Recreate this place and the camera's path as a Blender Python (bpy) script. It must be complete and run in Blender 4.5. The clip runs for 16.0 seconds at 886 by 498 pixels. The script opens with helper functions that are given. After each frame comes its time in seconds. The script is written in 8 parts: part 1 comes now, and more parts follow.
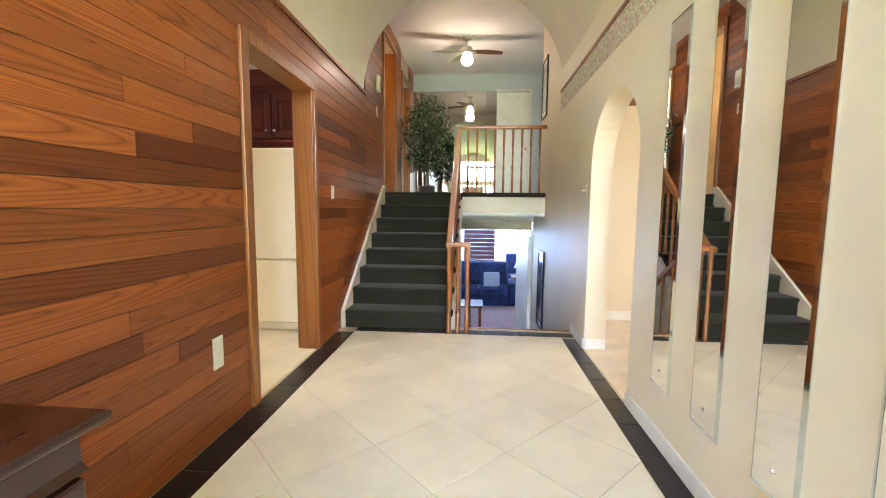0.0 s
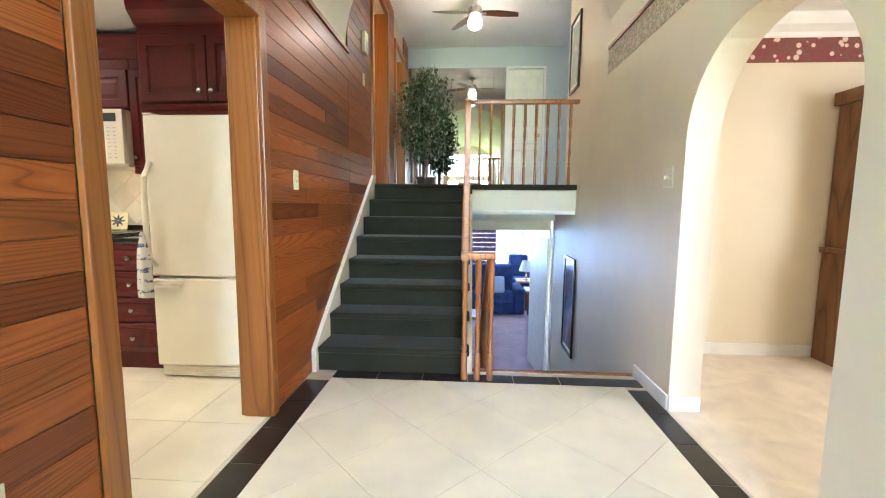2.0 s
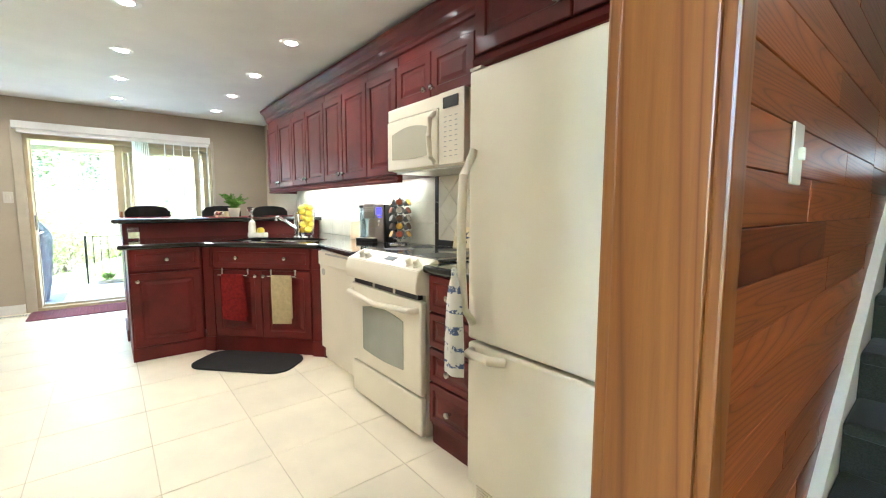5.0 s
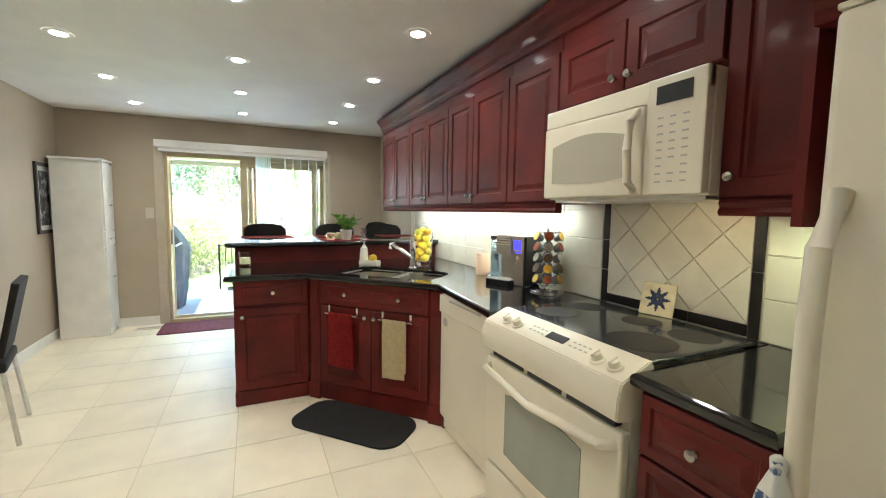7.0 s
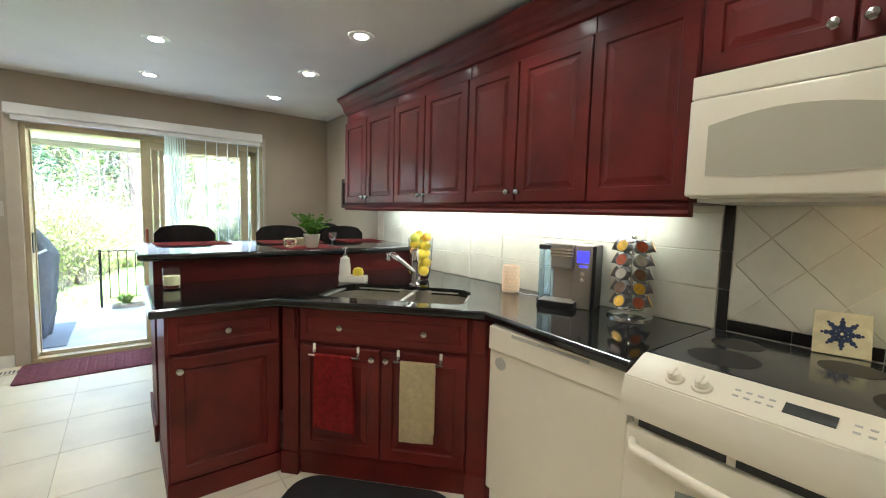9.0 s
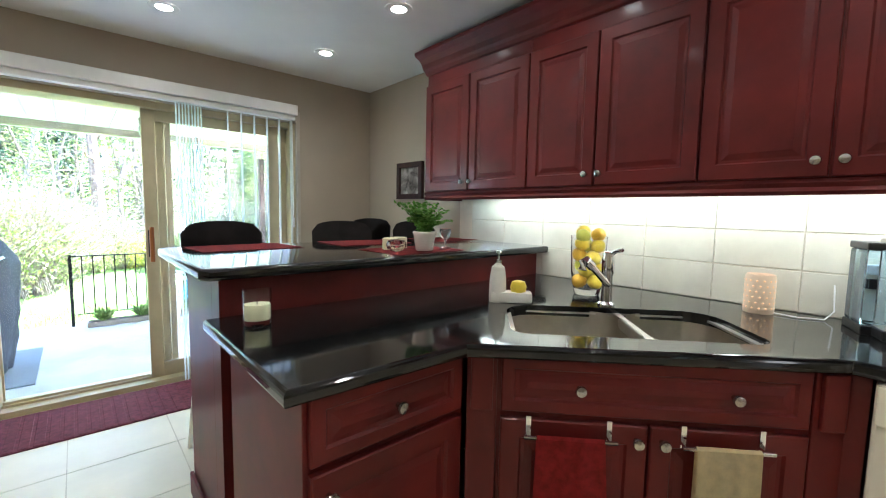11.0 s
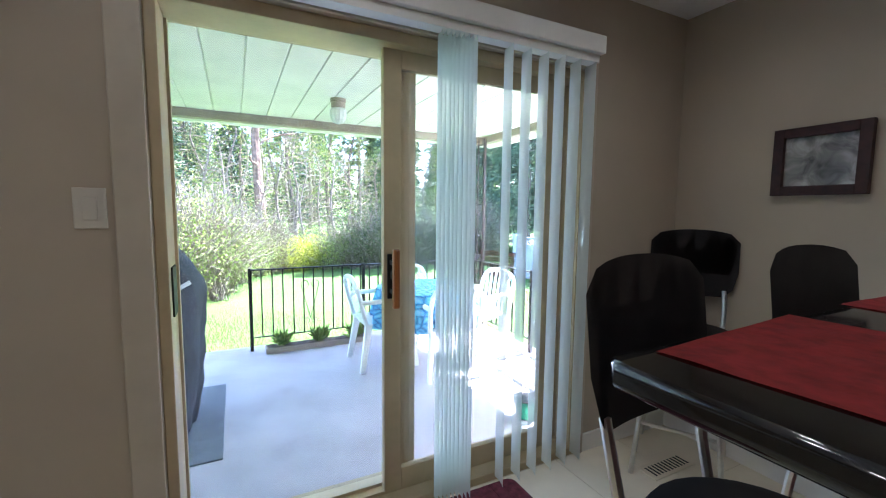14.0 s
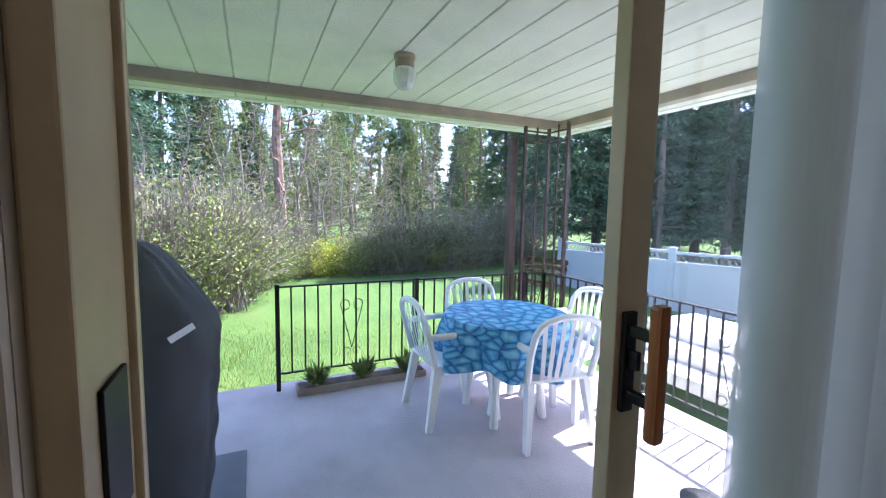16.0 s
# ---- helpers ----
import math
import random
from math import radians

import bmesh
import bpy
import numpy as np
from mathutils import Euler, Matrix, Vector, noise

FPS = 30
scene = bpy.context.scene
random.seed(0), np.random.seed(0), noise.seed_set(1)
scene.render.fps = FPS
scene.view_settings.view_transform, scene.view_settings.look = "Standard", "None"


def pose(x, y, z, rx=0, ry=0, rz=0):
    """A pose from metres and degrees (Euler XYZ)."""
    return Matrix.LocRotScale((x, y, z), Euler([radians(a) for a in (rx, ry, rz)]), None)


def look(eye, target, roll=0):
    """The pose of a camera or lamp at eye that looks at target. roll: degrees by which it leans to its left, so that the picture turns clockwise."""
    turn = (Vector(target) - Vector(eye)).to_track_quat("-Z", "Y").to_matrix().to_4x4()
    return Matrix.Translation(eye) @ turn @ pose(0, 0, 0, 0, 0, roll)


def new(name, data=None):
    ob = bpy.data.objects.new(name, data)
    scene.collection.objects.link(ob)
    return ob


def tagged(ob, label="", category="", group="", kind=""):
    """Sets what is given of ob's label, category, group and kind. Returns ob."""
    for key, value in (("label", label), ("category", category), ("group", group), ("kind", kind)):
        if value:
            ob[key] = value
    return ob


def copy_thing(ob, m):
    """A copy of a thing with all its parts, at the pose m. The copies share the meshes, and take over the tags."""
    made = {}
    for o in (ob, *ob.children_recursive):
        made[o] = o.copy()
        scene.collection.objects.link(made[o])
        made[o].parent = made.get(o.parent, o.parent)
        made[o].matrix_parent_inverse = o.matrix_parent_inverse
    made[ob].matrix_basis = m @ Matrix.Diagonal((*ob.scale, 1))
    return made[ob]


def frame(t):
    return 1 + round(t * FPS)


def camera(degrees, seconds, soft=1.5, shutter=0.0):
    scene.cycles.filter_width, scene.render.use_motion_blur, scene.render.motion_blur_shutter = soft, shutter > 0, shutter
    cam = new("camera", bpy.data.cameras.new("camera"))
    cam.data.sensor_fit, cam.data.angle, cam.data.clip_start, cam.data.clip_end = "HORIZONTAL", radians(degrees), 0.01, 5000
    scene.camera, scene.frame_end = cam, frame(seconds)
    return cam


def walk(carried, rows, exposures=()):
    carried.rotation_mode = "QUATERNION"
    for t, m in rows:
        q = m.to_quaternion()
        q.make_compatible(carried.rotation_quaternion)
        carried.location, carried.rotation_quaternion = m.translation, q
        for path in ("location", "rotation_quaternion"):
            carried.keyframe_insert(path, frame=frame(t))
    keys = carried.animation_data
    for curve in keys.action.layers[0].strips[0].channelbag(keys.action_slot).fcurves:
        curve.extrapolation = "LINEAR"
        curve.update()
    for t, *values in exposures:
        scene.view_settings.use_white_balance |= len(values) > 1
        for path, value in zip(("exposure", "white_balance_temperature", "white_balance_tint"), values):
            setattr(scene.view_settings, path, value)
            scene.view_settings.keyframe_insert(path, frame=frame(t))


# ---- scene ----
cam = camera(93.8, 16.0, soft=1.1)
PATH = [
    (0, (0.026, 0.346, 1.161), (-0.13, 2.33, 0.961), 0.5),
    (0.5, (-0.041, 0.593, 1.152), (-0.163, 2.579, 0.948), 0.4),
    (1, (-0.139, 0.887, 1.152), (-0.238, 2.874, 0.946), 0.6),
    (1.5, (-0.178, 1.169, 1.147), (-0.282, 3.156, 0.941), 0.5),
    (2, (-0.204, 1.483, 1.146), (-0.321, 3.468, 0.932), 0.5),
    (2.5, (-0.279, 1.792, 1.141), (-0.511, 3.767, 0.928), 0.5),
    (3, (-0.372, 2.073, 1.111), (-0.82, 4.012, 0.92), 0.4),
    (3.5, (-0.493, 2.359, 1.123), (-1.278, 4.188, 0.923), 0.3),
    (4, (-0.671, 2.575, 1.148), (-1.756, 4.242, 0.942), 0.5),
    (4.5, (-0.863, 2.737, 1.176), (-2.188, 4.22, 0.965), 0.3),
    (5, (-1.038, 2.916, 1.18), (-2.588, 4.164, 0.983), 0.1),
    (7.5, (-2.074, 3.129, 1.367), (-3.885, 3.96, 1.189), 0.9),
    (8, (-2.313, 3.076, 1.366), (-4.067, 4.021, 1.199), 1.4),
    (10.3, (-3.588, 2.73, 1.293), (-5.051, 4.081, 1.109), 1.1),
    (10.5, (-3.74, 2.724, 1.29), (-5.208, 4.07, 1.114), 1.1),
    (11, (-4.05, 2.655, 1.272), (-5.541, 3.976, 1.093), 1.1),
    (11.5, (-4.373, 2.59, 1.262), (-5.911, 3.855, 1.076), 1.0),
    (12, (-4.698, 2.556, 1.29), (-6.308, 3.726, 1.095), 0.7),
    (12.5, (-5.034, 2.493, 1.3), (-6.699, 3.582, 1.094), 0.4),
    (13, (-5.32, 2.499, 1.266), (-7.033, 3.514, 1.085), 0.9),
    (13.5, (-5.653, 2.479, 1.295), (-7.396, 3.438, 1.098), 0.4),
    (14, (-5.945, 2.462, 1.291), (-7.724, 3.357, 1.103), 0.6),
    (14.5, (-6.225, 2.446, 1.293), (-8.018, 3.318, 1.104), 0.6),
    (15, (-6.55, 2.439, 1.287), (-8.351, 3.288, 1.097), 0.8),
    (15.5, (-6.825, 2.446, 1.28), (-8.633, 3.28, 1.089), 0.85),
    (16, (-7.053, 2.416, 1.283), (-8.86, 3.252, 1.098), 1.0),
]
EXPOSURES = [(0.0, 5.93, 6900, 19), (2.5, 6.22, 5850, 14), (3.5, 6.1, 5600, 11), (5.0, 5.95, 5600, 10), (7.5, 5.2, 5800, 9), (8.5, 5.1, 5750, 9), (11.0, 5.0, 5450, 11), (12.5, 4.4, 5400, 14), (13.5, 4.1, 5400, 16), (14.5, 3.7, 5400, 19), (16.0, 2.7, 5550, 25)]
walk(cam, [(t, look(eye, target, roll)) for t, eye, target, roll in PATH], EXPOSURES)

# ---- world, sun and lamps ----
world = bpy.data.worlds.new("sky")
scene.world = world
world.use_nodes = True
sky = world.node_tree.nodes.new("ShaderNodeTexSky")
sky.sky_type = "NISHITA"
sky.sun_disc = False
sky.sun_elevation = radians(54)
sky.sun_rotation = radians(-12)
sky_out = world.node_tree.nodes["Background"]
sky_out.inputs["Strength"].default_value = 0.15
world.node_tree.links.new(sky.outputs["Color"], sky_out.inputs["Color"])

sun = new("sun", bpy.data.lights.new("sun", "SUN"))
sun.data.energy, sun.data.angle, sun.data.color = 5.0, radians(0.5), (1.0, 0.96, 0.90)
sun.matrix_world = look((-3, 10, 14.5), (-1.2, 0, 0))


def lamp(kind, place, target, watts, size=0.1, size_y=0.0, tint=(1, 1, 1), spread=180):
    light = bpy.data.lights.new(kind.lower() + "_lamp", kind)
    light.energy, light.color = watts * 0.0135, tint
    if kind == "AREA":
        light.shape = "RECTANGLE" if size_y else "DISK"
        light.size = size
        light.spread = radians(spread)
        if size_y:
            light.size_y = size_y
    else:
        light.shadow_soft_size = size
    ob = new(kind.lower() + "_lamp", light)
    ob.matrix_world = look(place, target)
    return ob


WARM, DAY = (1.0, 0.86, 0.72), (0.66, 0.82, 1.0)
CAN_X, CAN_Y, CEIL = (-2.30, -3.24, -4.16, -5.11, -5.99, -6.87), (4.02, 3.07, 2.12), 2.365
for cx in CAN_X:
    for cy in CAN_Y[1:2] if cx > -2.5 else CAN_Y:
        lamp("AREA", (cx, cy, CEIL - 0.02), (cx, cy, 0), 5.4, 0.09, tint=(1.0, 0.90, 0.73), spread=145)
# strip under the wall cabinets, hood lamp, cabinet lamp by the fridge
lamp("AREA", (-4.75, 4.66, 1.385), (-4.75, 4.68, 0), 17, 2.3, 0.05, (0.96, 1.0, 0.82))
lamp("AREA", (-2.85, 4.52, 1.40), (-2.85, 4.66, 0.9), 2.6, 0.16, 0.06, (1.0, 0.72, 0.38))
lamp("AREA", (-2.46, 4.62, 1.33), (-2.46, 4.66, 0.9), 2.4, 0.25, 0.05, (0.92, 0.95, 0.55))
# daylight in the patio door, given by an area lamp in the opening
lamp("AREA", (-7.515, 3.14, 1.02), (-5, 3.14, 1.02), 27, 1.7, 1.8, DAY)
# added warm fill at the front door, behind the start of the walk
lamp("AREA", (-0.15, -1.55, 1.4), (-0.15, 3, 1.0), 6, 1.7, 2.2, (1.0, 0.88, 0.68))
# added dining room fill for an unseen window; the wall there is closed
lamp("AREA", (4.02, 2.7, 1.45), (1.2, 3.3, 1.2), 150, 2.2, 1.5, (1.0, 0.95, 0.86))
# daylight for the lower window, set left so that it reaches the stair wall
lamp("AREA", (-0.4, 13.6, 0.1), (0.2, 8, -0.3), 240, 3.8, 1.8, (0.26, 0.48, 1.0))
# added daylight fills in the upper rooms, their sources out of view
lamp("AREA", (-2.6, 7.85, 2.6), (0, 7.6, 2.3), 8, 1.0, 1.6, DAY)
lamp("AREA", (2.6, 7.6, 2.6), (0, 7.6, 2.3), 6, 1.0, 1.6, DAY)
# added warm lamp in the upper side room, no fitting modelled
lamp("POINT", (-2.2, 6.3, 3.0), (0, 0, 0), 30, 0.1, tint=(1.0, 0.62, 0.3))
# the fan's lit globe
lamp("POINT", (-0.15, 7.0, 3.28), (0, 0, 0), 32, 0.09, tint=WARM)
# added hall lamp, out of view behind the start, no fitting modelled
lamp("POINT", (-0.15, 0.05, 2.65), (0, 0, 0), 36, 0.14, tint=WARM)

# ---- materials ----


def nodes_of(name):
    m = bpy.data.materials.new(name)
    m.use_nodes = True
    nt = m.node_tree
    return m, nt, nt.nodes["Principled BSDF"]


def mapped(nt, scale=(1, 1, 1), turn=(0, 0, 0), kind="world"):
    if kind == "world":
        out = nt.nodes.new("ShaderNodeNewGeometry").outputs["Position"]
    else:
        out = nt.nodes.new("ShaderNodeTexCoord").outputs["Object"]
    mp = nt.nodes.new("ShaderNodeMapping")
    mp.inputs["Scale"].default_value = scale
    mp.inputs["Rotation"].default_value = turn
    nt.links.new(out, mp.inputs["Vector"])
    return mp.outputs["Vector"]


def noise_of(nt, vec, scale, detail=4, distort=0.0, rough=0.55):
    n = nt.nodes.new("ShaderNodeTexNoise")
    n.inputs["Scale"].default_value, n.inputs["Detail"].default_value = scale, detail
    n.inputs["Distortion"].default_value, n.inputs["Roughness"].default_value = distort, rough
    nt.links.new(vec, n.inputs["Vector"])
    return n.outputs["Fac"]


def ramp_of(nt, fac, stops):
    r = nt.nodes.new("ShaderNodeValToRGB")
    e = r.color_ramp.elements
    while len(e) < len(stops):
        e.new(0.5)
    for el, (p, c) in zip(e, stops):
        el.position, el.color = p, (*c, 1)
    nt.links.new(fac, r.inputs["Fac"])
    return r.outputs["Color"]


def mixed(nt, kind, fac, a, b):
    n = nt.nodes.new("ShaderNodeMix")
    n.data_type, n.blend_type = "RGBA", kind
    for sock, v in ((n.inputs[0], fac), (n.inputs[6], a), (n.inputs[7], b)):
        if isinstance(v, (int, float)):
            sock.default_value = v
        elif isinstance(v, tuple):
            sock.default_value = (*v, 1)
        else:
            nt.links.new(v, sock)
    return n.outputs[2]


def bumped(nt, bsdf, height, strength=0.2, dist=0.002):
    b = nt.nodes.new("ShaderNodeBump")
    b.inputs["Strength"].default_value, b.inputs["Distance"].default_value = strength, dist
    nt.links.new(height, b.inputs["Height"])
    nt.links.new(b.outputs["Normal"], bsdf.inputs["Normal"])


def paint(name, color, rough=0.6, metal=0.0, vary=0.06, scale=3.0, fine=120.0, bump=0.1, coat=0.0, kind="world", spread=0.0):
    """A surface in one colour with stains at a large scale and grain at a fine one; spread: how far pieces differ."""
    m, nt, b = nodes_of(name)
    vec = mapped(nt, kind=kind)
    big = noise_of(nt, vec, scale, 5)
    lo = tuple(max(0, c * (1 - 2.2 * vary)) for c in color)
    hi = tuple(min(1, c * (1 + 1.6 * vary)) for c in color)
    col = ramp_of(nt, big, [(0.3, lo), (0.7, hi)])
    if spread:
        info = nt.nodes.new("ShaderNodeObjectInfo")
        v = ramp_of(nt, info.outputs["Random"], [(0, (1 - spread,) * 3), (1, (1 + spread * 0.4,) * 3)])
        col = mixed(nt, "MULTIPLY", 1.0, col, v)
    nt.links.new(col, b.inputs["Base Color"])
    b.inputs["Roughness"].default_value, b.inputs["Metallic"].default_value = rough, metal
    b.inputs["Coat Weight"].default_value = coat
    b.inputs["Coat Roughness"].default_value = 0.12
    if bump:
        bumped(nt, b, noise_of(nt, vec, fine, 3), bump, 0.001)
    return m


def wood(name, dark, mid, light, axis="y", rough=0.35, coat=0.2, spread=0.35, ring=9.0, kind="world", pull=0.07):
    """Sawn timber with its grain along the given axis; every board takes a tone and a stretch of grain of its own."""
    m, nt, b = nodes_of(name)
    s = {"x": (pull, 1, 1), "y": (1, pull, 1), "z": (1, 1, pull)}[axis]
    vec = mapped(nt, s, kind=kind)
    info = nt.nodes.new("ShaderNodeObjectInfo")
    shift = nt.nodes.new("ShaderNodeVectorMath")
    shift.operation = "MULTIPLY_ADD"
    shift.inputs[1].default_value = (7.3, 3.1, 5.7)
    nt.links.new(info.outputs["Random"], shift.inputs[0])
    nt.links.new(vec, shift.inputs[2])
    vec = shift.outputs[0]
    flow = noise_of(nt, vec, 3.2, 2, 0.4)
    mul = nt.nodes.new("ShaderNodeMath")
    mul.operation = "MULTIPLY"
    mul.inputs[1].default_value = ring
    nt.links.new(flow, mul.inputs[0])
    fr = nt.nodes.new("ShaderNodeMath")
    fr.operation = "PINGPONG"
    fr.inputs[1].default_value = 0.5
    nt.links.new(mul.outputs[0], fr.inputs[0])
    grain = ramp_of(nt, fr.outputs[0], [(0.0, dark), (0.10, mid), (0.5, light)])
    fine = noise_of(nt, vec, 75, 4, 0, 0.7)
    tone = ramp_of(nt, fine, [(0.25, (0.78, 0.76, 0.74)), (0.75, (1.08, 1.06, 1.04))])
    col = mixed(nt, "MULTIPLY", 1.0, grain, tone)
    if spread:
        v = ramp_of(nt, info.outputs["Random"], [(0, (1 - spread, 1 - spread * 1.15, 1 - spread * 1.1)), (0.22, (1 - spread * 0.3,) * 3), (0.7, (1.05, 1.0, 0.95)), (1, (1.25, 1.22, 1.15))])
        col = mixed(nt, "MULTIPLY", 1.0, col, v)
    nt.links.new(col, b.inputs["Base Color"])
    b.inputs["Roughness"].default_value = rough
    b.inputs["Coat Weight"].default_value, b.inputs["Coat Roughness"].default_value = coat, 0.2
    bumped(nt, b, fine, 0.12, 0.001)
    return m


def glow(name, color, strength):
    m, nt, b = nodes_of(name)
    b.inputs["Base Color"].default_value = (*color, 1)
    b.inputs["Emission Color"].default_value = (*color, 1)
    b.inputs["Emission Strength"].default_value = strength
    return m


def glass(name, color=(1, 1, 1), rough=0.0, ior=1.45):
    m, nt, b = nodes_of(name)
    b.inputs["Base Color"].default_value = (*color, 1)
    b.inputs["Transmission Weight"].default_value = 1.0
    b.inputs["Roughness"].default_value, b.inputs["IOR"].default_value = rough, ior
    return m


def sheer(name, color, clear, rough=0.8):
    """Thin stuff that lets part of the light straight through: insect screen, vanes."""
    m, nt, b = nodes_of(name)
    b.inputs["Base Color"].default_value = (*color, 1)
    b.inputs["Roughness"].default_value = rough
    b.inputs["Alpha"].default_value = 1 - clear
    return m


def carpet(name, color, pile=260.0, vary=0.16):
    m, nt, b = nodes_of(name)
    vec = mapped(nt)
    f = noise_of(nt, vec, pile, 2)
    g = noise_of(nt, vec, 5, 4, 0.6)
    c1 = ramp_of(nt, f, [(0.3, tuple(c * (1 - vary) for c in color)), (0.7, tuple(c * (1 + vary) for c in color))])
    c2 = ramp_of(nt, g, [(0.3, (0.86, 0.86, 0.86)), (0.7, (1.1, 1.1, 1.1))])
    nt.links.new(mixed(nt, "MULTIPLY", 1.0, c1, c2), b.inputs["Base Color"])
    b.inputs["Roughness"].default_value = 0.95
    b.inputs["Specular IOR Level"].default_value = 0.08
    b.inputs["Sheen Weight"].default_value = 0.35
    b.inputs["Sheen Roughness"].default_value = 0.4
    b.inputs["Sheen Tint"].default_value = (*[min(1.0, 0.25 + 4 * c) for c in color], 1)
    bumped(nt, b, f, 0.6, 0.004)
    return m


def floral(name, ground, bloom, leaf, scale=16):
    m, nt, b = nodes_of(name)
    vec = mapped(nt)
    v = nt.nodes.new("ShaderNodeTexVoronoi")
    v.inputs["Scale"].default_value = scale
    nt.links.new(vec, v.inputs["Vector"])
    n = noise_of(nt, vec, scale * 1.7, 5, 1.0)
    a = ramp_of(nt, n, [(0.46, ground), (0.52, leaf), (0.6, ground)])
    fl = ramp_of(nt, v.outputs["Distance"], [(0.12, (1, 1, 1)), (0.3, (1, 1, 1)), (0.36, (0, 0, 0))])
    nt.links.new(mixed(nt, "MIX", fl, a, bloom), b.inputs["Base Color"])
    b.inputs["Roughness"].default_value = 0.75
    return m


M_CREAM = paint("cream_wall_paint", (0.74, 0.66, 0.50), 0.5, vary=0.03, scale=1.3, fine=260, bump=0.06)
M_TAUPE = paint("taupe_wall_paint", (0.46, 0.39, 0.295), 0.7, vary=0.04, scale=1.2, fine=260, bump=0.06)
M_CEIL = paint("white_ceiling_paint", (0.86, 0.85, 0.81), 0.8, vary=0.03, scale=1.5, fine=300, bump=0.1)
M_VAULT = paint("cream_plaster", (0.74, 0.68, 0.56), 0.6, vary=0.03, scale=1.4, fine=200, bump=0.08)
M_BLUE = paint("pale_blue_wall_paint", (0.50, 0.58, 0.62), 0.6, vary=0.04, scale=1.2, fine=260, bump=0.06)
M_TRIM = paint("white_trim_paint", (0.82, 0.81, 0.76), 0.35, vary=0.03, scale=6, bump=0.03)
M_BEIGE = paint("beige_vinyl_frame", (0.50, 0.40, 0.24), 0.45, vary=0.05, scale=8, bump=0.04)
M_CEDAR = wood("oiled_cedar_boards", (0.17, 0.043, 0.010), (0.275, 0.075, 0.018), (0.345, 0.102, 0.025), "y", 0.42, 0.10, 0.60, 84, pull=0.035)
M_CEDAR.node_tree.nodes["Principled BSDF"].inputs["Specular IOR Level"].default_value = 0.3
M_FIR = wood("varnished_fir_trim", (0.20, 0.062, 0.012), (0.285, 0.095, 0.018), (0.33, 0.118, 0.024), "z", 0.34, 0.25, 0.0, 26, pull=0.04)
M_OAK = wood("varnished_oak", (0.21, 0.065, 0.014), (0.31, 0.105, 0.022), (0.38, 0.135, 0.030), "z", 0.3, 0.4, 0.1, 16)
M_TILE = paint("cream_porcelain_tile", (0.84, 0.765, 0.60), 0.44, vary=0.05, scale=2.4, fine=60, bump=0.04, spread=0.06)
M_GROUT = paint("beige_grout", (0.64, 0.56, 0.42), 0.9, vary=0.08, scale=9, bump=0.3)
M_PALEGROUT = paint("ivory_grout", (0.72, 0.66, 0.53), 0.9, vary=0.06, scale=9, bump=0.3)
M_BLACKTILE = paint("black_slate_tile", (0.018, 0.015, 0.014), 0.3, vary=0.3, scale=7, fine=80, bump=0.12, spread=0.3)
M_STAIR = carpet("dark_green_carpet", (0.032, 0.031, 0.021), 200, 0.3)
M_CARPET = carpet("cream_carpet", (0.78, 0.68, 0.54), 200, 0.08)
M_PINK = carpet("mauve_carpet", (0.58, 0.40, 0.42), 200, 0.08)
M_RED = paint("red_stained_maple", (0.118, 0.0095, 0.0075), 0.5, vary=0.18, scale=4, fine=90, bump=0.05, coat=0.1)
M_RED.node_tree.nodes["Principled BSDF"].inputs["Specular IOR Level"].default_value = 0.3
M_CASING = paint("cream_casing_paint", (0.52, 0.46, 0.36), 0.45, vary=0.04, scale=6, bump=0.03)
M_GRANITE = paint("black_granite", (0.008, 0.008, 0.008), 0.07, vary=0.5, scale=60, bump=0.0, coat=0.3)
M_WHITE = paint("white_appliance_enamel", (0.83, 0.77, 0.63), 0.28, vary=0.02, scale=3, fine=400, bump=0.05)
M_CHROME = paint("polished_chrome", (0.85, 0.85, 0.85), 0.1, 1.0, vary=0.02, bump=0)
M_STEEL = paint("brushed_steel", (0.72, 0.69, 0.64), 0.33, 1.0, vary=0.05, scale=20, fine=300, bump=0.08)
M_BRASS = paint("aged_brass", (0.62, 0.44, 0.2), 0.25, 1.0, vary=0.08, bump=0)
M_IRON = paint("black_wrought_iron", (0.02, 0.017, 0.015), 0.5, 0.6, vary=0.2, scale=20, bump=0.2)
M_BLACK = paint("black_plastic", (0.012, 0.012, 0.013), 0.35, vary=0.15, scale=12, bump=0.05)
M_VINYL = paint("black_leatherette", (0.016, 0.013, 0.012), 0.62, vary=0.2, scale=9, fine=300, bump=0.25)
M_VINYL.node_tree.nodes["Principled BSDF"].inputs["Specular IOR Level"].default_value = 0.25
M_SPLASH = paint("ivory_wall_tile", (0.70, 0.67, 0.56), 0.2, vary=0.05, scale=5, fine=40, bump=0.12, spread=0.05)
M_PLASTIC = paint("white_plastic", (0.82, 0.82, 0.80), 0.4, vary=0.03, scale=5, bump=0.05)
M_MIRROR = paint("silvered_mirror", (0.93, 0.94, 0.93), 0.015, 1.0, vary=0.01, bump=0)
# landing mirror: colour darkened to tone down what it reflects
M_DIMMIRROR = paint("dimmed_mirror", (0.42, 0.43, 0.42), 0.02, 1.0, vary=0.02, bump=0)
M_BEVEL = paint("mirror_bevel", (0.70, 0.78, 0.77), 0.06, 1.0, vary=0.03, bump=0)
M_GLASS = glass("clear_glass")
M_DARKWOOD = wood("dark_mahogany", (0.018, 0.006, 0.004), (0.035, 0.010, 0.007), (0.055, 0.015, 0.010), "y", 0.2, 0.6, 0.0, 6)
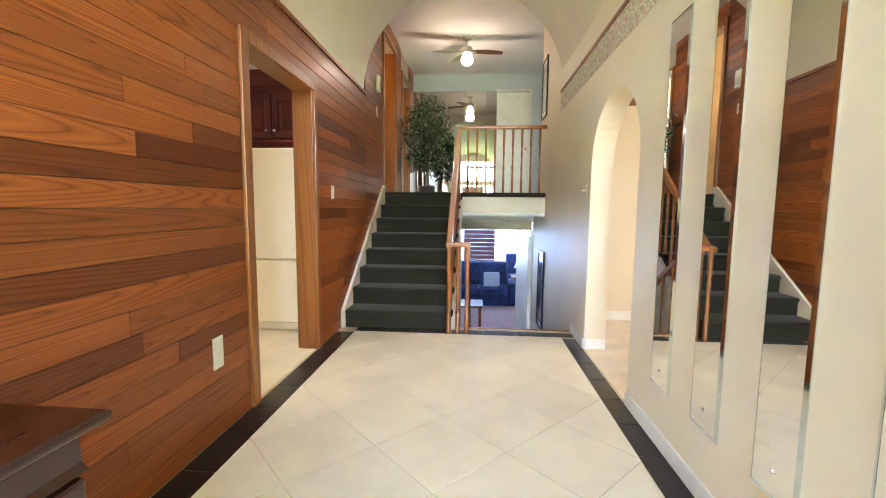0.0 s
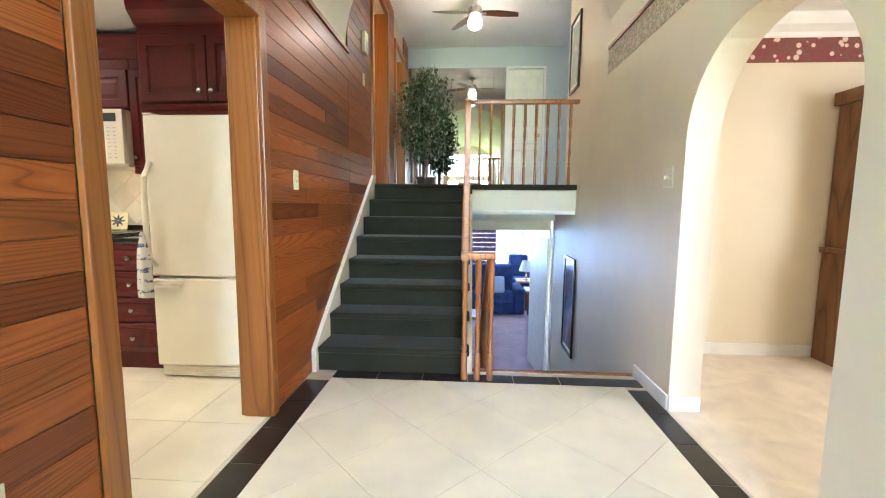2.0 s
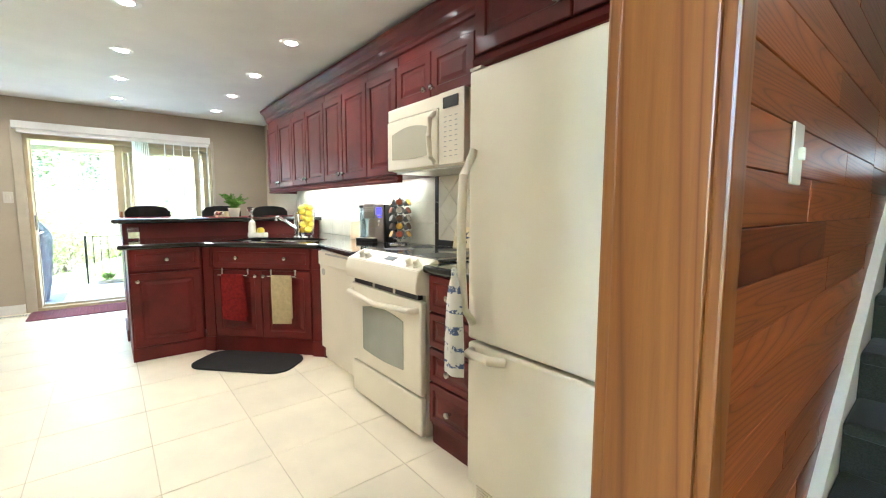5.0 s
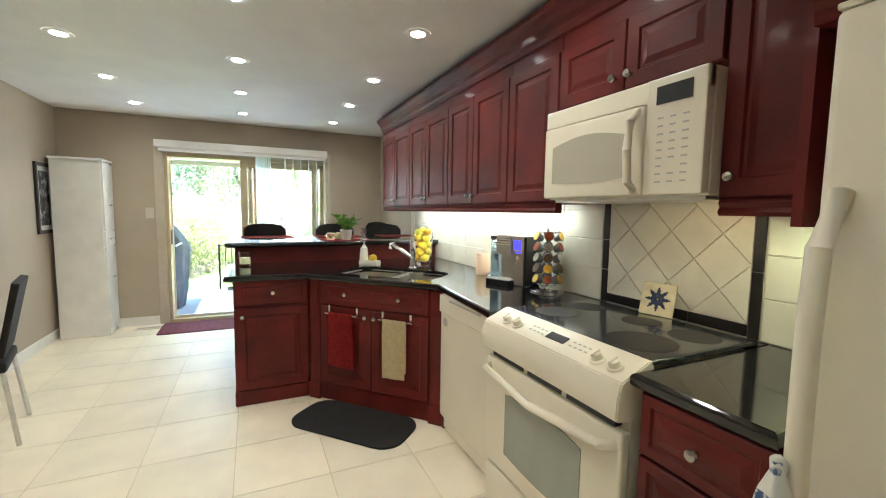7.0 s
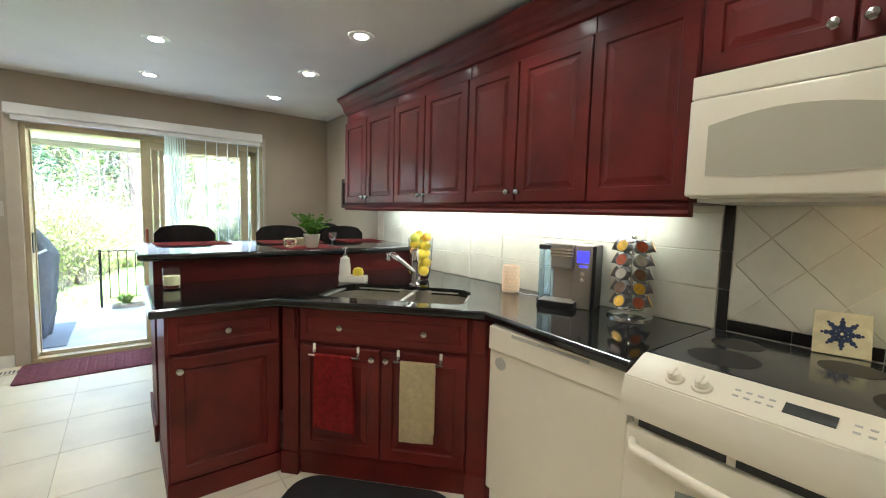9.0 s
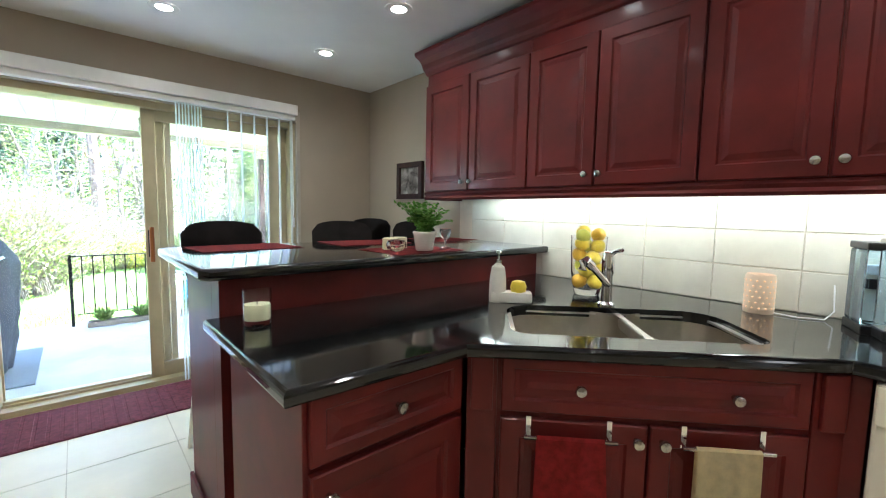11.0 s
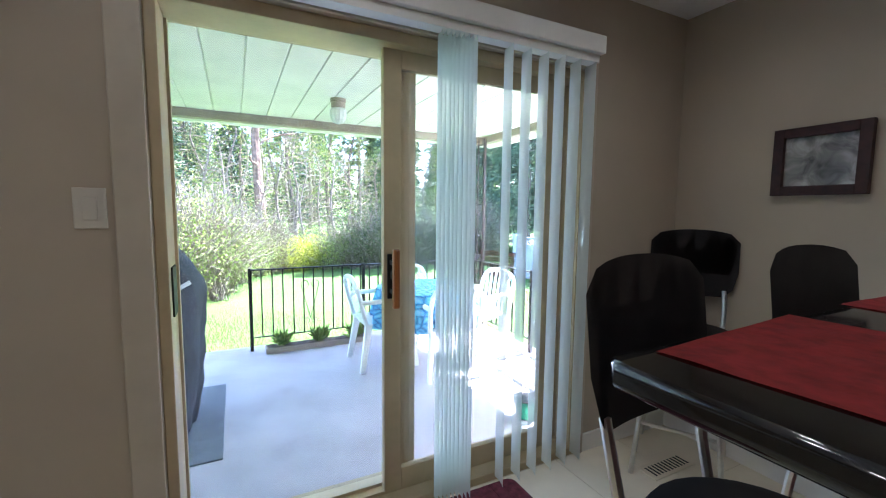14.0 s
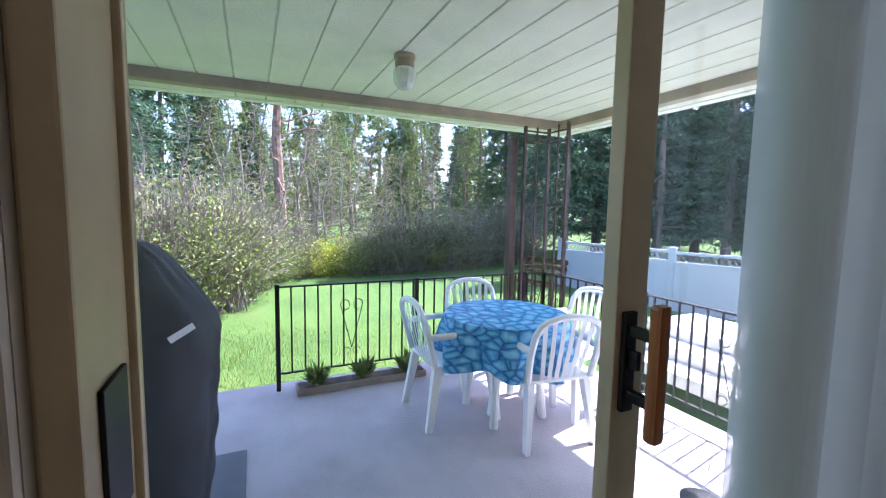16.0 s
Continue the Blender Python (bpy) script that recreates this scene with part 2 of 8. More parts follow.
M_REDMAT = paint("burgundy_cloth", (0.32, 0.025, 0.024), 0.85, vary=0.15, scale=30, fine=500, bump=0.4)
M_RUG = paint("burgundy_ribbed_rug", (0.15, 0.030, 0.045), 0.95, vary=0.2, scale=40, fine=300, bump=0.6)
M_RUBBER = paint("black_foam_mat", (0.014, 0.014, 0.014), 0.7, vary=0.15, scale=20, fine=200, bump=0.3)
M_CAN = glow("lit_downlight_bulb", (1.0, 0.93, 0.8), 1.4)
M_STRIP = glow("lit_cabinet_strip", (1.0, 0.98, 0.88), 0.6)
M_GLOBE = glow("lit_opal_globe", (1.0, 0.88, 0.66), 0.3)
M_GARLAND = floral("floral_wallpaper_border", (0.68, 0.62, 0.50), (0.60, 0.38, 0.35), (0.28, 0.26, 0.17))
M_ROSES = floral("burgundy_rose_border", (0.24, 0.045, 0.055), (0.72, 0.55, 0.45), (0.16, 0.10, 0.06), 17)

# ---- mesh helpers ----


def box(bm, x0, x1, y0, y1, z0, z1, bev=0.0, seg=2):
    made = bmesh.ops.create_cube(bm, size=1.0)["verts"]
    bmesh.ops.scale(bm, vec=(x1 - x0, y1 - y0, z1 - z0), verts=made)
    bmesh.ops.translate(bm, vec=((x0 + x1) / 2, (y0 + y1) / 2, (z0 + z1) / 2), verts=made)
    if bev:
        edges = list({e for v in made for e in v.link_edges})
        bmesh.ops.bevel(bm, geom=edges, offset=bev, segments=seg, affect="EDGES", profile=0.6)
    return bm


def boxm(*a, bev=0.0, seg=2):
    return box(bmesh.new(), *a, bev=bev, seg=seg)


def lathe(bm, rows, seg=20, at=(0, 0, 0), caps=True):
    """Turned shape from (radius, height) rows round the z axis."""
    rings = []
    for r, z in rows:
        rings.append([bm.verts.new((at[0] + r * math.cos(2 * math.pi * k / seg), at[1] + r * math.sin(2 * math.pi * k / seg), at[2] + z)) for k in range(seg)])
    for a, b in zip(rings, rings[1:]):
        for k in range(seg):
            bm.faces.new((a[k], a[(k + 1) % seg], b[(k + 1) % seg], b[k]))
    if caps:
        bm.faces.new(rings[0][::-1])
        bm.faces.new(rings[-1])
    return bm


def tube(bm, pts, r, seg=8):
    """Round bar along points."""
    pts = [Vector(p) for p in pts]
    rings = []
    for i, p in enumerate(pts):
        d = (pts[min(i + 1, len(pts) - 1)] - pts[max(i - 1, 0)]).normalized()
        side = d.cross(Vector((0, 0, 1)) if abs(d.z) < 0.95 else Vector((1, 0, 0))).normalized()
        up = side.cross(d)
        rings.append([bm.verts.new(p + r * (side * math.cos(2 * math.pi * k / seg) + up * math.sin(2 * math.pi * k / seg))) for k in range(seg)])
    for a, b in zip(rings, rings[1:]):
        for k in range(seg):
            bm.faces.new((a[k], a[(k + 1) % seg], b[(k + 1) % seg], b[k]))
    bm.faces.new(rings[0][::-1])
    bm.faces.new(rings[-1])
    return bm


def prism(bm, pts, lo, hi, axis="z", bev=0.0):
    """A flat outline drawn out along an axis."""
    def place(p, h):
        return {"z": (p[0], p[1], h), "y": (p[0], h, p[1]), "x": (h, p[0], p[1])}[axis]
    a = [bm.verts.new(place(p, lo)) for p in pts]
    b = [bm.verts.new(place(p, hi)) for p in pts]
    n = len(pts)
    faces = [bm.faces.new(a[::-1]), bm.faces.new(b)]
    faces += [bm.faces.new((a[k], a[(k + 1) % n], b[(k + 1) % n], b[k])) for k in range(n)]
    bmesh.ops.recalc_face_normals(bm, faces=faces)
    if bev:
        edges = [e for f in faces[:2] for e in f.edges]
        bmesh.ops.bevel(bm, geom=list(set(edges)), offset=bev, segments=2, affect="EDGES", profile=0.6)
    return bm


def raised(bm, w, h, t=0.02, frame=0.055, dip=0.008):
    """A raised-panel front: x 0..w, z 0..h, its face towards -y."""
    rings = [(0, 0), (0, -t + 0.004), (0.004, -t), (frame, -t), (frame + 0.006, -t + dip), (frame + 0.016, -t + dip), (frame + 0.038, -t + 0.002)]
    loops = []
    for i, y in rings:
        loops.append([bm.verts.new(p) for p in ((i, y, i), (w - i, y, i), (w - i, y, h - i), (i, y, h - i))])
    for a, b in zip(loops, loops[1:]):
        for k in range(4):
            bm.faces.new((a[k], a[(k + 1) % 4], b[(k + 1) % 4], b[k]))
    bm.faces.new(loops[-1])
    bm.faces.new(loops[0][::-1])
    return bm


def data_of(name, bm, material, smooth=False):
    me = bpy.data.meshes.new(name)
    bmesh.ops.recalc_face_normals(bm, faces=bm.faces[:])
    bm.to_mesh(me)
    bm.free()
    me.materials.append(material)
    if smooth:
        me.polygons.foreach_set("use_smooth", [True] * len(me.polygons))
        me.set_sharp_from_angle(angle=radians(40))
    return me


def part(name, bm, material, parent, label="", m=None, smooth=False):
    """One mesh object under a thing or a part; bm may be a finished mesh that repeats share."""
    me = bm if isinstance(bm, bpy.types.Mesh) else data_of(name, bm, material, smooth)
    ob = new(name, me)
    ob.parent = parent
    if m is not None:
        ob.matrix_basis = m
    if label:
        tagged(ob, label)
    return ob


def thing(name, label, category, m=None, bm=None, material=None, group="", kind="", smooth=False):
    ob = new(name, data_of(name, bm, material, smooth) if bm is not None else None)
    if m is not None:
        ob.matrix_basis = m
    return tagged(ob, label, category, group, kind)


def setting(name, bm, material, label, category="structure"):
    return thing(name, label, category, bm=bm, material=material, kind="structure")


KNOB = data_of("knob", lathe(bmesh.new(), [(0.007, 0), (0.006, 0.012), (0.014, 0.018), (0.0165, 0.024), (0.014, 0.031), (0.004, 0.034)], 14), paint("dull_chrome", (0.45, 0.43, 0.40), 0.22, 1.0, vary=0.05, bump=0), True)


def knob(parent, x, z, y=-0.02):
    return part("knob", KNOB, None, parent, "chrome knob", pose(x, y, z, 90))


def front(name, w, h, parent, m, knob_at=None, frame=0.055, t=0.02):
    ob = part(name, raised(bmesh.new(), w, h, t, frame), M_RED, parent, m=m)
    if knob_at:
        knob(ob, *knob_at, -t)
    return ob

# ---- structure: hall ----
WX, RX, WALL_TOP, VC = -1.25, 0.94, 2.45, -0.155
DOOR_Y0, DOOR_Y1, DOOR_Z = 2.62, 3.55, 2.05
bm = bmesh.new()
box(bm, -1.385, -1.27, -1.7, DOOR_Y0 - 0.015, 0, WALL_TOP + 0.05)
box(bm, -1.385, -1.27, DOOR_Y1 + 0.015, 6.05, -1.4, WALL_TOP + 0.05)
box(bm, -1.385, -1.27, DOOR_Y0 - 0.015, DOOR_Y1 + 0.015, DOOR_Z + 0.015, WALL_TOP + 0.05)
box(bm, -1.385, -1.27, 5.13, 6.05, WALL_TOP + 0.05, 3.9)
box(bm, -1.385, -1.27, 6.05, 6.85, 3.48, 3.9)
box(bm, -1.385, -1.27, 6.05, 6.85, -1.4, 1.36)
box(bm, -1.385, -1.27, 6.85, 7.45, -1.4, 3.9)
box(bm, -1.385, -1.27, 7.45, 8.2, 3.35, 3.9)
box(bm, -1.385, -1.27, 7.45, 8.2, -1.4, 1.36)
box(bm, -1.385, -1.27, 8.2, 8.9, -1.4, 3.9)
wall_west = setting("wall_west", bm, M_TAUPE, "plastered partition wall between hall and kitchen")
# right wall with the round-headed arch
AY0, AY1, AR = 2.80, 3.79, 0.495
arch = [(AY0 + AR - AR * math.cos(math.pi * k / 20), 1.48 + 0.475 * math.sin(math.pi * k / 20)) for k in range(21)]
bm = bmesh.new()
box(bm, RX, RX + 0.17, -1.7, AY0, -0.02, 2.75)
box(bm, RX, RX + 0.17, AY1, 6.55, -1.4, 2.75)
prism(bm, [(AY0, 2.75), (AY0, 1.48)] + arch[1:-1] + [(AY1, 1.48), (AY1, 2.75)], RX, RX + 0.17, "x")
box(bm, RX, RX + 0.17, 5.13, 6.55, 2.75, 3.9)
box(bm, RX, RX + 0.17, 6.55, 7.15, -1.4, 1.2)
setting("wall_east", bm, M_CREAM, "cream painted hall wall with a round-headed archway")
# barrel vault
R = 1.115
prof = [(-1.45, 4.0), (-1.45, WALL_TOP), (VC - R, WALL_TOP)] + [(VC - R * math.cos(math.pi * k / 32), WALL_TOP + R * math.sin(math.pi * k / 32)) for k in range(1, 32)] + [(VC + R, WALL_TOP), (1.2, WALL_TOP), (1.2, 4.0)]
bm = bmesh.new()
prism(bm, prof, -1.7, 5.13, "y")
vault = setting("ceiling_vault", bm, M_VAULT, "cream plastered barrel vault over the hall", "ceiling")
for p in vault.data.polygons:
    p.use_smooth = True
vault.data.set_sharp_from_angle(angle=radians(30))
bm = boxm(-1.6, 3.0, 5.13, 9.0, 3.75, 3.95)
setting("ceiling_upper", bm, M_CEIL, "pale ceiling of the upper landing", "ceiling")
setting("wall_front", box(box(box(boxm(-1.5, -1.05, -1.85, -1.7, 0, 4), 0.75, 1.3, -1.85, -1.7, 0, 4), -1.05, 0.75, -1.85, -1.7, 2.15, 2.35), -1.05, 0.75, -1.85, -1.7, 3.2, 4), M_CREAM, "cream front wall round the entrance door")
setting("door_front", boxm(-0.65, 0.35, -1.82, -1.76, 0, 2.1, bev=0.01), M_FIR, "varnished wooden entrance door", "door")

# fir casing of the kitchen doorway
bm = bmesh.new()
for y0, y1 in ((DOOR_Y0 - 0.075, DOOR_Y0), (DOOR_Y1, DOOR_Y1 + 0.062)):
    box(bm, -1.25, -1.228, y0, y1, 0, DOOR_Z + 0.065, 0.005)
    box(bm, -1.41, -1.386, y0, y1, 0, DOOR_Z + 0.065, 0.005)
box(bm, -1.25, -1.228, DOOR_Y0, DOOR_Y1, DOOR_Z, DOOR_Z + 0.065, 0.005)
box(bm, -1.41, -1.386, DOOR_Y0, DOOR_Y1, DOOR_Z, DOOR_Z + 0.065, 0.005)
box(bm, -1.386, -1.25, DOOR_Y0 - 0.014, DOOR_Y0 + 0.006, 0, DOOR_Z, 0.003)
box(bm, -1.386, -1.25, DOOR_Y1 - 0.006, DOOR_Y1 + 0.014, 0, DOOR_Z, 0.003)
box(bm, -1.386, -1.25, DOOR_Y0, DOOR_Y1, DOOR_Z - 0.006, DOOR_Z + 0.014, 0.003)
setting("trim_kitchen_doorway", bm, M_FIR, "varnished fir casing of the kitchen doorway", "trim")
bm = bmesh.new()
for y0, y1, zt in ((6.05, 6.85, 3.48), (7.45, 8.2, 3.35)):
    for ya, yb in ((y0 - 0.06, y0), (y1, y1 + 0.06)):
        box(bm, -1.25, -1.225, ya, yb, 1.36, zt + 0.06, 0.004)
    box(bm, -1.25, -1.225, y0, y1, zt, zt + 0.06, 0.004)
    box(bm, -1.40, -1.25, y1 - 0.012, y1 + 0.012, 1.36, zt, 0.003)
    box(bm, -1.40, -1.25, y0 - 0.012, y0 + 0.012, 1.36, zt, 0.003)
setting("trim_upper_doorways", bm, M_FIR, "varnished fir casings of the upper doorways", "trim")
setting("trim_wall_cap", box(boxm(WX - 0.02, WX + 0.016, -1.7, 5.13, WALL_TOP - 0.03, WALL_TOP + 0.004, bev=0.004), RX - 0.014, RX, -1.7, 5.13, WALL_TOP - 0.03, WALL_TOP, 0.004), M_CEDAR, "thin wooden strip along the foot of the vault", "trim")
setting("wallpaper_border", boxm(RX - 0.003, RX + 0.001, -1.7, 5.13, 2.225, 2.42), M_GARLAND, "floral wallpaper border along the hall wall", "wallpaper")
bm = bmesh.new()
box(bm, RX - 0.014, RX, -1.7, AY0 - 0.001, 0.0, 0.085, 0.004)
box(bm, RX - 0.014, RX, AY1 + 0.001, 4.26, 0.0, 0.085, 0.004)
box(bm, RX, RX + 0.17, AY1 - 0.014, AY1, 0.0, 0.085, 0.004)
setting("baseboard_hall", bm, M_TRIM, "white painted baseboard of the hall", "baseboard")

# rooms behind: upper rooms, landing end, dining room, lower room
UP = 1.36
bm = bmesh.new()
box(bm, -1.45, -0.16, 6.0, 9.0, UP - 0.25, UP)
box(bm, -0.16, RX, 6.0, 9.0, UP - 0.25, UP)
box(bm, RX, 3.0, 6.55, 9.0, UP - 0.25, UP)
setting("floor_upper", bm, M_STAIR, "dark green carpeted upper landing floor", "floor")
setting("trim_landing_fascia", boxm(-0.16, RX, 5.985, 6.0, 1.09, UP - 0.055), M_CREAM, "cream fascia board under the landing edge", "trim")
setting("landing_carpet_edge", boxm(-0.16, RX, 5.955, 6.0, UP - 0.055, UP + 0.004, bev=0.012), M_STAIR, "dark green carpet rolled over the landing edge", "carpet")
bm = bmesh.new()
box(bm, -1.4, 0.40, 8.72, 8.9, UP, 3.95)
box(bm, 1.05, 3.0, 8.7, 8.9, UP, 3.95)
box(bm, 0.40, 1.05, 8.7, 8.9, 3.40, 3.95)
box(bm, 0.35, 1.1, 8.86, 8.9, UP, 3.4)
box(bm, 2.85, 3.0, 6.4, 8.9, UP, 3.95)
box(bm, RX + 0.17, 3.0, 6.4, 6.55, 1.2, 3.95)
setting("wall_landing_end", bm, M_BLUE, "pale blue painted walls at the end of the landing")
bm = bmesh.new()
box(bm, -3.6, -3.45, 5.2, 9.4, UP - 0.2, 3.95)
box(bm, -3.45, -1.385, 5.05, 5.2, UP - 0.2, 3.95)
box(bm, -3.45, -1.385, 7.08, 7.2, UP - 0.2, 3.95)
box(bm, -3.45, -1.385, 9.2, 9.4, UP - 0.2, 3.95)
box(bm, -3.45, -1.385, 5.2, 9.2, UP - 0.2, UP - 0.02)
box(bm, -3.45, -1.385, 5.2, 9.2, 3.76, 3.95)
setting("wall_upper_rooms", bm, M_CREAM, "plain walls of the upper side rooms")
bm = bmesh.new()
box(bm, RX + 0.17, 4.2, 4.76, 4.9, -0.02, 2.75)
box(bm, 4.05, 4.2, 0.0, 4.76, -0.02, 2.75)
box(bm, RX + 0.17, 4.2, -0.2, 0.0, -0.02, 2.75)
setting("wall_dining", bm, M_CREAM, "cream painted dining room walls")
setting("ceiling_dining", boxm(RX + 0.17, 4.2, -0.2, 4.9, 2.5, 2.75), M_CEIL, "white dining room ceiling", "ceiling")
setting("floor_dining", boxm(RX + 0.01, 4.2, -0.2, 4.76, -0.2, -0.004), M_CARPET, "cream carpet of the dining room", "floor")
setting("baseboard_dining", boxm(RX + 0.17, 4.05, 4.746, 4.76, -0.004, 0.09, bev=0.004), M_TRIM, "white dining room baseboard", "baseboard")
setting("trim_dining_crown", prism(bmesh.new(), [(4.76, 2.36), (4.745, 2.36), (4.73, 2.39), (4.69, 2.43), (4.665, 2.47), (4.66, 2.5), (4.76, 2.5)], RX + 0.17, 4.05, "x"), M_TRIM, "white crown moulding of the dining room", "trim")
setting("wallpaper_border_dining", boxm(RX + 0.17, 4.05, 4.755, 4.761, 2.19, 2.36), M_ROSES, "burgundy rose wallpaper border under the crown moulding", "wallpaper")
LOW = -1.30
setting("floor_lower", boxm(-3.0, 4.5, 4.3, 14.0, LOW - 0.2, LOW), M_PINK, "mauve carpet of the lower living room", "floor")
bm = bmesh.new()
box(bm, -3.0, -2.85, 6.0, 14.0, LOW, 1.1)
box(bm, 4.35, 4.5, 7.2, 14.0, LOW, 1.1)
box(bm, -3.0, -0.9, 7.2, 7.32, LOW, 1.1)
box(bm, -0.9, RX, 7.2, 7.32, 0.80, 1.1)
box(bm, RX + 0.05, 4.5, 7.2, 7.32, LOW, 1.1)
box(bm, -3.0, -2.4, 13.8, 13.95, LOW, 1.1)
box(bm, -2.4, 3.4, 13.8, 13.95, 0.95, 1.1)
box(bm, -2.4, 3.4, 13.8, 13.95, LOW, -0.75)
box(bm, 3.4, 4.5, 13.8, 13.95, LOW, 1.1)
box(bm, -1.27, -0.2, 4.3, 6.4, LOW, -0.05)
setting("wall_lower", bm, M_CREAM, "cream painted walls of the lower living room")
setting("ceiling_lower", box(boxm(-3.0, 4.5, 7.0, 14.0, 0.94, 1.1), -1.2, RX, 6.002, 7.2, 1.05, 1.11), M_CEIL, "white ceiling of the lower living room", "ceiling")

# stairs up, with carpet wrapped over each nosing, and stairs down
N, RISE, RUN, SY = 8, UP / 8, 0.257, 4.2


def stair_flight(name, x0, x1, up, label):
    top = thing(name, label, "stairs", kind="structure")
    for k in range(N):
        if up:
            y0, z1 = SY + k * RUN, (k + 1) * RISE
            z0 = z1 - RISE - 0.02
        else:
            y0, z1 = SY + 0.10 + k * RUN, -(k + 1) * (-LOW / N)
            z0 = z1 - 0.2
        if up and k == N - 1:
            break
        bm = box(bmesh.new(), x0, x1, y0, y0 + RUN + 0.03, z0, z1 - 0.03)
        part("riser", bm, M_STAIR, top)
        n0 = y0 - 0.025 if up else y0
        bm = box(bmesh.new(), x0, x1 + (0.02 if up else 0), n0, y0 + RUN + 0.01, z1 - 0.045, z1, 0.019, 3)
        part("tread", bm, M_STAIR, top, smooth=True)
    if up:
        y0 = SY + (N - 1) * RUN
        part("riser", box(bmesh.new(), x0, x1, y0, y0 + 0.02, UP - RISE - 0.02, UP - 0.03), M_STAIR, top)
        part("tread", box(bmesh.new(), x0, x1 + 0.02, y0 - 0.025, y0 + 0.05, UP - 0.045, UP + 0.003, 0.019, 3), M_STAIR, top, smooth=True)
    return top


stair_flight("stairs_up", WX + 0.03, -0.20, True, "dark green carpeted stairs up to the landing")
stair_flight("stairs_down", -0.12, RX, False, "carpeted stairs down to the lower living room")
sl = RISE / RUN
bm = prism(bmesh.new(), [(SY - 0.05, 0), (SY + 0.16, 0), (6.05, UP - 0.1), (6.05, UP + 0.09), (5.96, UP + 0.09), (SY - 0.05, 0.16)], WX - 0.001, WX + 0.03, "x")
setting("trim_stair_skirt", bm, M_CREAM, "cream painted skirt board along the stairs", "trim")
bm = prism(bmesh.new(), [(SY + 0.02, -1.3), (SY + 0.02, 0.0), (SY + 0.05, 0.12), (6.0, UP - 0.10), (6.0, -1.3)], -0.198, -0.16, "x")
setting("wall_under_stairs", bm, M_CREAM, "cream wall closing the side of the stairs")
setting("trim_floor_nosing", boxm(-0.16, RX, 4.255, 4.30, -0.06, 0.006, bev=0.01), M_FIR, "reddish wooden nosing at the top of the lower stairs", "trim")
setting("wall_stair_drop", boxm(-1.27, RX, 4.17, 4.26, -1.4, -0.06), M_CREAM, "wall under the hall floor's edge")

# ---- structure: kitchen ----
FX, KY, SYW = -7.51, 4.77, 1.30
bm = bmesh.new()
box(bm, -7.78, -1.385, KY, KY + 0.15, -0.2, CEIL + 0.3)
setting("wall_kitchen_north", bm, M_TAUPE, "taupe painted kitchen wall")
SL0, SL1, SLZ = 2.232, 4.06, 1.98
bm = bmesh.new()
box(bm, -7.78, FX, SYW, SL0, -0.2, CEIL + 0.3)
box(bm, -7.78, FX, SL1, KY, -0.2, CEIL + 0.3)
box(bm, -7.78, FX, SL0, SL1, SLZ, CEIL + 0.3)
setting("wall_kitchen_west", bm, M_TAUPE, "taupe painted wall with the patio door opening")
setting("wall_kitchen_south", boxm(-7.78, -1.385, SYW - 0.15, SYW, -0.2, CEIL + 0.3), M_TAUPE, "taupe painted south kitchen wall")
setting("ceiling_kitchen", boxm(-7.78, -1.385, SYW - 0.15, KY + 0.15, CEIL, CEIL + 0.2), M_CEIL, "white flat kitchen ceiling with downlights", "ceiling")
bm = bmesh.new()
box(bm, FX, FX + 0.012, SYW, SL0 - 0.095, 0, 0.10, 0.003)
box(bm, FX, FX + 0.012, SL1 + 0.02, KY, 0, 0.10, 0.003)
box(bm, -7.5, -6.45, KY - 0.012, KY, 0, 0.10, 0.003)
box(bm, -7.5, -1.4, SYW, SYW + 0.012, 0, 0.10, 0.003)
setting("baseboard_kitchen", bm, M_TRIM, "white painted kitchen baseboard", "baseboard")

# floors: beds of grout under the tiles
floor_hall = setting("floor_hall", boxm(-1.27, RX + 0.01, -1.7, 4.26, -0.06, -0.0025), M_GROUT, "hall floor of cream tiles laid diagonally with a black border", "floor")
floor_kitchen = setting("floor_kitchen", boxm(-7.6, -1.27, SYW, KY, -0.06, -0.0025), M_GROUT, "kitchen floor of large square cream tiles", "floor")

# ---- kitchen: cabinets ----
CF, CZ = 4.12, 0.864


def cabinet(name, label, m, w, d, z0, z1, group):
    """Carcass w wide and d deep, its front in the plane y = 0, reaching back along +y."""
    top = thing(name, label, "cabinet", m, group=group)
    part("body", boxm(0, w, 0, d, z0, z1, bev=0.002), M_RED, top)
    return top


# wall cabinets
UX = [-6.26, -5.85, -5.415, -5.035, -4.61, -4.235, -3.83, -3.42]
UB, UT, UY = 1.40, 2.095, 4.455
for k in range(0, 7, 2):
    x0, x1 = UX[k], UX[min(k + 2, 7)]
    n = 2 if k < 6 else 1
    top = cabinet("wall_cabinet", "red-stained wall cabinet with raised-panel doors over the backsplash", pose(x0, UY, 0), x1 - x0 - 0.002, KY - UY - 0.002, UB, 2.26, "wall cabinets")
    for j in range(n):
        w = UX[k + j + 1] - UX[k + j] - 0.008
        kx = (w - 0.03) if j == 0 else 0.03
        front("door", w, UT - UB - 0.01, top, pose(UX[k + j] - x0 + 0.003, 0, UB + 0.006), (kx, 0.05) if n == 2 else None)
top = cabinet("wall_cabinet", "short red-stained wall cabinet above the microwave", pose(-3.418, UY, 0), 0.752, KY - UY - 0.002, 1.815, 2.26, "wall cabinets")
for j in range(2):
    front("door", 0.368, UT - 1.83, top, pose(0.004 + 0.374 * j, 0, 1.825), (0.33 if j == 0 else 0.03, 0.05))
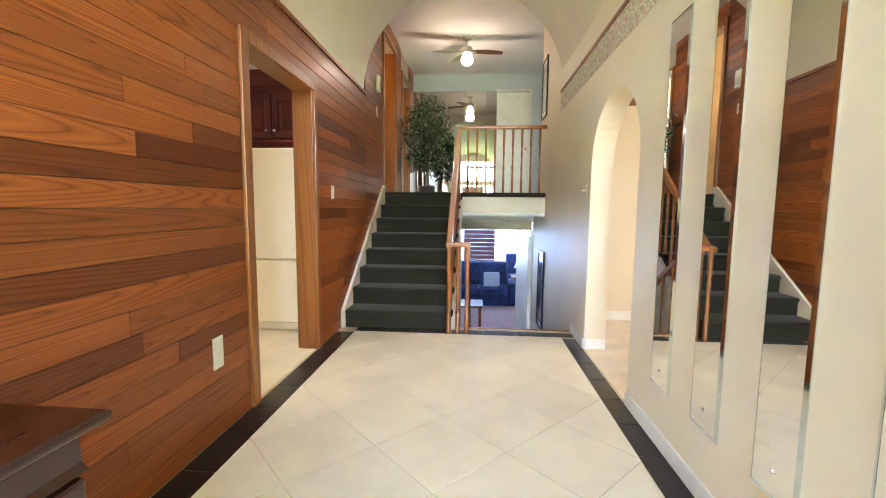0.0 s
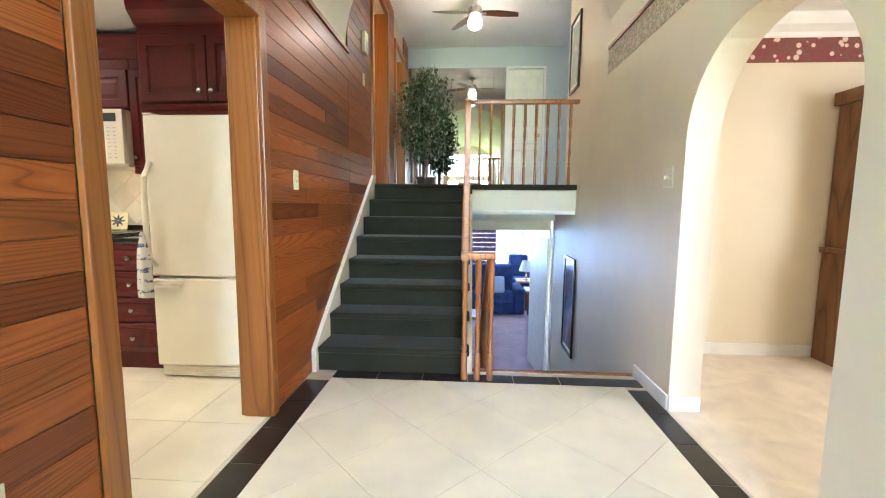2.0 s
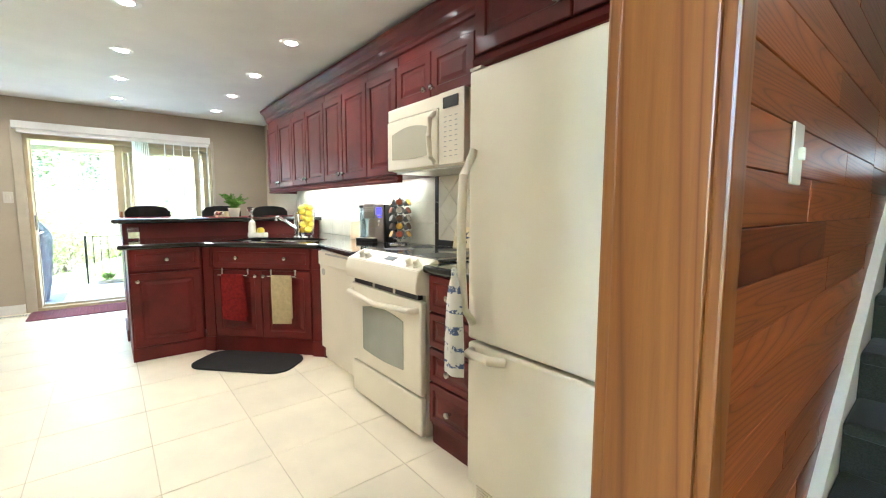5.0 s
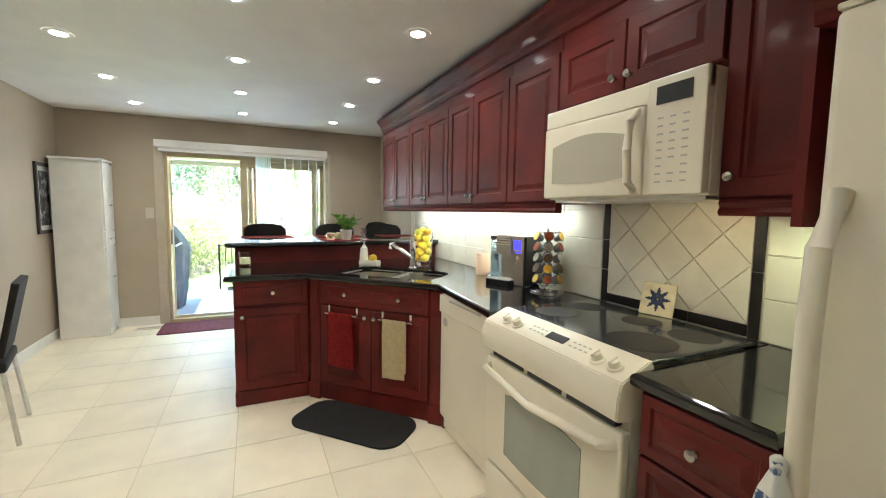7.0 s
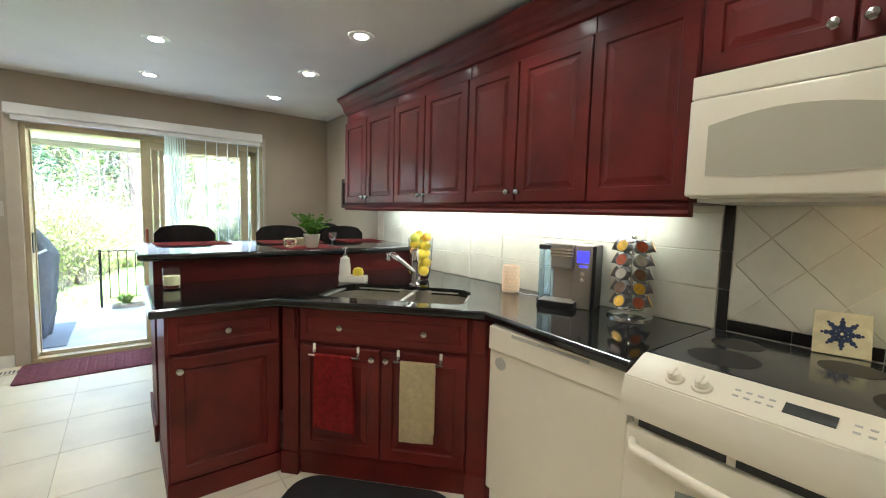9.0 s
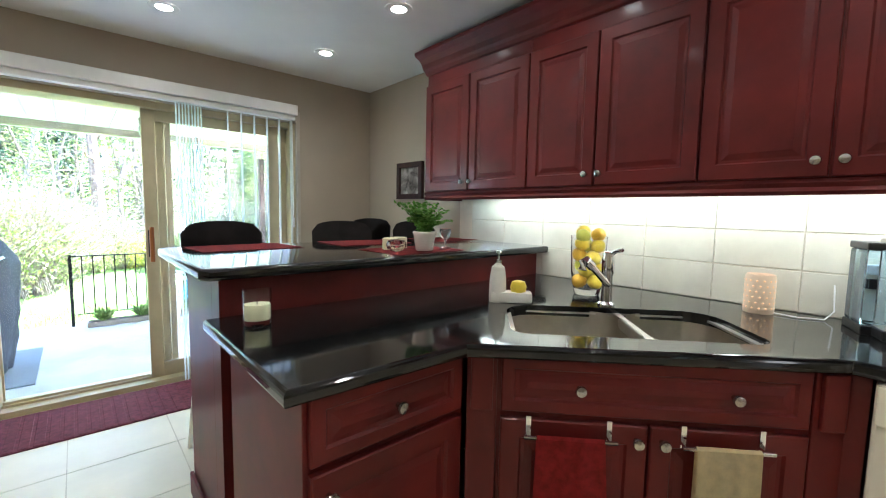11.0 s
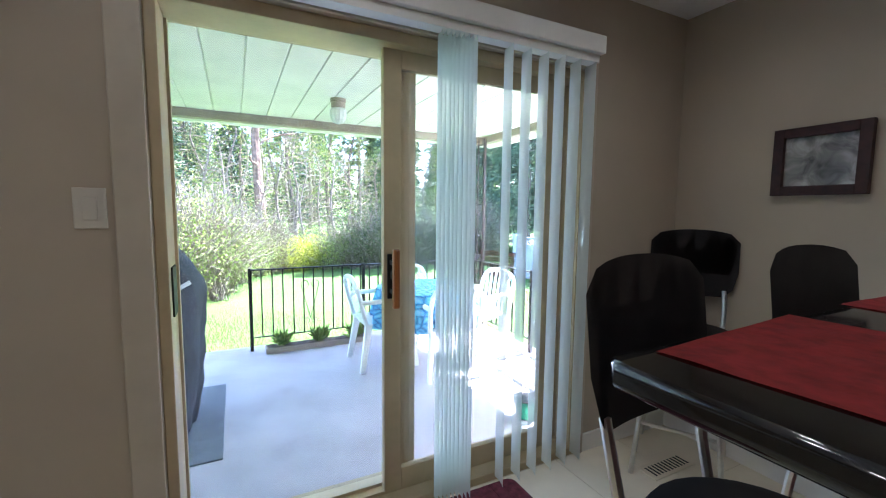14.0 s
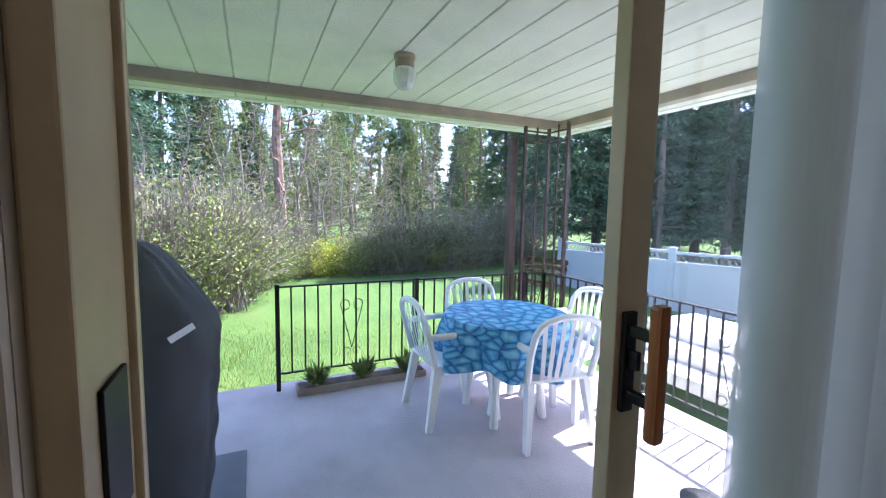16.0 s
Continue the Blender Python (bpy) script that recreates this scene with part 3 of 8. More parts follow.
top = cabinet("wall_cabinet", "narrow red-stained wall cabinet beside the fridge", pose(-2.662, UY, 0), 0.377, KY - UY - 0.002, UB, 2.26, "wall cabinets")
front("door", 0.367, UT - UB - 0.01, top, pose(0.005, 0, UB + 0.006), (0.04, 0.06))
top = cabinet("fridge_cabinet", "deep red-stained cabinet above the fridge", pose(-2.283, 4.09, 0), 0.893, KY - 4.09 - 0.002, 1.70, 2.30, "wall cabinets")
for j in range(2):
    front("door", 0.435, 0.40, top, pose(0.005 + 0.443 * j, 0, 1.775), (0.40 if j == 0 else 0.035, 0.06))
part("moulding", prism(bmesh.new(), [(0, 1.70), (-0.012, 1.70), (-0.016, 1.715), (-0.010, 1.725), (-0.022, 1.738), (-0.026, 1.755), (0, 1.765)], 0, 0.893, "x"), M_RED, top)
part("side_panel", boxm(-0.02, -0.001, 0.01, 0.66, 1.33, 2.30), M_RED, top)
part("cornice", prism(bmesh.new(), [(0, 2.24), (-0.015, 2.25), (-0.03, 2.275), (-0.062, 2.31), (-0.072, 2.345), (-0.072, CEIL - 0.002), (0, CEIL - 0.002)], -0.02, 0.893, "x"), M_RED, top)
# cornice and light rail run along the whole row
def mitred(profile, x_end, x_corner):
    """A moulding along the cabinet fronts that turns the end of the row with a mitre; profile: (stands out by, height)."""
    bm = bmesh.new()
    rows = [[bm.verts.new(p) for p in ((x_end, UY - d, z), (x_corner - d, UY - d, z), (x_corner - d, KY - 0.004, z))] for d, z in profile]
    for a, c in zip(rows, rows[1:] + rows[:1]):
        for k in range(2):
            bm.faces.new((a[k], a[k + 1], c[k + 1], c[k]))
    bm.faces.new([r[0] for r in rows])
    bm.faces.new([r[2] for r in rows[::-1]])
    return bm


CROWN = [(-0.02, 2.165), (0.004, 2.165), (0.012, 2.172), (0.016, 2.19), (0.026, 2.205), (0.030, 2.235), (0.044, 2.265), (0.060, 2.285), (0.066, 2.295), (0.066, 2.315), (-0.02, 2.315)]
thing("cornice", "red-stained crown moulding along the wall cabinets", "moulding", bm=mitred(CROWN, -2.305, -6.262), material=M_RED)
RAIL = [(-0.03, 1.402), (0.006, 1.402), (0.012, 1.39), (0.004, 1.375), (0.014, 1.362), (0.006, 1.350), (-0.03, 1.350)]
thing("light_rail", "red-stained light rail under the wall cabinets", "moulding", bm=mitred(RAIL, -3.425, -6.262), material=M_RED)
rail = [(UY - d, z) for d, z in RAIL]
thing("light_rail", "short red-stained light rail beside the microwave", "moulding", bm=prism(bmesh.new(), rail, -2.66, -2.30, "x"), material=M_RED)
strip = thing("cabinet_light", "lit strip lights under the wall cabinets", "light", pose(0, 0, 0), group="cabinet lights")
for x0 in (-5.75, -5.05, -4.35):
    part("tube", boxm(x0, x0 + 0.5, 4.50, 4.535, 1.386, 1.402, bev=0.004), M_STRIP, strip)

# base units along the wall
top = cabinet("drawer_cabinet", "narrow red-stained base cabinet with four drawers", pose(-2.625, CF, 0), 0.345, KY - CF - 0.002, 0.10, CZ, "base cabinets")
part("toe_kick", boxm(0, 0.345, 0.01, 0.05, 0.0, 0.10), M_RED, top)
for z0, h in ((0.125, 0.20), (0.335, 0.165), (0.51, 0.165), (0.685, 0.175)):
    front("drawer", 0.33, h, top, pose(0.008, 0, z0), (0.165, h / 2), 0.03)
top = cabinet("filler_post", "red-stained filler cabinet beside the dishwasher", pose(-4.134, 4.185, 0), 0.048, 0.5, 0.0, CZ, "base cabinets")
# diagonal sink unit
AX, AYY, BX, BYY = -4.885, 3.50, -4.13, 4.20
ang = math.degrees(math.atan2(BYY - AYY, BX - AX))
W = math.hypot(BX - AX, BYY - AYY)
top = thing("sink_cabinet", "red-stained corner sink cabinet with two doors and a drawer front", "cabinet", pose(AX, AYY, 0, 0, 0, ang), group="base cabinets")
part("body", boxm(0.09, W - 0.09, 0.001, 0.45, 0.10, CZ - 0.25, bev=0.002), M_RED, top)
part("face_frame", boxm(0.088, W - 0.088, -0.001, 0.03, CZ - 0.26, CZ), M_RED, top)
part("toe_kick", boxm(0.09, W - 0.09, 0.004, 0.04, 0.0, 0.10), M_RED, top)
for x0 in (0.0, W - 0.09):
    part("pilaster", boxm(x0, x0 + 0.088, -0.012, 0.09, 0.0, CZ, bev=0.005), M_RED, top)
    part("capital", boxm(x0 + 0.012, x0 + 0.076, -0.028, -0.012, 0.70, 0.86, bev=0.007), M_RED, top)
    part("plinth", boxm(x0 - 0.004, x0 + 0.092, -0.026, 0.0, 0.0, 0.12, bev=0.006), M_RED, top)
IW = W - 0.19
front("drawer_front", IW - 0.01, 0.165, top, pose(0.10, 0, 0.70), None, 0.035)
for kx in (0.26, 0.75):
    knob(top, 0.10 + kx * IW, 0.782, -0.02)
for j in range(2):
    front("door", IW / 2 - 0.008, 0.545, top, pose(0.10 + j * IW / 2, 0, 0.135), (IW / 2 - 0.04 if j == 0 else 0.03, 0.505))
# peninsula unit facing the kitchen
PX = -4.90
top = thing("peninsula_cabinet", "red-stained peninsula base cabinet with drawer and door", "cabinet", pose(PX, 3.005, 0, 0, 0, 90), group="base cabinets")
part("body", boxm(0, 0.485, 0.0, 0.56, 0.05, CZ, bev=0.002), M_RED, top)
part("plinth", boxm(-0.004, 0.485, -0.008, 0.55, 0.0, 0.10, bev=0.004), M_RED, top)
front("drawer", 0.46, 0.165, top, pose(0.012, 0, 0.70), (0.23, 0.082), 0.035)
front("door", 0.46, 0.565, top, pose(0.012, 0, 0.115), (0.04, 0.51))
# bar: end panel, knee wall, seat side
top = thing("bar_counter", "raised breakfast bar with red panels and a black granite top", "bar")
part("knee_wall", boxm(-5.66, -5.56, 3.0, KY - 0.002, 0.0, 1.04), M_RED, top)
part("end_panel", boxm(-6.08, -5.66, 3.0, 3.04, 0.0, 1.04, bev=0.003), M_RED, top)
part("seat_panel", boxm(-5.90, -5.86, 3.04, KY - 0.002, 0.0, 1.04), M_RED, top)
part("base_moulding", boxm(-6.09, -5.55, 2.985, 2.999, 0.0, 0.10, bev=0.004), M_RED, top)


def slab(name, pts, z0, z1, parent=None, label=""):
    """Granite slab with a rolled edge."""
    bm = prism(bmesh.new(), pts, z0, z1)
    flat = [e for e in bm.edges if abs(e.verts[0].co.z - e.verts[1].co.z) < 1e-6]
    bmesh.ops.bevel(bm, geom=flat, offset=0.013, segments=4, affect="EDGES", profile=0.5)
    return bm


part("granite_top", slab("granite_top", [(-5.505, 2.93), (-5.48, 2.955), (-5.48, KY - 0.003), (-6.37, KY - 0.003), (-6.37, 2.96), (-6.34, 2.93)], 1.04, 1.08), M_GRANITE, top, "polished black granite top", smooth=True)
# worktop: one run with a cut for the two sink bowls
wt = thing("worktop", "polished black granite worktop with a rolled edge", "worktop")
E1 = (-4.855, 2.95)
bowls = []
ux, uy = math.cos(radians(ang)), math.sin(radians(ang))


def sink_pt(a, b):
    return (AX + ux * a - uy * b, AYY + uy * a + ux * b)


SA0, SA1, SB0, SB1 = 0.13, 0.90, 0.075, 0.485
HOLE_N = 7
hole = []
for ca, cb, r, a0 in ((SA0, SB0, 0.06, 180), (SA1, SB0, 0.06, 270), (SA1, SB1, 0.12, 0), (SA0, SB1, 0.12, 90)):
    mx, my = (ca + r if a0 in (180, 90) else ca - r), (cb + r if a0 in (180, 270) else cb - r)
    for k in range(HOLE_N):
        a = radians(a0 + 90 * k / (HOLE_N - 1))
        hole.append(sink_pt(mx + r * math.cos(a), my + r * math.sin(a)))
i1, i2 = (-4.843, 3.455), (-4.123, 4.155)
bm = bmesh.new()
outer = [E1, i1, i2, (-3.418, 4.09), (-3.418, KY - 0.004), (-5.558, KY - 0.004), (-5.558, 2.95)]


def worktop_mesh(outer, hole, z0, z1):
    """Counter outline with one hole, split by hand into quads round the hole."""
    bm = bmesh.new()
    ring = [outer[1], outer[2], outer[3], outer[4], outer[5], outer[6], outer[0]]
    lay = {}
    for z in (z0, z1):
        lay[z] = ([bm.verts.new((*p, z)) for p in ring], [bm.verts.new((*p, z)) for p in hole])
    for z in (z0, z1):
        o, h = lay[z]
        c = [h[HOLE_N * k:HOLE_N * (k + 1)] for k in range(4)]
        for near, k in (((0, 1), 0), ((1, 2, 3), 1), ((3, 4), 2), ((4, 5, 6, 0), 3)):
            inner = c[k][HOLE_N // 2:] + c[(k + 1) % 4][:HOLE_N // 2 + 1]
            bm.faces.new([o[j] for j in near] + inner[::-1])
    for side in (0, 1):
        lo, hi = lay[z0][side], lay[z1][side]
        n = len(lo)
        for k in range(n):
            bm.faces.new((lo[k], lo[(k + 1) % n], hi[(k + 1) % n], hi[k]))
    bmesh.ops.recalc_face_normals(bm, faces=bm.faces[:])
    names = {tuple(round(c, 4) for c in p) for p in (outer[6], outer[0], outer[1], outer[2], outer[3])}
    edge = [e for e in bm.edges if abs(e.verts[0].co.z - e.verts[1].co.z) < 1e-6 and all((round(v.co.x, 4), round(v.co.y, 4)) in names for v in e.verts)]
    bmesh.ops.bevel(bm, geom=edge, offset=0.014, segments=4, affect="EDGES", profile=0.5)
    return bm


part("slab", worktop_mesh(outer, hole, 0.865, 0.905), M_GRANITE, wt)
part("slab", slab("slab", [(-2.65, 4.09), (-2.285, 4.09), (-2.285, KY - 0.004), (-2.65, KY - 0.004)], 0.865, 0.905), M_GRANITE, wt)
part("slab", boxm(-3.42, -2.65, 4.70, KY - 0.004, 0.865, 0.905), M_GRANITE, wt)

# sink: two steel bowls
M_SINK = paint("satin_sink_steel", (0.50, 0.46, 0.40), 0.3, 1.0, vary=0.06, scale=14, fine=300, bump=0.08)
snk = thing("double_sink", "double stainless steel sink set under the granite", "sink", pose(AX, AYY, -0.016, 0, 0, ang))


def bowl(x0, x1, y0, y1, z0, z1, r=0.06):
    bm = bmesh.new()
    loops = []
    for inset, z in ((0, z1), (0.0, z1 - 0.02), (0.012, z0 + 0.04), (0.05, z0), ):
        pts = []
        for cx, cy, a0 in ((x1 - r, y1 - r, 0), (x0 + r, y1 - r, 90), (x0 + r, y0 + r, 180), (x1 - r, y0 + r, 270)):
            for k in range(6):
                a = radians(a0 + 18 * k)
                pts.append((cx + (r - inset * 0.9) * math.cos(a), cy + (r - inset * 0.9) * math.sin(a), z))
        loops.append([bm.verts.new(p) for p in pts])
    for a, b in zip(loops, loops[1:]):
        for k in range(24):
            bm.faces.new((a[k], a[(k + 1) % 24], b[(k + 1) % 24], b[k]))
    bm.faces.new(loops[-1])
    return bm


part("bowl", bowl(SA0 - 0.003, 0.555, SB0 - 0.003, SB1 + 0.003, 0.70, 0.905, 0.11), M_SINK, snk, smooth=True)
part("bowl", bowl(0.575, SA1 + 0.003, SB0 - 0.003, SB1 + 0.003, 0.72, 0.905, 0.10), M_SINK, snk, smooth=True)
part("divider", boxm(0.55, 0.58, SB0, SB1, 0.86, 0.905, bev=0.01), M_STEEL, snk)
bm = bmesh.new()
for x0, x1, y0, y1 in ((SA0 - 0.005, SA0 + 0.02, SB0 - 0.005, SB1 + 0.005), (SA1 - 0.02, SA1 + 0.005, SB0 - 0.005, SB1 + 0.005)):
    box(bm, x0, x1, y0, y1, 0.893, 0.901)
box(bm, SA0, SA1, SB0 - 0.006, SB0 + 0.006, 0.893, 0.900)
box(bm, SA0, SA1, SB1 - 0.006, SB1 + 0.006, 0.893, 0.900)
part("rim", bm, M_STEEL, snk)
for dx in (0.35, 0.72):
    part("drain", lathe(bmesh.new(), [(0.045, 0.722), (0.042, 0.726), (0.02, 0.7245)], 18, (dx, 0.28, 0.0)), M_CHROME, snk)
tap = thing("kitchen_tap", "chrome pull-out kitchen tap behind the sink", "tap", pose(*sink_pt(0.54, 0.535), 0.905, 0, 0, ang))
part("column", lathe(bmesh.new(), [(0.033, 0), (0.033, 0.008), (0.022, 0.018), (0.020, 0.12), (0.025, 0.135), (0.025, 0.19), (0.021, 0.215), (0.008, 0.222)], 20), M_CHROME, tap, smooth=True)
bm = tube(bmesh.new(), [(0, -0.01, 0.085), (-0.03, -0.035, 0.115), (-0.07, -0.07, 0.155), (-0.09, -0.088, 0.172)], 0.013, 14)
part("spout", bm, M_CHROME, tap, smooth=True)
bm = tube(bmesh.new(), [(-0.085, -0.084, 0.168), (-0.112, -0.108, 0.192), (-0.124, -0.118, 0.186), (-0.130, -0.124, 0.158)], 0.018, 14)
part("spray_head", bm, M_CHROME, tap, smooth=True)
part("lever", tube(bmesh.new(), [(0.0, 0, 0.20), (0.02, -0.03, 0.225), (0.03, -0.07, 0.232)], 0.008, 10), M_CHROME, tap, smooth=True)

# ---- kitchen: appliances ----
fr = thing("fridge", "white two-door fridge with the freezer below", "fridge", pose(-2.212, 3.985, 0))
FW = 0.80
part("cabinet_body", boxm(0.003, FW - 0.003, 0.055, 0.76, 0.03, 1.685, bev=0.008), M_WHITE, fr)
dr = part("door", boxm(0, FW, 0, 0.05, 0.675, 1.678, bev=0.014, seg=3), M_WHITE, fr, smooth=True)
part("handle", tube(bmesh.new(), [(0.03, 0.0, 0.74), (0.028, -0.045, 0.80), (0.03, -0.06, 0.95), (0.03, -0.062, 1.15), (0.028, -0.05, 1.30), (0.03, 0.0, 1.39)], 0.017, 10), M_WHITE, dr, smooth=True)
dr = part("freezer_door", boxm(0, FW, 0, 0.05, 0.085, 0.66, bev=0.014, seg=3), M_WHITE, fr, smooth=True)
part("handle", tube(bmesh.new(), [(0.03, 0.0, 0.63), (0.05, -0.045, 0.635), (0.16, -0.045, 0.635), (0.20, 0.0, 0.63)], 0.017, 10), M_WHITE, dr, smooth=True)
gr = part("grille", boxm(0.02, FW - 0.02, 0.02, 0.05, 0.012, 0.078), M_WHITE, fr)
for k in range(5):
    part("slat", boxm(0.04, FW - 0.02, 0.014, 0.02, 0.018 + k * 0.012, 0.024 + k * 0.012), M_WHITE, gr)
part("hinge_cover", boxm(0.0, 0.06, 0.0, 0.08, 1.679, 1.69, bev=0.004), M_WHITE, fr)

rg = thing("range", "white slide-in electric range with a black glass hob", "range", pose(-3.413, 4.085, -0.016))
RW = 0.76
part("body", boxm(0.01, RW - 0.01, 0.035, 0.61, 0.02, 0.90, bev=0.004), M_WHITE, rg)
part("drawer", boxm(0.005, RW - 0.005, -0.002, 0.034, 0.035, 0.235, bev=0.012, seg=3), M_WHITE, rg, smooth=True)
od = part("oven_door", boxm(0.005, RW - 0.005, -0.005, 0.034, 0.25, 0.735, bev=0.012, seg=3), M_WHITE, rg, smooth=True)
M_OVENGLASS = paint("smoked_oven_glass", (0.30, 0.32, 0.27), 0.06, vary=0.03, scale=6, bump=0, coat=0.5)
pts = [(0.16, 0.36)] + [(0.16 + 0.44 * k / 12, 0.345 - 0.012 * math.sin(math.pi * k / 12)) for k in range(13)] + [(0.60, 0.36), (0.60, 0.60)] + [(0.60 - 0.44 * k / 12, 0.605 + 0.03 * math.sin(math.pi * k / 12)) for k in range(13)]
part("window", prism(bmesh.new(), pts, -0.008, -0.004, "y"), M_OVENGLASS, od, "smoked oven window")
part("handle", tube(bmesh.new(), [(0.03, 0.0, 0.69), (0.05, -0.04, 0.688), (0.38, -0.055, 0.665), (0.71, -0.04, 0.688), (0.73, 0.0, 0.69)], 0.016, 10), M_WHITE, od, smooth=True)
part("vent_strip", boxm(0.04, RW - 0.04, 0.005, 0.034, 0.738, 0.762), M_BLACK, rg)
for x0 in (0.27, 0.49):
    part("vent_rib", boxm(x0, x0 + 0.02, 0.002, 0.034, 0.737, 0.763), M_WHITE, rg)
bm = prism(bmesh.new(), [(0.03, 0.765), (-0.03, 0.775), (-0.038, 0.79), (-0.034, 0.845), (-0.02, 0.89), (0.09, 0.938), (0.11, 0.935), (0.11, 0.765)], 0.0, RW, "x")
bmesh.ops.bevel(bm, geom=[e for e in bm.edges], offset=0.004, segments=2, affect="EDGES")
cp = part("control_panel", bm, M_WHITE, rg, smooth=True)
slope = math.degrees(math.atan2(0.048, 0.11))
for x0 in (0.125, 0.195, 0.625, 0.695):
    k = part("dial", lathe(bmesh.new(), [(0.026, 0), (0.024, 0.006), (0.019, 0.009), (0.016, 0.026), (0.006, 0.028)], 20), M_WHITE, cp, "white control dial", pose(x0, 0.022, 0.908, 23.6), smooth=True)
    part("grip", boxm(-0.004, 0.004, -0.018, 0.018, 0.02, 0.032, bev=0.003), M_WHITE, k)
part("display", boxm(0.365, 0.46, 0.026, 0.062, 0.0, 0.002), M_BLACK, cp, m=pose(0, 0.0, 0.8997, 0)).matrix_basis = pose(0, 0, 0.8987, 23.6)
M_PRINT = paint("grey_print", (0.50, 0.48, 0.44), 0.6, vary=0.05, bump=0)
for k in range(16):
    x0 = (0.262 if k < 8 else 0.485) + 0.024 * (k % 4)
    r = (k % 8) // 4
    part("legend", boxm(x0, x0 + 0.013, 0.03 + 0.022 * r, 0.036 + 0.022 * r, -0.001, 0.0008), M_PRINT, cp, m=pose(0, 0, 0.8987, 23.6))
# black hob; the blue-grey of its reflections is mixed into the glass colour
hb = part("hob", slab("hob", [(0.0, 0.10), (RW, 0.10), (RW, 0.612), (0.0, 0.612)], 0.922, 0.938), paint("hob_glass_with_sheen", (0.030, 0.033, 0.036), 0.13, vary=0.1, scale=20, bump=0, coat=0.2), rg, "black ceramic glass hob", smooth=True)
M_RINGS = paint("grey_hob_print", (0.010, 0.008, 0.007), 0.4, vary=0.2, scale=40, bump=0)
for x0, y0, r0 in ((0.165, 0.25, 0.095), (0.605, 0.235, 0.115), (0.14, 0.45, 0.075), (0.42, 0.46, 0.075), (0.64, 0.46, 0.085)):
    part("burner", lathe(bmesh.new(), [(r0, 0.9382), (r0, 0.9388)], 40, (x0, y0, 0)), M_RINGS, hb)

dw = thing("dishwasher", "white built-in dishwasher under the worktop", "dishwasher", pose(-4.083, 4.165, 0) @ Matrix.Diagonal((1.17, 1, 1, 1)))
part("door", boxm(0.003, 0.547, -0.01, 0.02, 0.11, 0.860, bev=0.008), M_WHITE, dw)
part("tub", boxm(0.003, 0.547, 0.02, 0.60, 0.02, 0.860), M_WHITE, dw)
cp = part("control_strip", boxm(0.006, 0.544, -0.022, -0.010, 0.755, 0.857, bev=0.004), M_WHITE, dw)
part("handle_recess", boxm(0.12, 0.43, -0.0245, -0.021, 0.835, 0.848, bev=0.001), M_PRINT, cp)
part("badge", lathe(bmesh.new(), [(0.026, 0), (0.026, 0.002)], 24), M_PRINT, dw, m=pose(0.06, -0.010, 0.70, 90))
part("kick_plate", boxm(0.003, 0.547, 0.03, 0.05, 0.0, 0.105), M_WHITE, dw)

mw = thing("microwave", "white over-the-range microwave oven", "microwave", pose(-3.408, 4.367, 1.412))
MW = 0.745
part("body", boxm(0, MW, 0.03, KY - 4.367 - 0.003, 0.0, 0.388, bev=0.006), M_WHITE, mw)
part("top_vent", boxm(0, MW, 0.0, 0.03, 0.315, 0.388, bev=0.006), M_WHITE, mw)
md = part("door", boxm(0, 0.53, -0.008, 0.03, 0.004, 0.312, bev=0.01, seg=3), M_WHITE, mw, smooth=True)
M_MWGLASS = paint("microwave_window_screen", (0.52, 0.49, 0.39), 0.12, vary=0.02, scale=3, bump=0, coat=0.4)
pts = [(0.06 + 0.40 * k / 12, 0.07 - 0.008 * math.sin(math.pi * k / 12)) for k in range(13)] + [(0.46 - 0.40 * k / 12, 0.225 + 0.03 * math.sin(math.pi * k / 12)) for k in range(13)]
part("window", prism(bmesh.new(), pts, -0.011, -0.007, "y"), M_MWGLASS, md, "grey microwave window")
part("handle", tube(bmesh.new(), [(0.50, -0.005, 0.02), (0.50, -0.04, 0.05), (0.50, -0.05, 0.16), (0.50, -0.04, 0.26), (0.50, -0.005, 0.295)], 0.015, 10), M_WHITE, md, smooth=True)
cp = part("control_panel", boxm(0.535, MW, -0.006, 0.03, 0.004, 0.388, bev=0.006), M_WHITE, mw)
part("display", boxm(0.575, 0.70, -0.009, -0.005, 0.30, 0.358), M_BLACK, cp)
for r in range(9):
    for c in range(3):
        if r in (2,) and c == 1:
            continue
        part("key", boxm(0.582 + 0.045 * c, 0.603 + 0.045 * c, -0.0072, -0.0055, 0.045 + 0.026 * r, 0.050 + 0.026 * r), M_PRINT, cp)
part("underside", boxm(0.02, MW - 0.02, 0.05, 0.36, -0.012, -0.001), M_STEEL, mw)

# ---- kitchen: tiles of the splashback, doors and blinds ----
splash = thing("backsplash", "ivory tiled backsplash with black edging behind the range", "backsplash", kind="structure")
part("mortar_bed", boxm(-6.25, -2.285, KY - 0.0055, KY - 0.001, 0.905, 1.40), M_PALEGROUT, splash)
TW, TH = 0.297, 0.147
full = data_of("tile", boxm(0, TW, -0.006, 0, 0, TH, bev=0.002, seg=1), M_SPLASH)
low = data_of("tile", boxm(0, TW, -0.006, 0, 0, 0.160, bev=0.002, seg=1), M_SPLASH)
x = -3.42 - 0.30
while x > -6.3:
    for r in range(4):
        if r == 0:
            part("tile", low, None, splash, m=pose(x, KY - 0.005, 0.907))
        else:
            part("tile", full, None, splash, m=pose(x, KY - 0.005, 0.921 + 0.15 * r))
    x -= 0.30
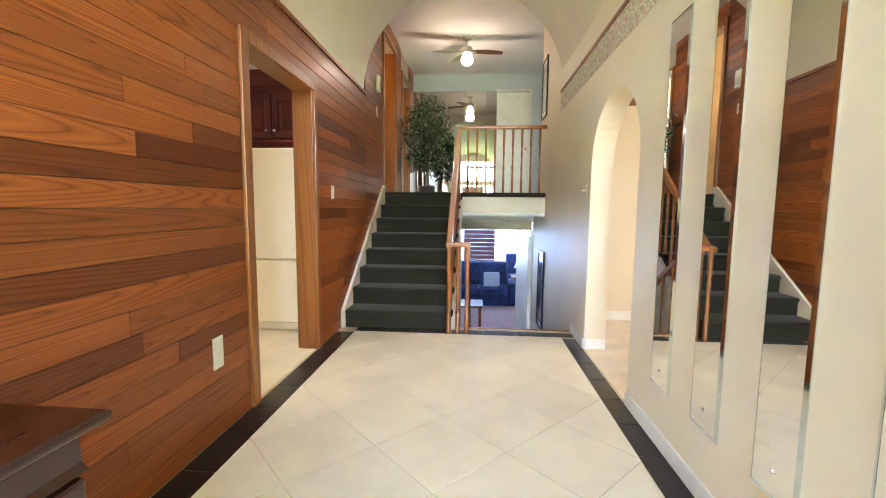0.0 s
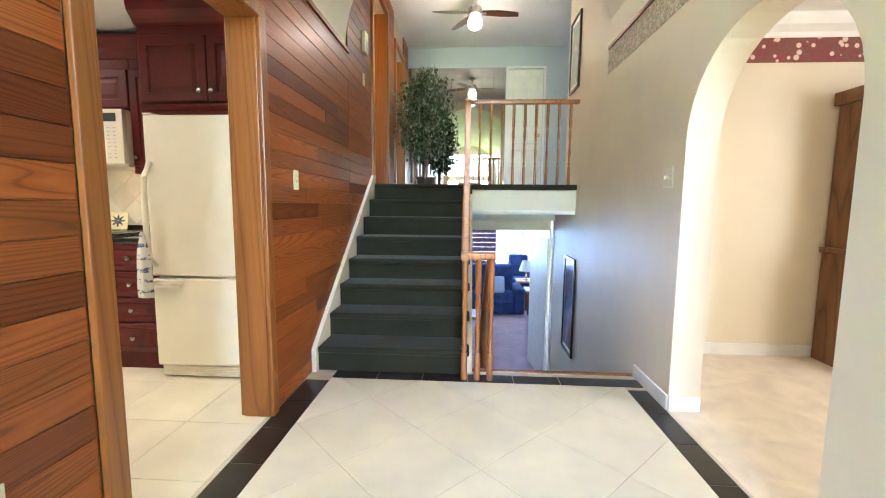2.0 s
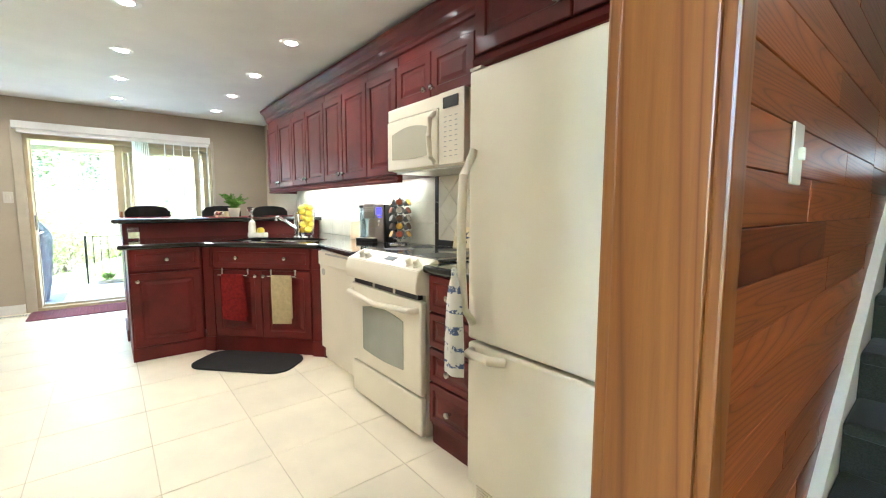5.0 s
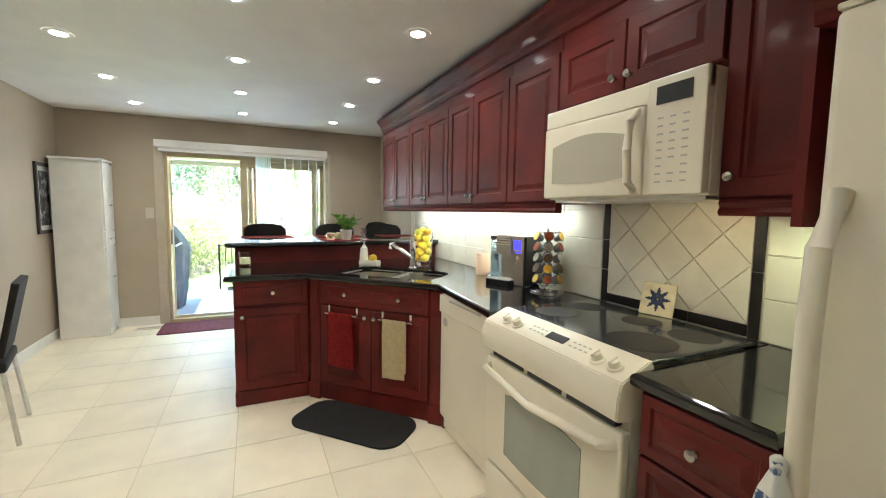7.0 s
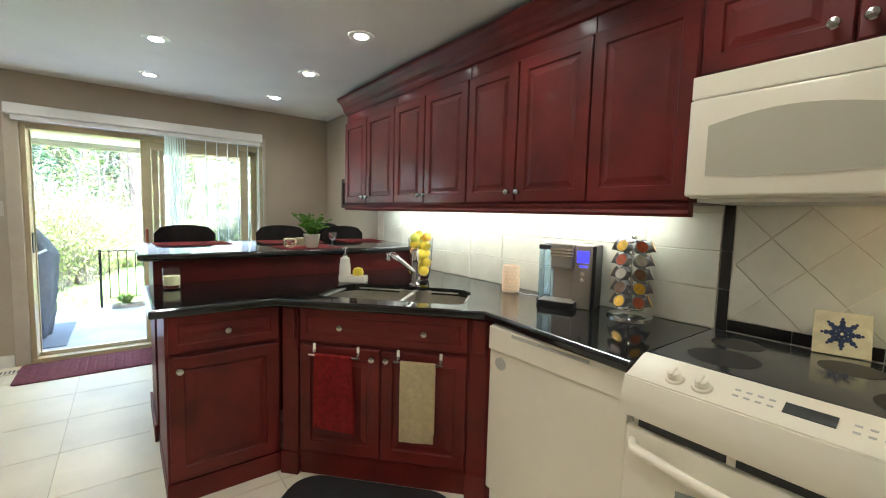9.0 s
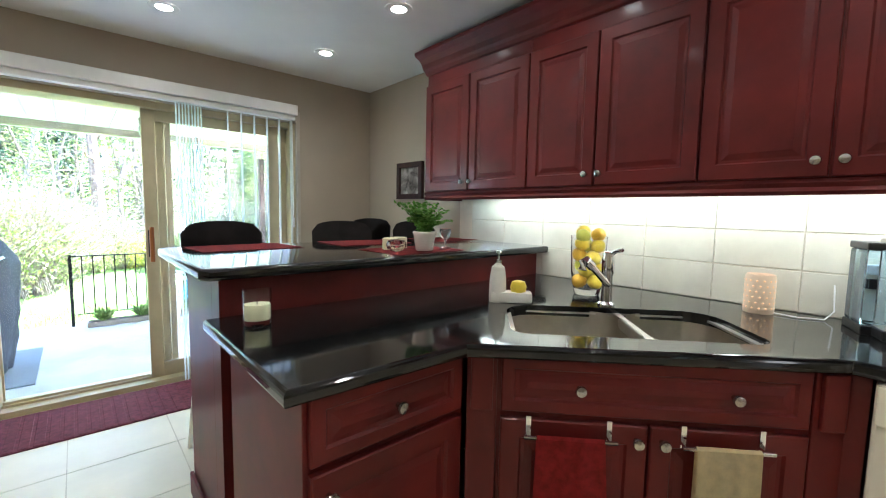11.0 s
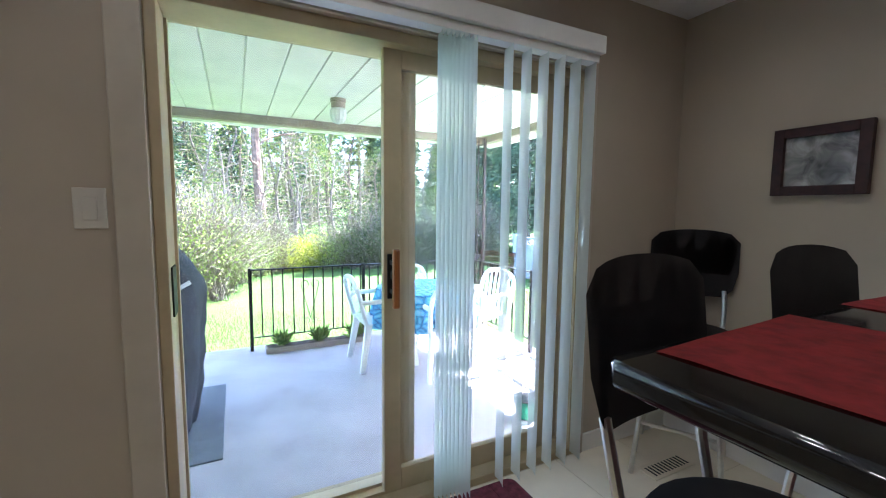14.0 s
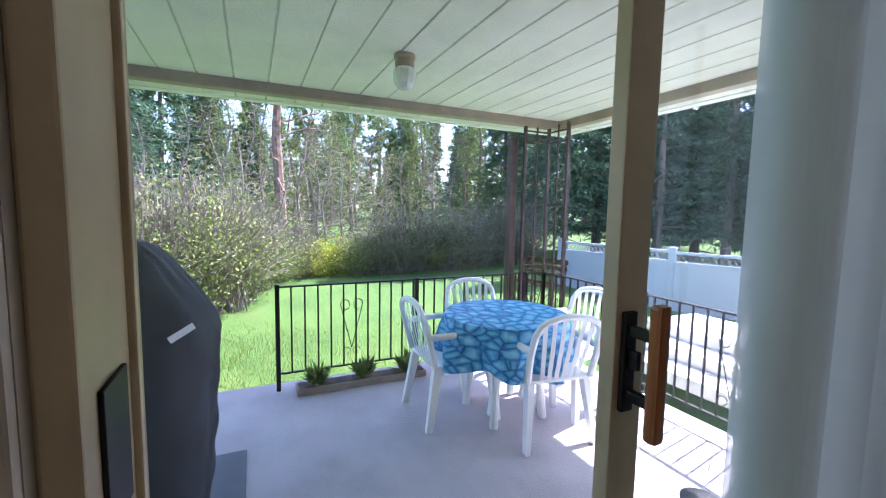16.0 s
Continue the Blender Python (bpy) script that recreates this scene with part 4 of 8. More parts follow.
for k in range(3):
    part("tile", data_of("tile", boxm(0, 0.38, -0.006, 0, 0, 0.152, bev=0.002, seg=1), M_SPLASH), None, splash, m=pose(-2.675, KY - 0.005, 0.907 + 0.155 * k))
for x0, x1, z0, z1 in ((-3.418, -3.382, 0.907, 1.07), (-3.418, -3.382, 1.073, 1.22), (-3.418, -3.382, 1.223, 1.41), (-2.718, -2.682, 0.907, 1.15), (-2.718, -2.682, 1.153, 1.41), (-3.379, -3.18, 0.912, 0.954), (-3.177, -2.95, 0.912, 0.954), (-2.947, -2.722, 0.912, 0.954)):
    part("edge_tile", boxm(x0, x1, KY - 0.013, KY - 0.005, z0, z1, bev=0.002, seg=1), M_BLACKTILE, splash)


def clip_poly(pts, x0, x1, z0, z1):
    for axis, lim, keep in ((0, x0, 1), (0, x1, -1), (1, z0, 1), (1, z1, -1)):
        out = []
        for a, b in zip(pts, pts[1:] + pts[:1]):
            ia, ib = (a[axis] - lim) * keep >= 0, (b[axis] - lim) * keep >= 0
            if ia:
                out.append(a)
            if ia != ib:
                t = (lim - a[axis]) / (b[axis] - a[axis])
                out.append((a[0] + t * (b[0] - a[0]), a[1] + t * (b[1] - a[1])))
        pts = out
        if len(pts) < 3:
            return []
    return pts


def diagonal(side, origin, x0, x1, z0, z1, gap=0.004):
    """Outlines of square tiles laid at 45 degrees inside a rectangle."""
    h = side / math.sqrt(2)
    g = gap / math.sqrt(2)
    res = []
    for i in range(-14, 15):
        for j in range(-14, 15):
            cx, cz = origin[0] + (i + j) * h, origin[1] + (i - j) * h
            pts = clip_poly([(cx - h + g, cz), (cx, cz - h + g), (cx + h - g, cz), (cx, cz + h - g)], x0, x1, z0, z1)
            if len(pts) >= 3:
                area = abs(sum(a[0] * b[1] - b[0] * a[1] for a, b in zip(pts, pts[1:] + pts[:1]))) / 2
                if area > 4e-4:
                    res.append(pts)
    return res


for pts in diagonal(0.1525, (-3.043, 1.174), -3.378, -2.722, 0.957, 1.41):
    part("tile", prism(bmesh.new(), pts, KY - 0.011, KY - 0.005, "y"), M_SPLASH, splash)

# patio door: casing, frame, fixed and sliding leaf, insect screen
cas = bmesh.new()
box(cas, FX, FX + 0.016, SL0 - 0.09, SL0, 0, SLZ + 0.09, 0.004)
box(cas, FX, FX + 0.016, SL1, SL1 + 0.03, 0, SLZ + 0.09, 0.004)
box(cas, FX, FX + 0.016, SL0, SL1, SLZ, SLZ + 0.09, 0.004)
setting("trim_patio_door", cas, M_CASING, "off-white casing round the patio door", "trim")
pd = thing("door_patio", "beige sliding patio door standing half open", "door", kind="structure")
bm = bmesh.new()
box(bm, -7.74, -7.53, SL0, SL0 + 0.035, 0.0, SLZ, 0.004)
box(bm, -7.74, -7.53, SL1 - 0.035, SL1, 0.0, SLZ, 0.004)
box(bm, -7.74, -7.53, SL0 + 0.035, SL1 - 0.035, SLZ - 0.045, SLZ, 0.004)
box(bm, -7.76, -7.515, SL0, SL1, -0.02, 0.035, 0.004)
for xx in (-7.60, -7.66):
    box(bm, xx - 0.004, xx + 0.004, SL0 + 0.035, SL1 - 0.035, 0.035, 0.05)
part("door_frame", bm, M_BEIGE, pd)


def leaf(name, xc, y0, y1, st, material, label):
    ob = part(name, box(box(box(boxm(xc - 0.018, xc + 0.018, y0, y0 + st, 0.045, 1.94, bev=0.004), xc - 0.018, xc + 0.018, y1 - st, y1, 0.045, 1.94, 0.004), xc - 0.017, xc + 0.017, y0 + st, y1 - st, 0.045, 0.045 + st * 1.2, 0.004), xc - 0.017, xc + 0.017, y0 + st, y1 - st, 1.94 - st, 1.94, 0.004), material, pd, label)
    return ob


lf = leaf("sliding_leaf", -7.61, 3.015, 3.94, 0.078, M_BEIGE, "sliding glass leaf slid to the middle")
pn = part("pane", boxm(-7.613, -7.607, 3.093, 3.862, 0.138, 1.862), M_GLASS, lf)
pn.visible_shadow = False
lf2 = leaf("fixed_leaf", -7.665, 3.10, SL1 - 0.036, 0.05, M_BEIGE, "fixed glass leaf")
pn = part("pane", boxm(-7.668, -7.662, 3.15, SL1 - 0.086, 0.105, 1.89), M_GLASS, lf2)
pn.visible_shadow = False
hd = part("handle", box(boxm(-7.592, -7.580, 3.028, 3.058, 0.915, 1.105, bev=0.004), -7.582, -7.515, 3.035, 3.051, 0.94, 0.96, 0.003), M_IRON, lf, "black door pull")
part("handle_post", boxm(-7.582, -7.515, 3.035, 3.051, 1.06, 1.08, bev=0.003), M_IRON, hd)
part("grip", boxm(-7.536, -7.511, 3.029, 3.057, 0.885, 1.13, bev=0.008), M_OAK, hd, "varnished wooden grip")
part("latch", boxm(-7.582, -7.56, 3.038, 3.048, 1.0, 1.035, bev=0.003), M_IRON, hd)
part("strike_plate", boxm(-7.665, -7.575, SL0 + 0.035, SL0 + 0.041, 0.92, 1.09, bev=0.002), M_IRON, pd)
M_SCREEN = sheer("insect_screen_mesh", (0.10, 0.10, 0.10), 0.86)
sc = part("screen_frame", box(boxm(-7.725, -7.70, SL0 + 0.03, SL0 + 0.045, 0.045, 1.935, bev=0.003), -7.725, -7.70, 3.16, 3.20, 0.045, 1.935, 0.003), M_BEIGE, pd)
mesh_sheet = part("screen", boxm(-7.7135, -7.7125, SL0 + 0.045, 3.16, 0.05, 1.93), M_SCREEN, sc)
mesh_sheet.visible_shadow = False

# vertical blind
vb = thing("vertical_blind", "white vertical blind drawn half aside over the patio door", "blind")
part("valance", boxm(FX + 0.016, FX + 0.11, 2.165, 4.035, 2.022, 2.102, bev=0.006), M_TRIM, vb)
part("head_rail", boxm(FX + 0.025, FX + 0.085, 2.20, 4.02, 1.985, 2.022, bev=0.003), M_TRIM, vb)
M_VANE, nt, b = nodes_of("translucent_white_vane")
vec = mapped(nt)
nt.links.new(ramp_of(nt, noise_of(nt, vec, 40, 3), [(0.3, (0.70, 0.76, 0.71)), (0.7, (0.80, 0.85, 0.80))]), b.inputs["Base Color"])
b.inputs["Roughness"].default_value = 0.6
b.inputs["Transmission Weight"].default_value = 0.0
b.inputs["Subsurface Weight"].default_value = 0.0
tr = nt.nodes.new("ShaderNodeBsdfTranslucent")
tr.inputs["Color"].default_value = (0.95, 1.0, 0.965, 1)
mx = nt.nodes.new("ShaderNodeMixShader")
mx.inputs[0].default_value = 0.82
nt.links.new(b.outputs[0], mx.inputs[1])
nt.links.new(tr.outputs[0], mx.inputs[2])
tp = nt.nodes.new("ShaderNodeBsdfTransparent")
weave = nt.nodes.new("ShaderNodeMixShader")
weave.inputs[0].default_value = 0.2
nt.links.new(mx.outputs[0], weave.inputs[1])
nt.links.new(tp.outputs[0], weave.inputs[2])
nt.links.new(weave.outputs[0], nt.nodes["Material Output"].inputs["Surface"])
rng = random.Random(4)


def vane_mesh():
    bm = bmesh.new()
    row = []
    for k in range(5):
        u = -0.044 + 0.022 * k
        bow = 0.006 * (1 - (u / 0.044) ** 2)
        row.append([bm.verts.new((bow, u, z)) for z in (0.03, 1.984)])
    for a, c in zip(row, row[1:]):
        bm.faces.new((a[0], c[0], c[1], a[1]))
    return data_of("vane", bm, M_VANE, True)


VANE = vane_mesh()
for k in range(9):
    part("vane", VANE, None, vb, m=pose(FX + 0.055, 3.20 + 0.019 * k, 0, 0, 0, 79 + rng.uniform(-5, 5)))
for k in range(6):
    part("vane", VANE, None, vb, m=pose(FX + 0.055, 3.525 + 0.094 * k, 0, 0, 0, 82 + rng.uniform(-2.5, 2.5)))
part("wand", tube(bmesh.new(), [(FX + 0.04, 4.012, 2.0), (FX + 0.04, 4.017, 1.25), (FX + 0.04, 4.013, 1.2)], 0.004, 6), M_TRIM, vb)
part("cord_weight", boxm(FX + 0.03, FX + 0.05, 4.003, 4.023, 1.12, 1.2, bev=0.006), M_TRIM, vb)

# downlights
can_bm = lathe(bmesh.new(), [(0.042, -0.004), (0.060, -0.006), (0.074, -0.003), (0.075, 0.0)], 28, caps=False)
CANR = data_of("trim_ring", can_bm, M_TRIM, True)
CANB = data_of("bulb", lathe(bmesh.new(), [(0.041, -0.002), (0.038, -0.005), (0.01, -0.006)], 24), M_CAN, True)
for cx in CAN_X:
    for cy in CAN_Y[1:2] if cx > -2.5 else CAN_Y:
        c = thing("downlight", "lit round recessed downlight with a white ring", "downlight", pose(cx, cy, CEIL - 0.001), group="ceiling downlights")
        part("trim_ring", CANR, None, c)
        part("bulb", CANB, None, c)

# ---- outdoors ----
TZ, GZ = -0.14, -0.42
M_DECK = paint("lavender_grey_deck_coating", (0.46, 0.425, 0.44), 0.75, vary=0.10, scale=2.2, fine=180, bump=0.35)
M_LAWN, nt, b = nodes_of("spring_lawn")
vec = mapped(nt)
c1 = ramp_of(nt, noise_of(nt, vec, 0.9, 5, 0.5), [(0.3, (0.045, 0.115, 0.014)), (0.55, (0.075, 0.155, 0.022)), (0.75, (0.12, 0.18, 0.040))])
c2 = ramp_of(nt, noise_of(nt, vec, 70, 4), [(0.25, (0.6, 0.62, 0.55)), (0.75, (1.15, 1.15, 1.0))])
nt.links.new(mixed(nt, "MULTIPLY", 1.0, c1, c2), b.inputs["Base Color"])
b.inputs["Roughness"].default_value = 0.9
bumped(nt, b, noise_of(nt, vec, 90, 3), 0.8, 0.03)


def foliage(name, dark, mid, light, clear=0.35):
    m, nt, b = nodes_of(name)
    isl = nt.nodes.new("ShaderNodeNewGeometry").outputs["Random Per Island"]
    info = nt.nodes.new("ShaderNodeObjectInfo")
    col = ramp_of(nt, isl, [(0.0, dark), (0.5, mid), (1.0, light)])
    v = ramp_of(nt, info.outputs["Random"], [(0, (0.72, 0.78, 0.8)), (1, (1.25, 1.18, 1.0))])
    col = mixed(nt, "MULTIPLY", 1.0, col, v)
    nt.links.new(col, b.inputs["Base Color"])
    b.inputs["Roughness"].default_value = 0.8
    b.inputs["Specular IOR Level"].default_value = 0.25
    tr = nt.nodes.new("ShaderNodeBsdfTranslucent")
    nt.links.new(col, tr.inputs["Color"])
    mx = nt.nodes.new("ShaderNodeMixShader")
    mx.inputs[0].default_value = clear
    nt.links.new(b.outputs[0], mx.inputs[1])
    nt.links.new(tr.outputs[0], mx.inputs[2])
    nt.links.new(mx.outputs[0], nt.nodes["Material Output"].inputs["Surface"])
    return m


M_NEEDLE = foliage("conifer_needles", (0.03, 0.062, 0.042), (0.065, 0.12, 0.072), (0.13, 0.20, 0.12), 0.3)
M_LEAFY = foliage("fresh_spring_leaves", (0.09, 0.14, 0.03), (0.19, 0.27, 0.06), (0.34, 0.38, 0.14))
M_TWIGGY = foliage("dry_budding_leaves", (0.12, 0.10, 0.06), (0.19, 0.19, 0.09), (0.25, 0.30, 0.12))
M_LIME = foliage("yellow_green_leaves", (0.16, 0.20, 0.02), (0.28, 0.33, 0.04), (0.42, 0.45, 0.09))
M_DARKLEAF = foliage("dark_shrub_leaves", (0.045, 0.06, 0.03), (0.09, 0.12, 0.045), (0.19, 0.20, 0.09))
M_BARK = paint("grey_brown_bark", (0.16, 0.12, 0.10), 0.9, vary=0.3, scale=9, fine=40, bump=0.6)
M_REDBARK = paint("reddish_pine_bark", (0.22, 0.14, 0.105), 0.9, vary=0.3, scale=9, fine=40, bump=0.6)
M_TWIG = paint("bare_grey_twigs", (0.22, 0.18, 0.15), 0.9, vary=0.25, scale=9, bump=0.2)


def ground_mesh():
    def line(lo, hi, c, n=46):
        v = [math.copysign(abs(k / n) ** 2.6, k) * (hi - c if k > 0 else c - lo) + c for k in range(-n, n + 1)]
        return v
    xs, ys = line(-900, 700, -14), line(-800, 900, 4)
    verts, faces = [], []
    for yv in ys:
        for xv in xs:
            d = math.hypot(xv + 14, yv - 4)
            z = GZ + 0.05 * noise.noise(Vector((xv * 0.35, yv * 0.35, 0)))
            if xv < -13:
                z += min(0.06 * (-13 - xv), 1.2)
            if xv > -9 and -6 < yv < 30:
                z = -1.9
            verts.append((xv, yv, z))
    n = len(xs)
    for j in range(len(ys) - 1):
        for i in range(n - 1):
            a = j * n + i
            faces.append((a, a + 1, a + n + 1, a + n))
    me = bpy.data.meshes.new("ground")
    me.from_pydata(verts, [], faces)
    me.materials.append(M_LAWN)
    me.polygons.foreach_set("use_smooth", [True] * len(me.polygons))
    return me


tagged(new("ground", ground_mesh()), "bright green spring lawn running out to the woods", "lawn", kind="structure")
setting("terrace", boxm(-10.56, -7.77, 0.2, 5.22, -1.9, TZ), M_DECK, "covered terrace with a lavender-grey deck coating", "terrace")


def blades(n, x0, x1, y0, y1, seed):
    r = np.random.RandomState(seed)
    p = np.stack([r.uniform(x0, x1, n), r.uniform(y0, y1, n), np.full(n, GZ - 0.02)], 1)
    a = r.uniform(0, 6.283, n)
    h = r.uniform(0.04, 0.085, n)
    w = np.stack([np.cos(a), np.sin(a), np.zeros(n)], 1) * 0.005
    lean = np.stack([r.normal(0, 0.02, n), r.normal(0, 0.02, n), h], 1)
    v = np.stack([p - w, p + w, p + lean], 1).reshape(-1, 3)
    return triangles("grass", v, 3, M_LEAFY)


def triangles(name, verts, corners, material):
    me = bpy.data.meshes.new(name)
    k = len(verts) // corners
    me.vertices.add(len(verts))
    me.vertices.foreach_set("co", np.asarray(verts, dtype=np.float32).ravel())
    me.loops.add(len(verts))
    me.loops.foreach_set("vertex_index", np.arange(len(verts), dtype=np.int32))
    me.polygons.add(k)
    me.polygons.foreach_set("loop_start", np.arange(0, len(verts), corners, dtype=np.int32))
    me.update(calc_edges=True)
    me.materials.append(material)
    return me


tagged(new("grass", blades(26000, -14.5, -10.6, 1.0, 8.0, 3)), "short green grass blades of the lawn", "grass", kind="stuff")


def leaf_quads(pos, along, length, width, r):
    """Small pointed leaves at pos, drawn out along the given directions."""
    n = len(pos)
    a = along / np.linalg.norm(along, axis=1, keepdims=True)
    s = np.cross(a, r.normal(size=(n, 3)))
    s /= np.linalg.norm(s, axis=1, keepdims=True)
    L, Wd = length[:, None], width[:, None]
    return np.stack([pos, pos + a * L * 0.5 + s * Wd, pos + a * L, pos + a * L * 0.5 - s * Wd], 1).reshape(-1, 3)


def conifer_crown(h, rad, n, seed, base=0.12, lean=0.0):
    r = np.random.RandomState(seed)
    tiers = int(h * 5)
    out = []
    per = max(1, n // (tiers * 6))
    for t in range(tiers):
        f = base + (1 - base) * (t + r.uniform(0, 1)) / tiers
        reach = rad * (1 - f) ** 0.8 * r.uniform(0.55, 1.15)
        for _ in range(6):
            if r.uniform() < 0.14:
                continue
            az = r.uniform(0, 6.283)
            m = per
            u = r.uniform(0.15, 1, m) ** 0.7
            d = np.array([math.cos(az), math.sin(az), 0])
            pos = d * (u * reach)[:, None]
            pos[:, 2] += f * h - 0.22 * reach * u ** 1.6 + 0.05 * reach * u ** 4
            side = np.array([-d[1], d[0], 0])
            spreadw = 0.30 * reach * (0.35 + u)
            pos += side * (r.normal(0, 0.5, m) * spreadw)[:, None]
            pos[:, 2] += r.normal(0, 0.05, m)
            along = d + r.normal(0, 0.55, (m, 3))
            along[:, 2] -= 0.25
            out.append(leaf_quads(pos, along, r.uniform(0.16, 0.34, m), r.uniform(0.02, 0.045, m), r))
    return np.concatenate(out)


def trunk_mesh(h, r0, seed, material, bend=0.15, limbs=10, low=0.2, reach=1.4):
    rr = random.Random(seed)
    path = [(bend * math.sin(k * 0.9 + seed) * k / 8, bend * math.cos(k * 1.3 + seed) * k / 8, h * k / 8) for k in range(9)]
    bm = bmesh.new()
    rings = []
    for k, p in enumerate(path):
        q = r0 * (1 - 0.88 * k / 8) * (1.25 if k == 0 else 1)
        rings.append([bm.verts.new((p[0] + q * math.cos(a * 0.7854), p[1] + q * math.sin(a * 0.7854), p[2])) for a in range(8)])
    for a, c in zip(rings, rings[1:]):
        for k in range(8):
            bm.faces.new((a[k], a[(k + 1) % 8], c[(k + 1) % 8], c[k]))
    t = data_of("trunk", bm, material, True)
    bm = bmesh.new()
    for k in range(limbs):
        f = low + (0.95 - low) * k / max(1, limbs)
        i = min(7, int(f * 8))
        p = Vector(path[i]).lerp(Vector(path[i + 1]), f * 8 - i)
        az = rr.uniform(0, 6.283)
        L = reach * (1.1 - f) * rr.uniform(0.7, 1.3)
        pts = [p]
        d = Vector((math.cos(az), math.sin(az), rr.uniform(-0.1, 0.4)))
        for s in range(4):
            d = (d + Vector((rr.uniform(-0.3, 0.3), rr.uniform(-0.3, 0.3), rr.uniform(-0.25, 0.25)))).normalized()
            pts.append(pts[-1] + d * L / 4)
        tube(bm, pts, max(0.008, r0 * 0.16), 5)
    return t, data_of("limbs", bm, M_TWIG if limbs > 16 else material, True)


def tree(name, label, x, y, z, trunk, limbs, crown, group, turn=0.0, size=1.0):
    ob = thing(name, label, "tree", pose(x, y, z, 0, 0, turn) @ Matrix.Scale(size, 4), group=group)
    part("trunk", trunk, None, ob)
    if limbs:
        part("limbs", limbs, None, ob)
    if crown:
        part("crown", crown, None, ob)
    return ob


CON = []
for k, (h, rad) in enumerate(((11, 2.3), (13, 2.6), (9, 2.2), (12, 2.0))):
    t, l = trunk_mesh(h, 0.16, k, M_BARK, 0.1, 12, 0.05, 1.5)
    CON.append((t, l, triangles("crown", conifer_crown(h, rad, 15000, 20 + k), 4, M_NEEDLE)))


def fork_tree(h, seed, leaves, material, bark, limbs=26, rad=1.8):
    """Broad-leaved or half-bare tree: limbs with light leaf sprays at their ends."""
    t, l = trunk_mesh(h, 0.11, seed, bark, 0.35, limbs, 0.12, rad)
    r = np.random.RandomState(seed)
    pos = []
    for v in l.vertices:
        pos.append(v.co[:])
    pos = np.array(pos)
    if not leaves:
        return t, l, None
    pick = pos[r.randint(0, len(pos), leaves)] + r.normal(0, 0.26, (leaves, 3))
    q = leaf_quads(pick, r.normal(size=(leaves, 3)), r.uniform(0.05, 0.12, leaves), r.uniform(0.014, 0.03, leaves), r)
    return t, l, triangles("crown", q, 4, material)


FORK = [fork_tree(8.5, 3, 5000, M_LEAFY, M_BARK), fork_tree(7.0, 5, 2600, M_TWIGGY, M_TWIG, 40, 1.6), fork_tree(9.5, 8, 3000, M_LEAFY, M_BARK, 34, 2.2)]
BARE = fork_tree(8.0, 11, 500, M_TWIGGY, M_TWIG, 60, 1.9)
rng = random.Random(21)
EYE_X, EYE_Y = -7.0, 2.4


def polar(px, d):
    """A place on the ground by bearing (degrees west of north) and distance from the patio door."""
    return EYE_X - d * math.sin(radians(px)), EYE_Y + d * math.cos(radians(px))


for k in range(48):
    brg, d = 12 + 110 * (k + rng.uniform(0, 1)) / 48, rng.uniform(24, 34)
    x, y = polar(brg, d)
    c = CON[k % 4]
    tree("conifer", "dark green spruce at the edge of the woods", x, y, GZ + 0.5, c[0], c[1], c[2], "conifers of the woods", rng.uniform(0, 360), rng.uniform(0.62, 1.0))
for brg, d, s, i in ((31, 14.5, 0.8, 0), (27, 16, 0.9, 2), (34, 16.5, 0.85, 3), (23, 15, 0.8, 1), (38, 14, 0.8, 1), (29, 19, 1.0, 0), (19, 17, 0.9, 3), (99, 17, 0.8, 0), (95, 20, 0.85, 3), (104, 14, 0.75, 1), (90, 22, 0.8, 2), (49, 13.5, 0.85, 1), (45, 15.5, 0.95, 0), (53, 16.5, 0.85, 3), (41, 17, 0.9, 2), (57, 18, 0.8, 0), (36, 19, 1.0, 1), (62, 21, 0.8, 3), (80, 24, 0.8, 1), (70, 25, 0.75, 2)):
    x, y = polar(brg, d)
    c = CON[i]
    tree("conifer", "large dark green spruce behind the lawn", x, y, GZ, c[0], c[1], c[2], "conifers of the woods", rng.uniform(0, 360), s)
for k in range(22):
    brg, d = 55 + 52 * (k + rng.uniform(0, 1)) / 22, rng.uniform(16, 23)
    x, y = polar(brg, d)
    c = FORK[k % 3]
    tree("birch", "slender grey tree with fresh spring leaves", x, y, GZ + 0.2, c[0], c[1], c[2], "leafing trees", rng.uniform(0, 360), rng.uniform(0.7, 1.0))
pt, pl = trunk_mesh(10, 0.17, 31, M_REDBARK, 0.25, 14, 0.25, 2.0)
x, y = polar(86.5, 12.5)
tree("pine", "tall pine with a reddish trunk and dead lower limbs", x, y, GZ, pt, pl, triangles("crown", conifer_crown(10, 1.7, 3000, 77, 0.45), 4, M_NEEDLE), "leafing trees")
for brg, d, s in ((84, 13.2, 0.55), (88.5, 13.5, 0.5), (82, 15, 0.6), (79, 14.5, 0.5), (91, 15, 0.6), (75, 16, 0.55), (71, 15, 0.5), (67, 14, 0.5), (93, 12, 0.5), (97, 13, 0.55), (86, 11.5, 0.42), (81, 12.5, 0.45), (77, 13, 0.5), (73, 13, 0.45), (101, 12, 0.5), (90, 17, 0.75), (64, 16, 0.6), (83, 18, 0.8)):
    x, y = polar(brg, d)
    tree("bare_tree", "bare grey tangled tree", x, y, GZ, BARE[0], BARE[1], BARE[2], "bare trees", rng.uniform(0, 360), s)


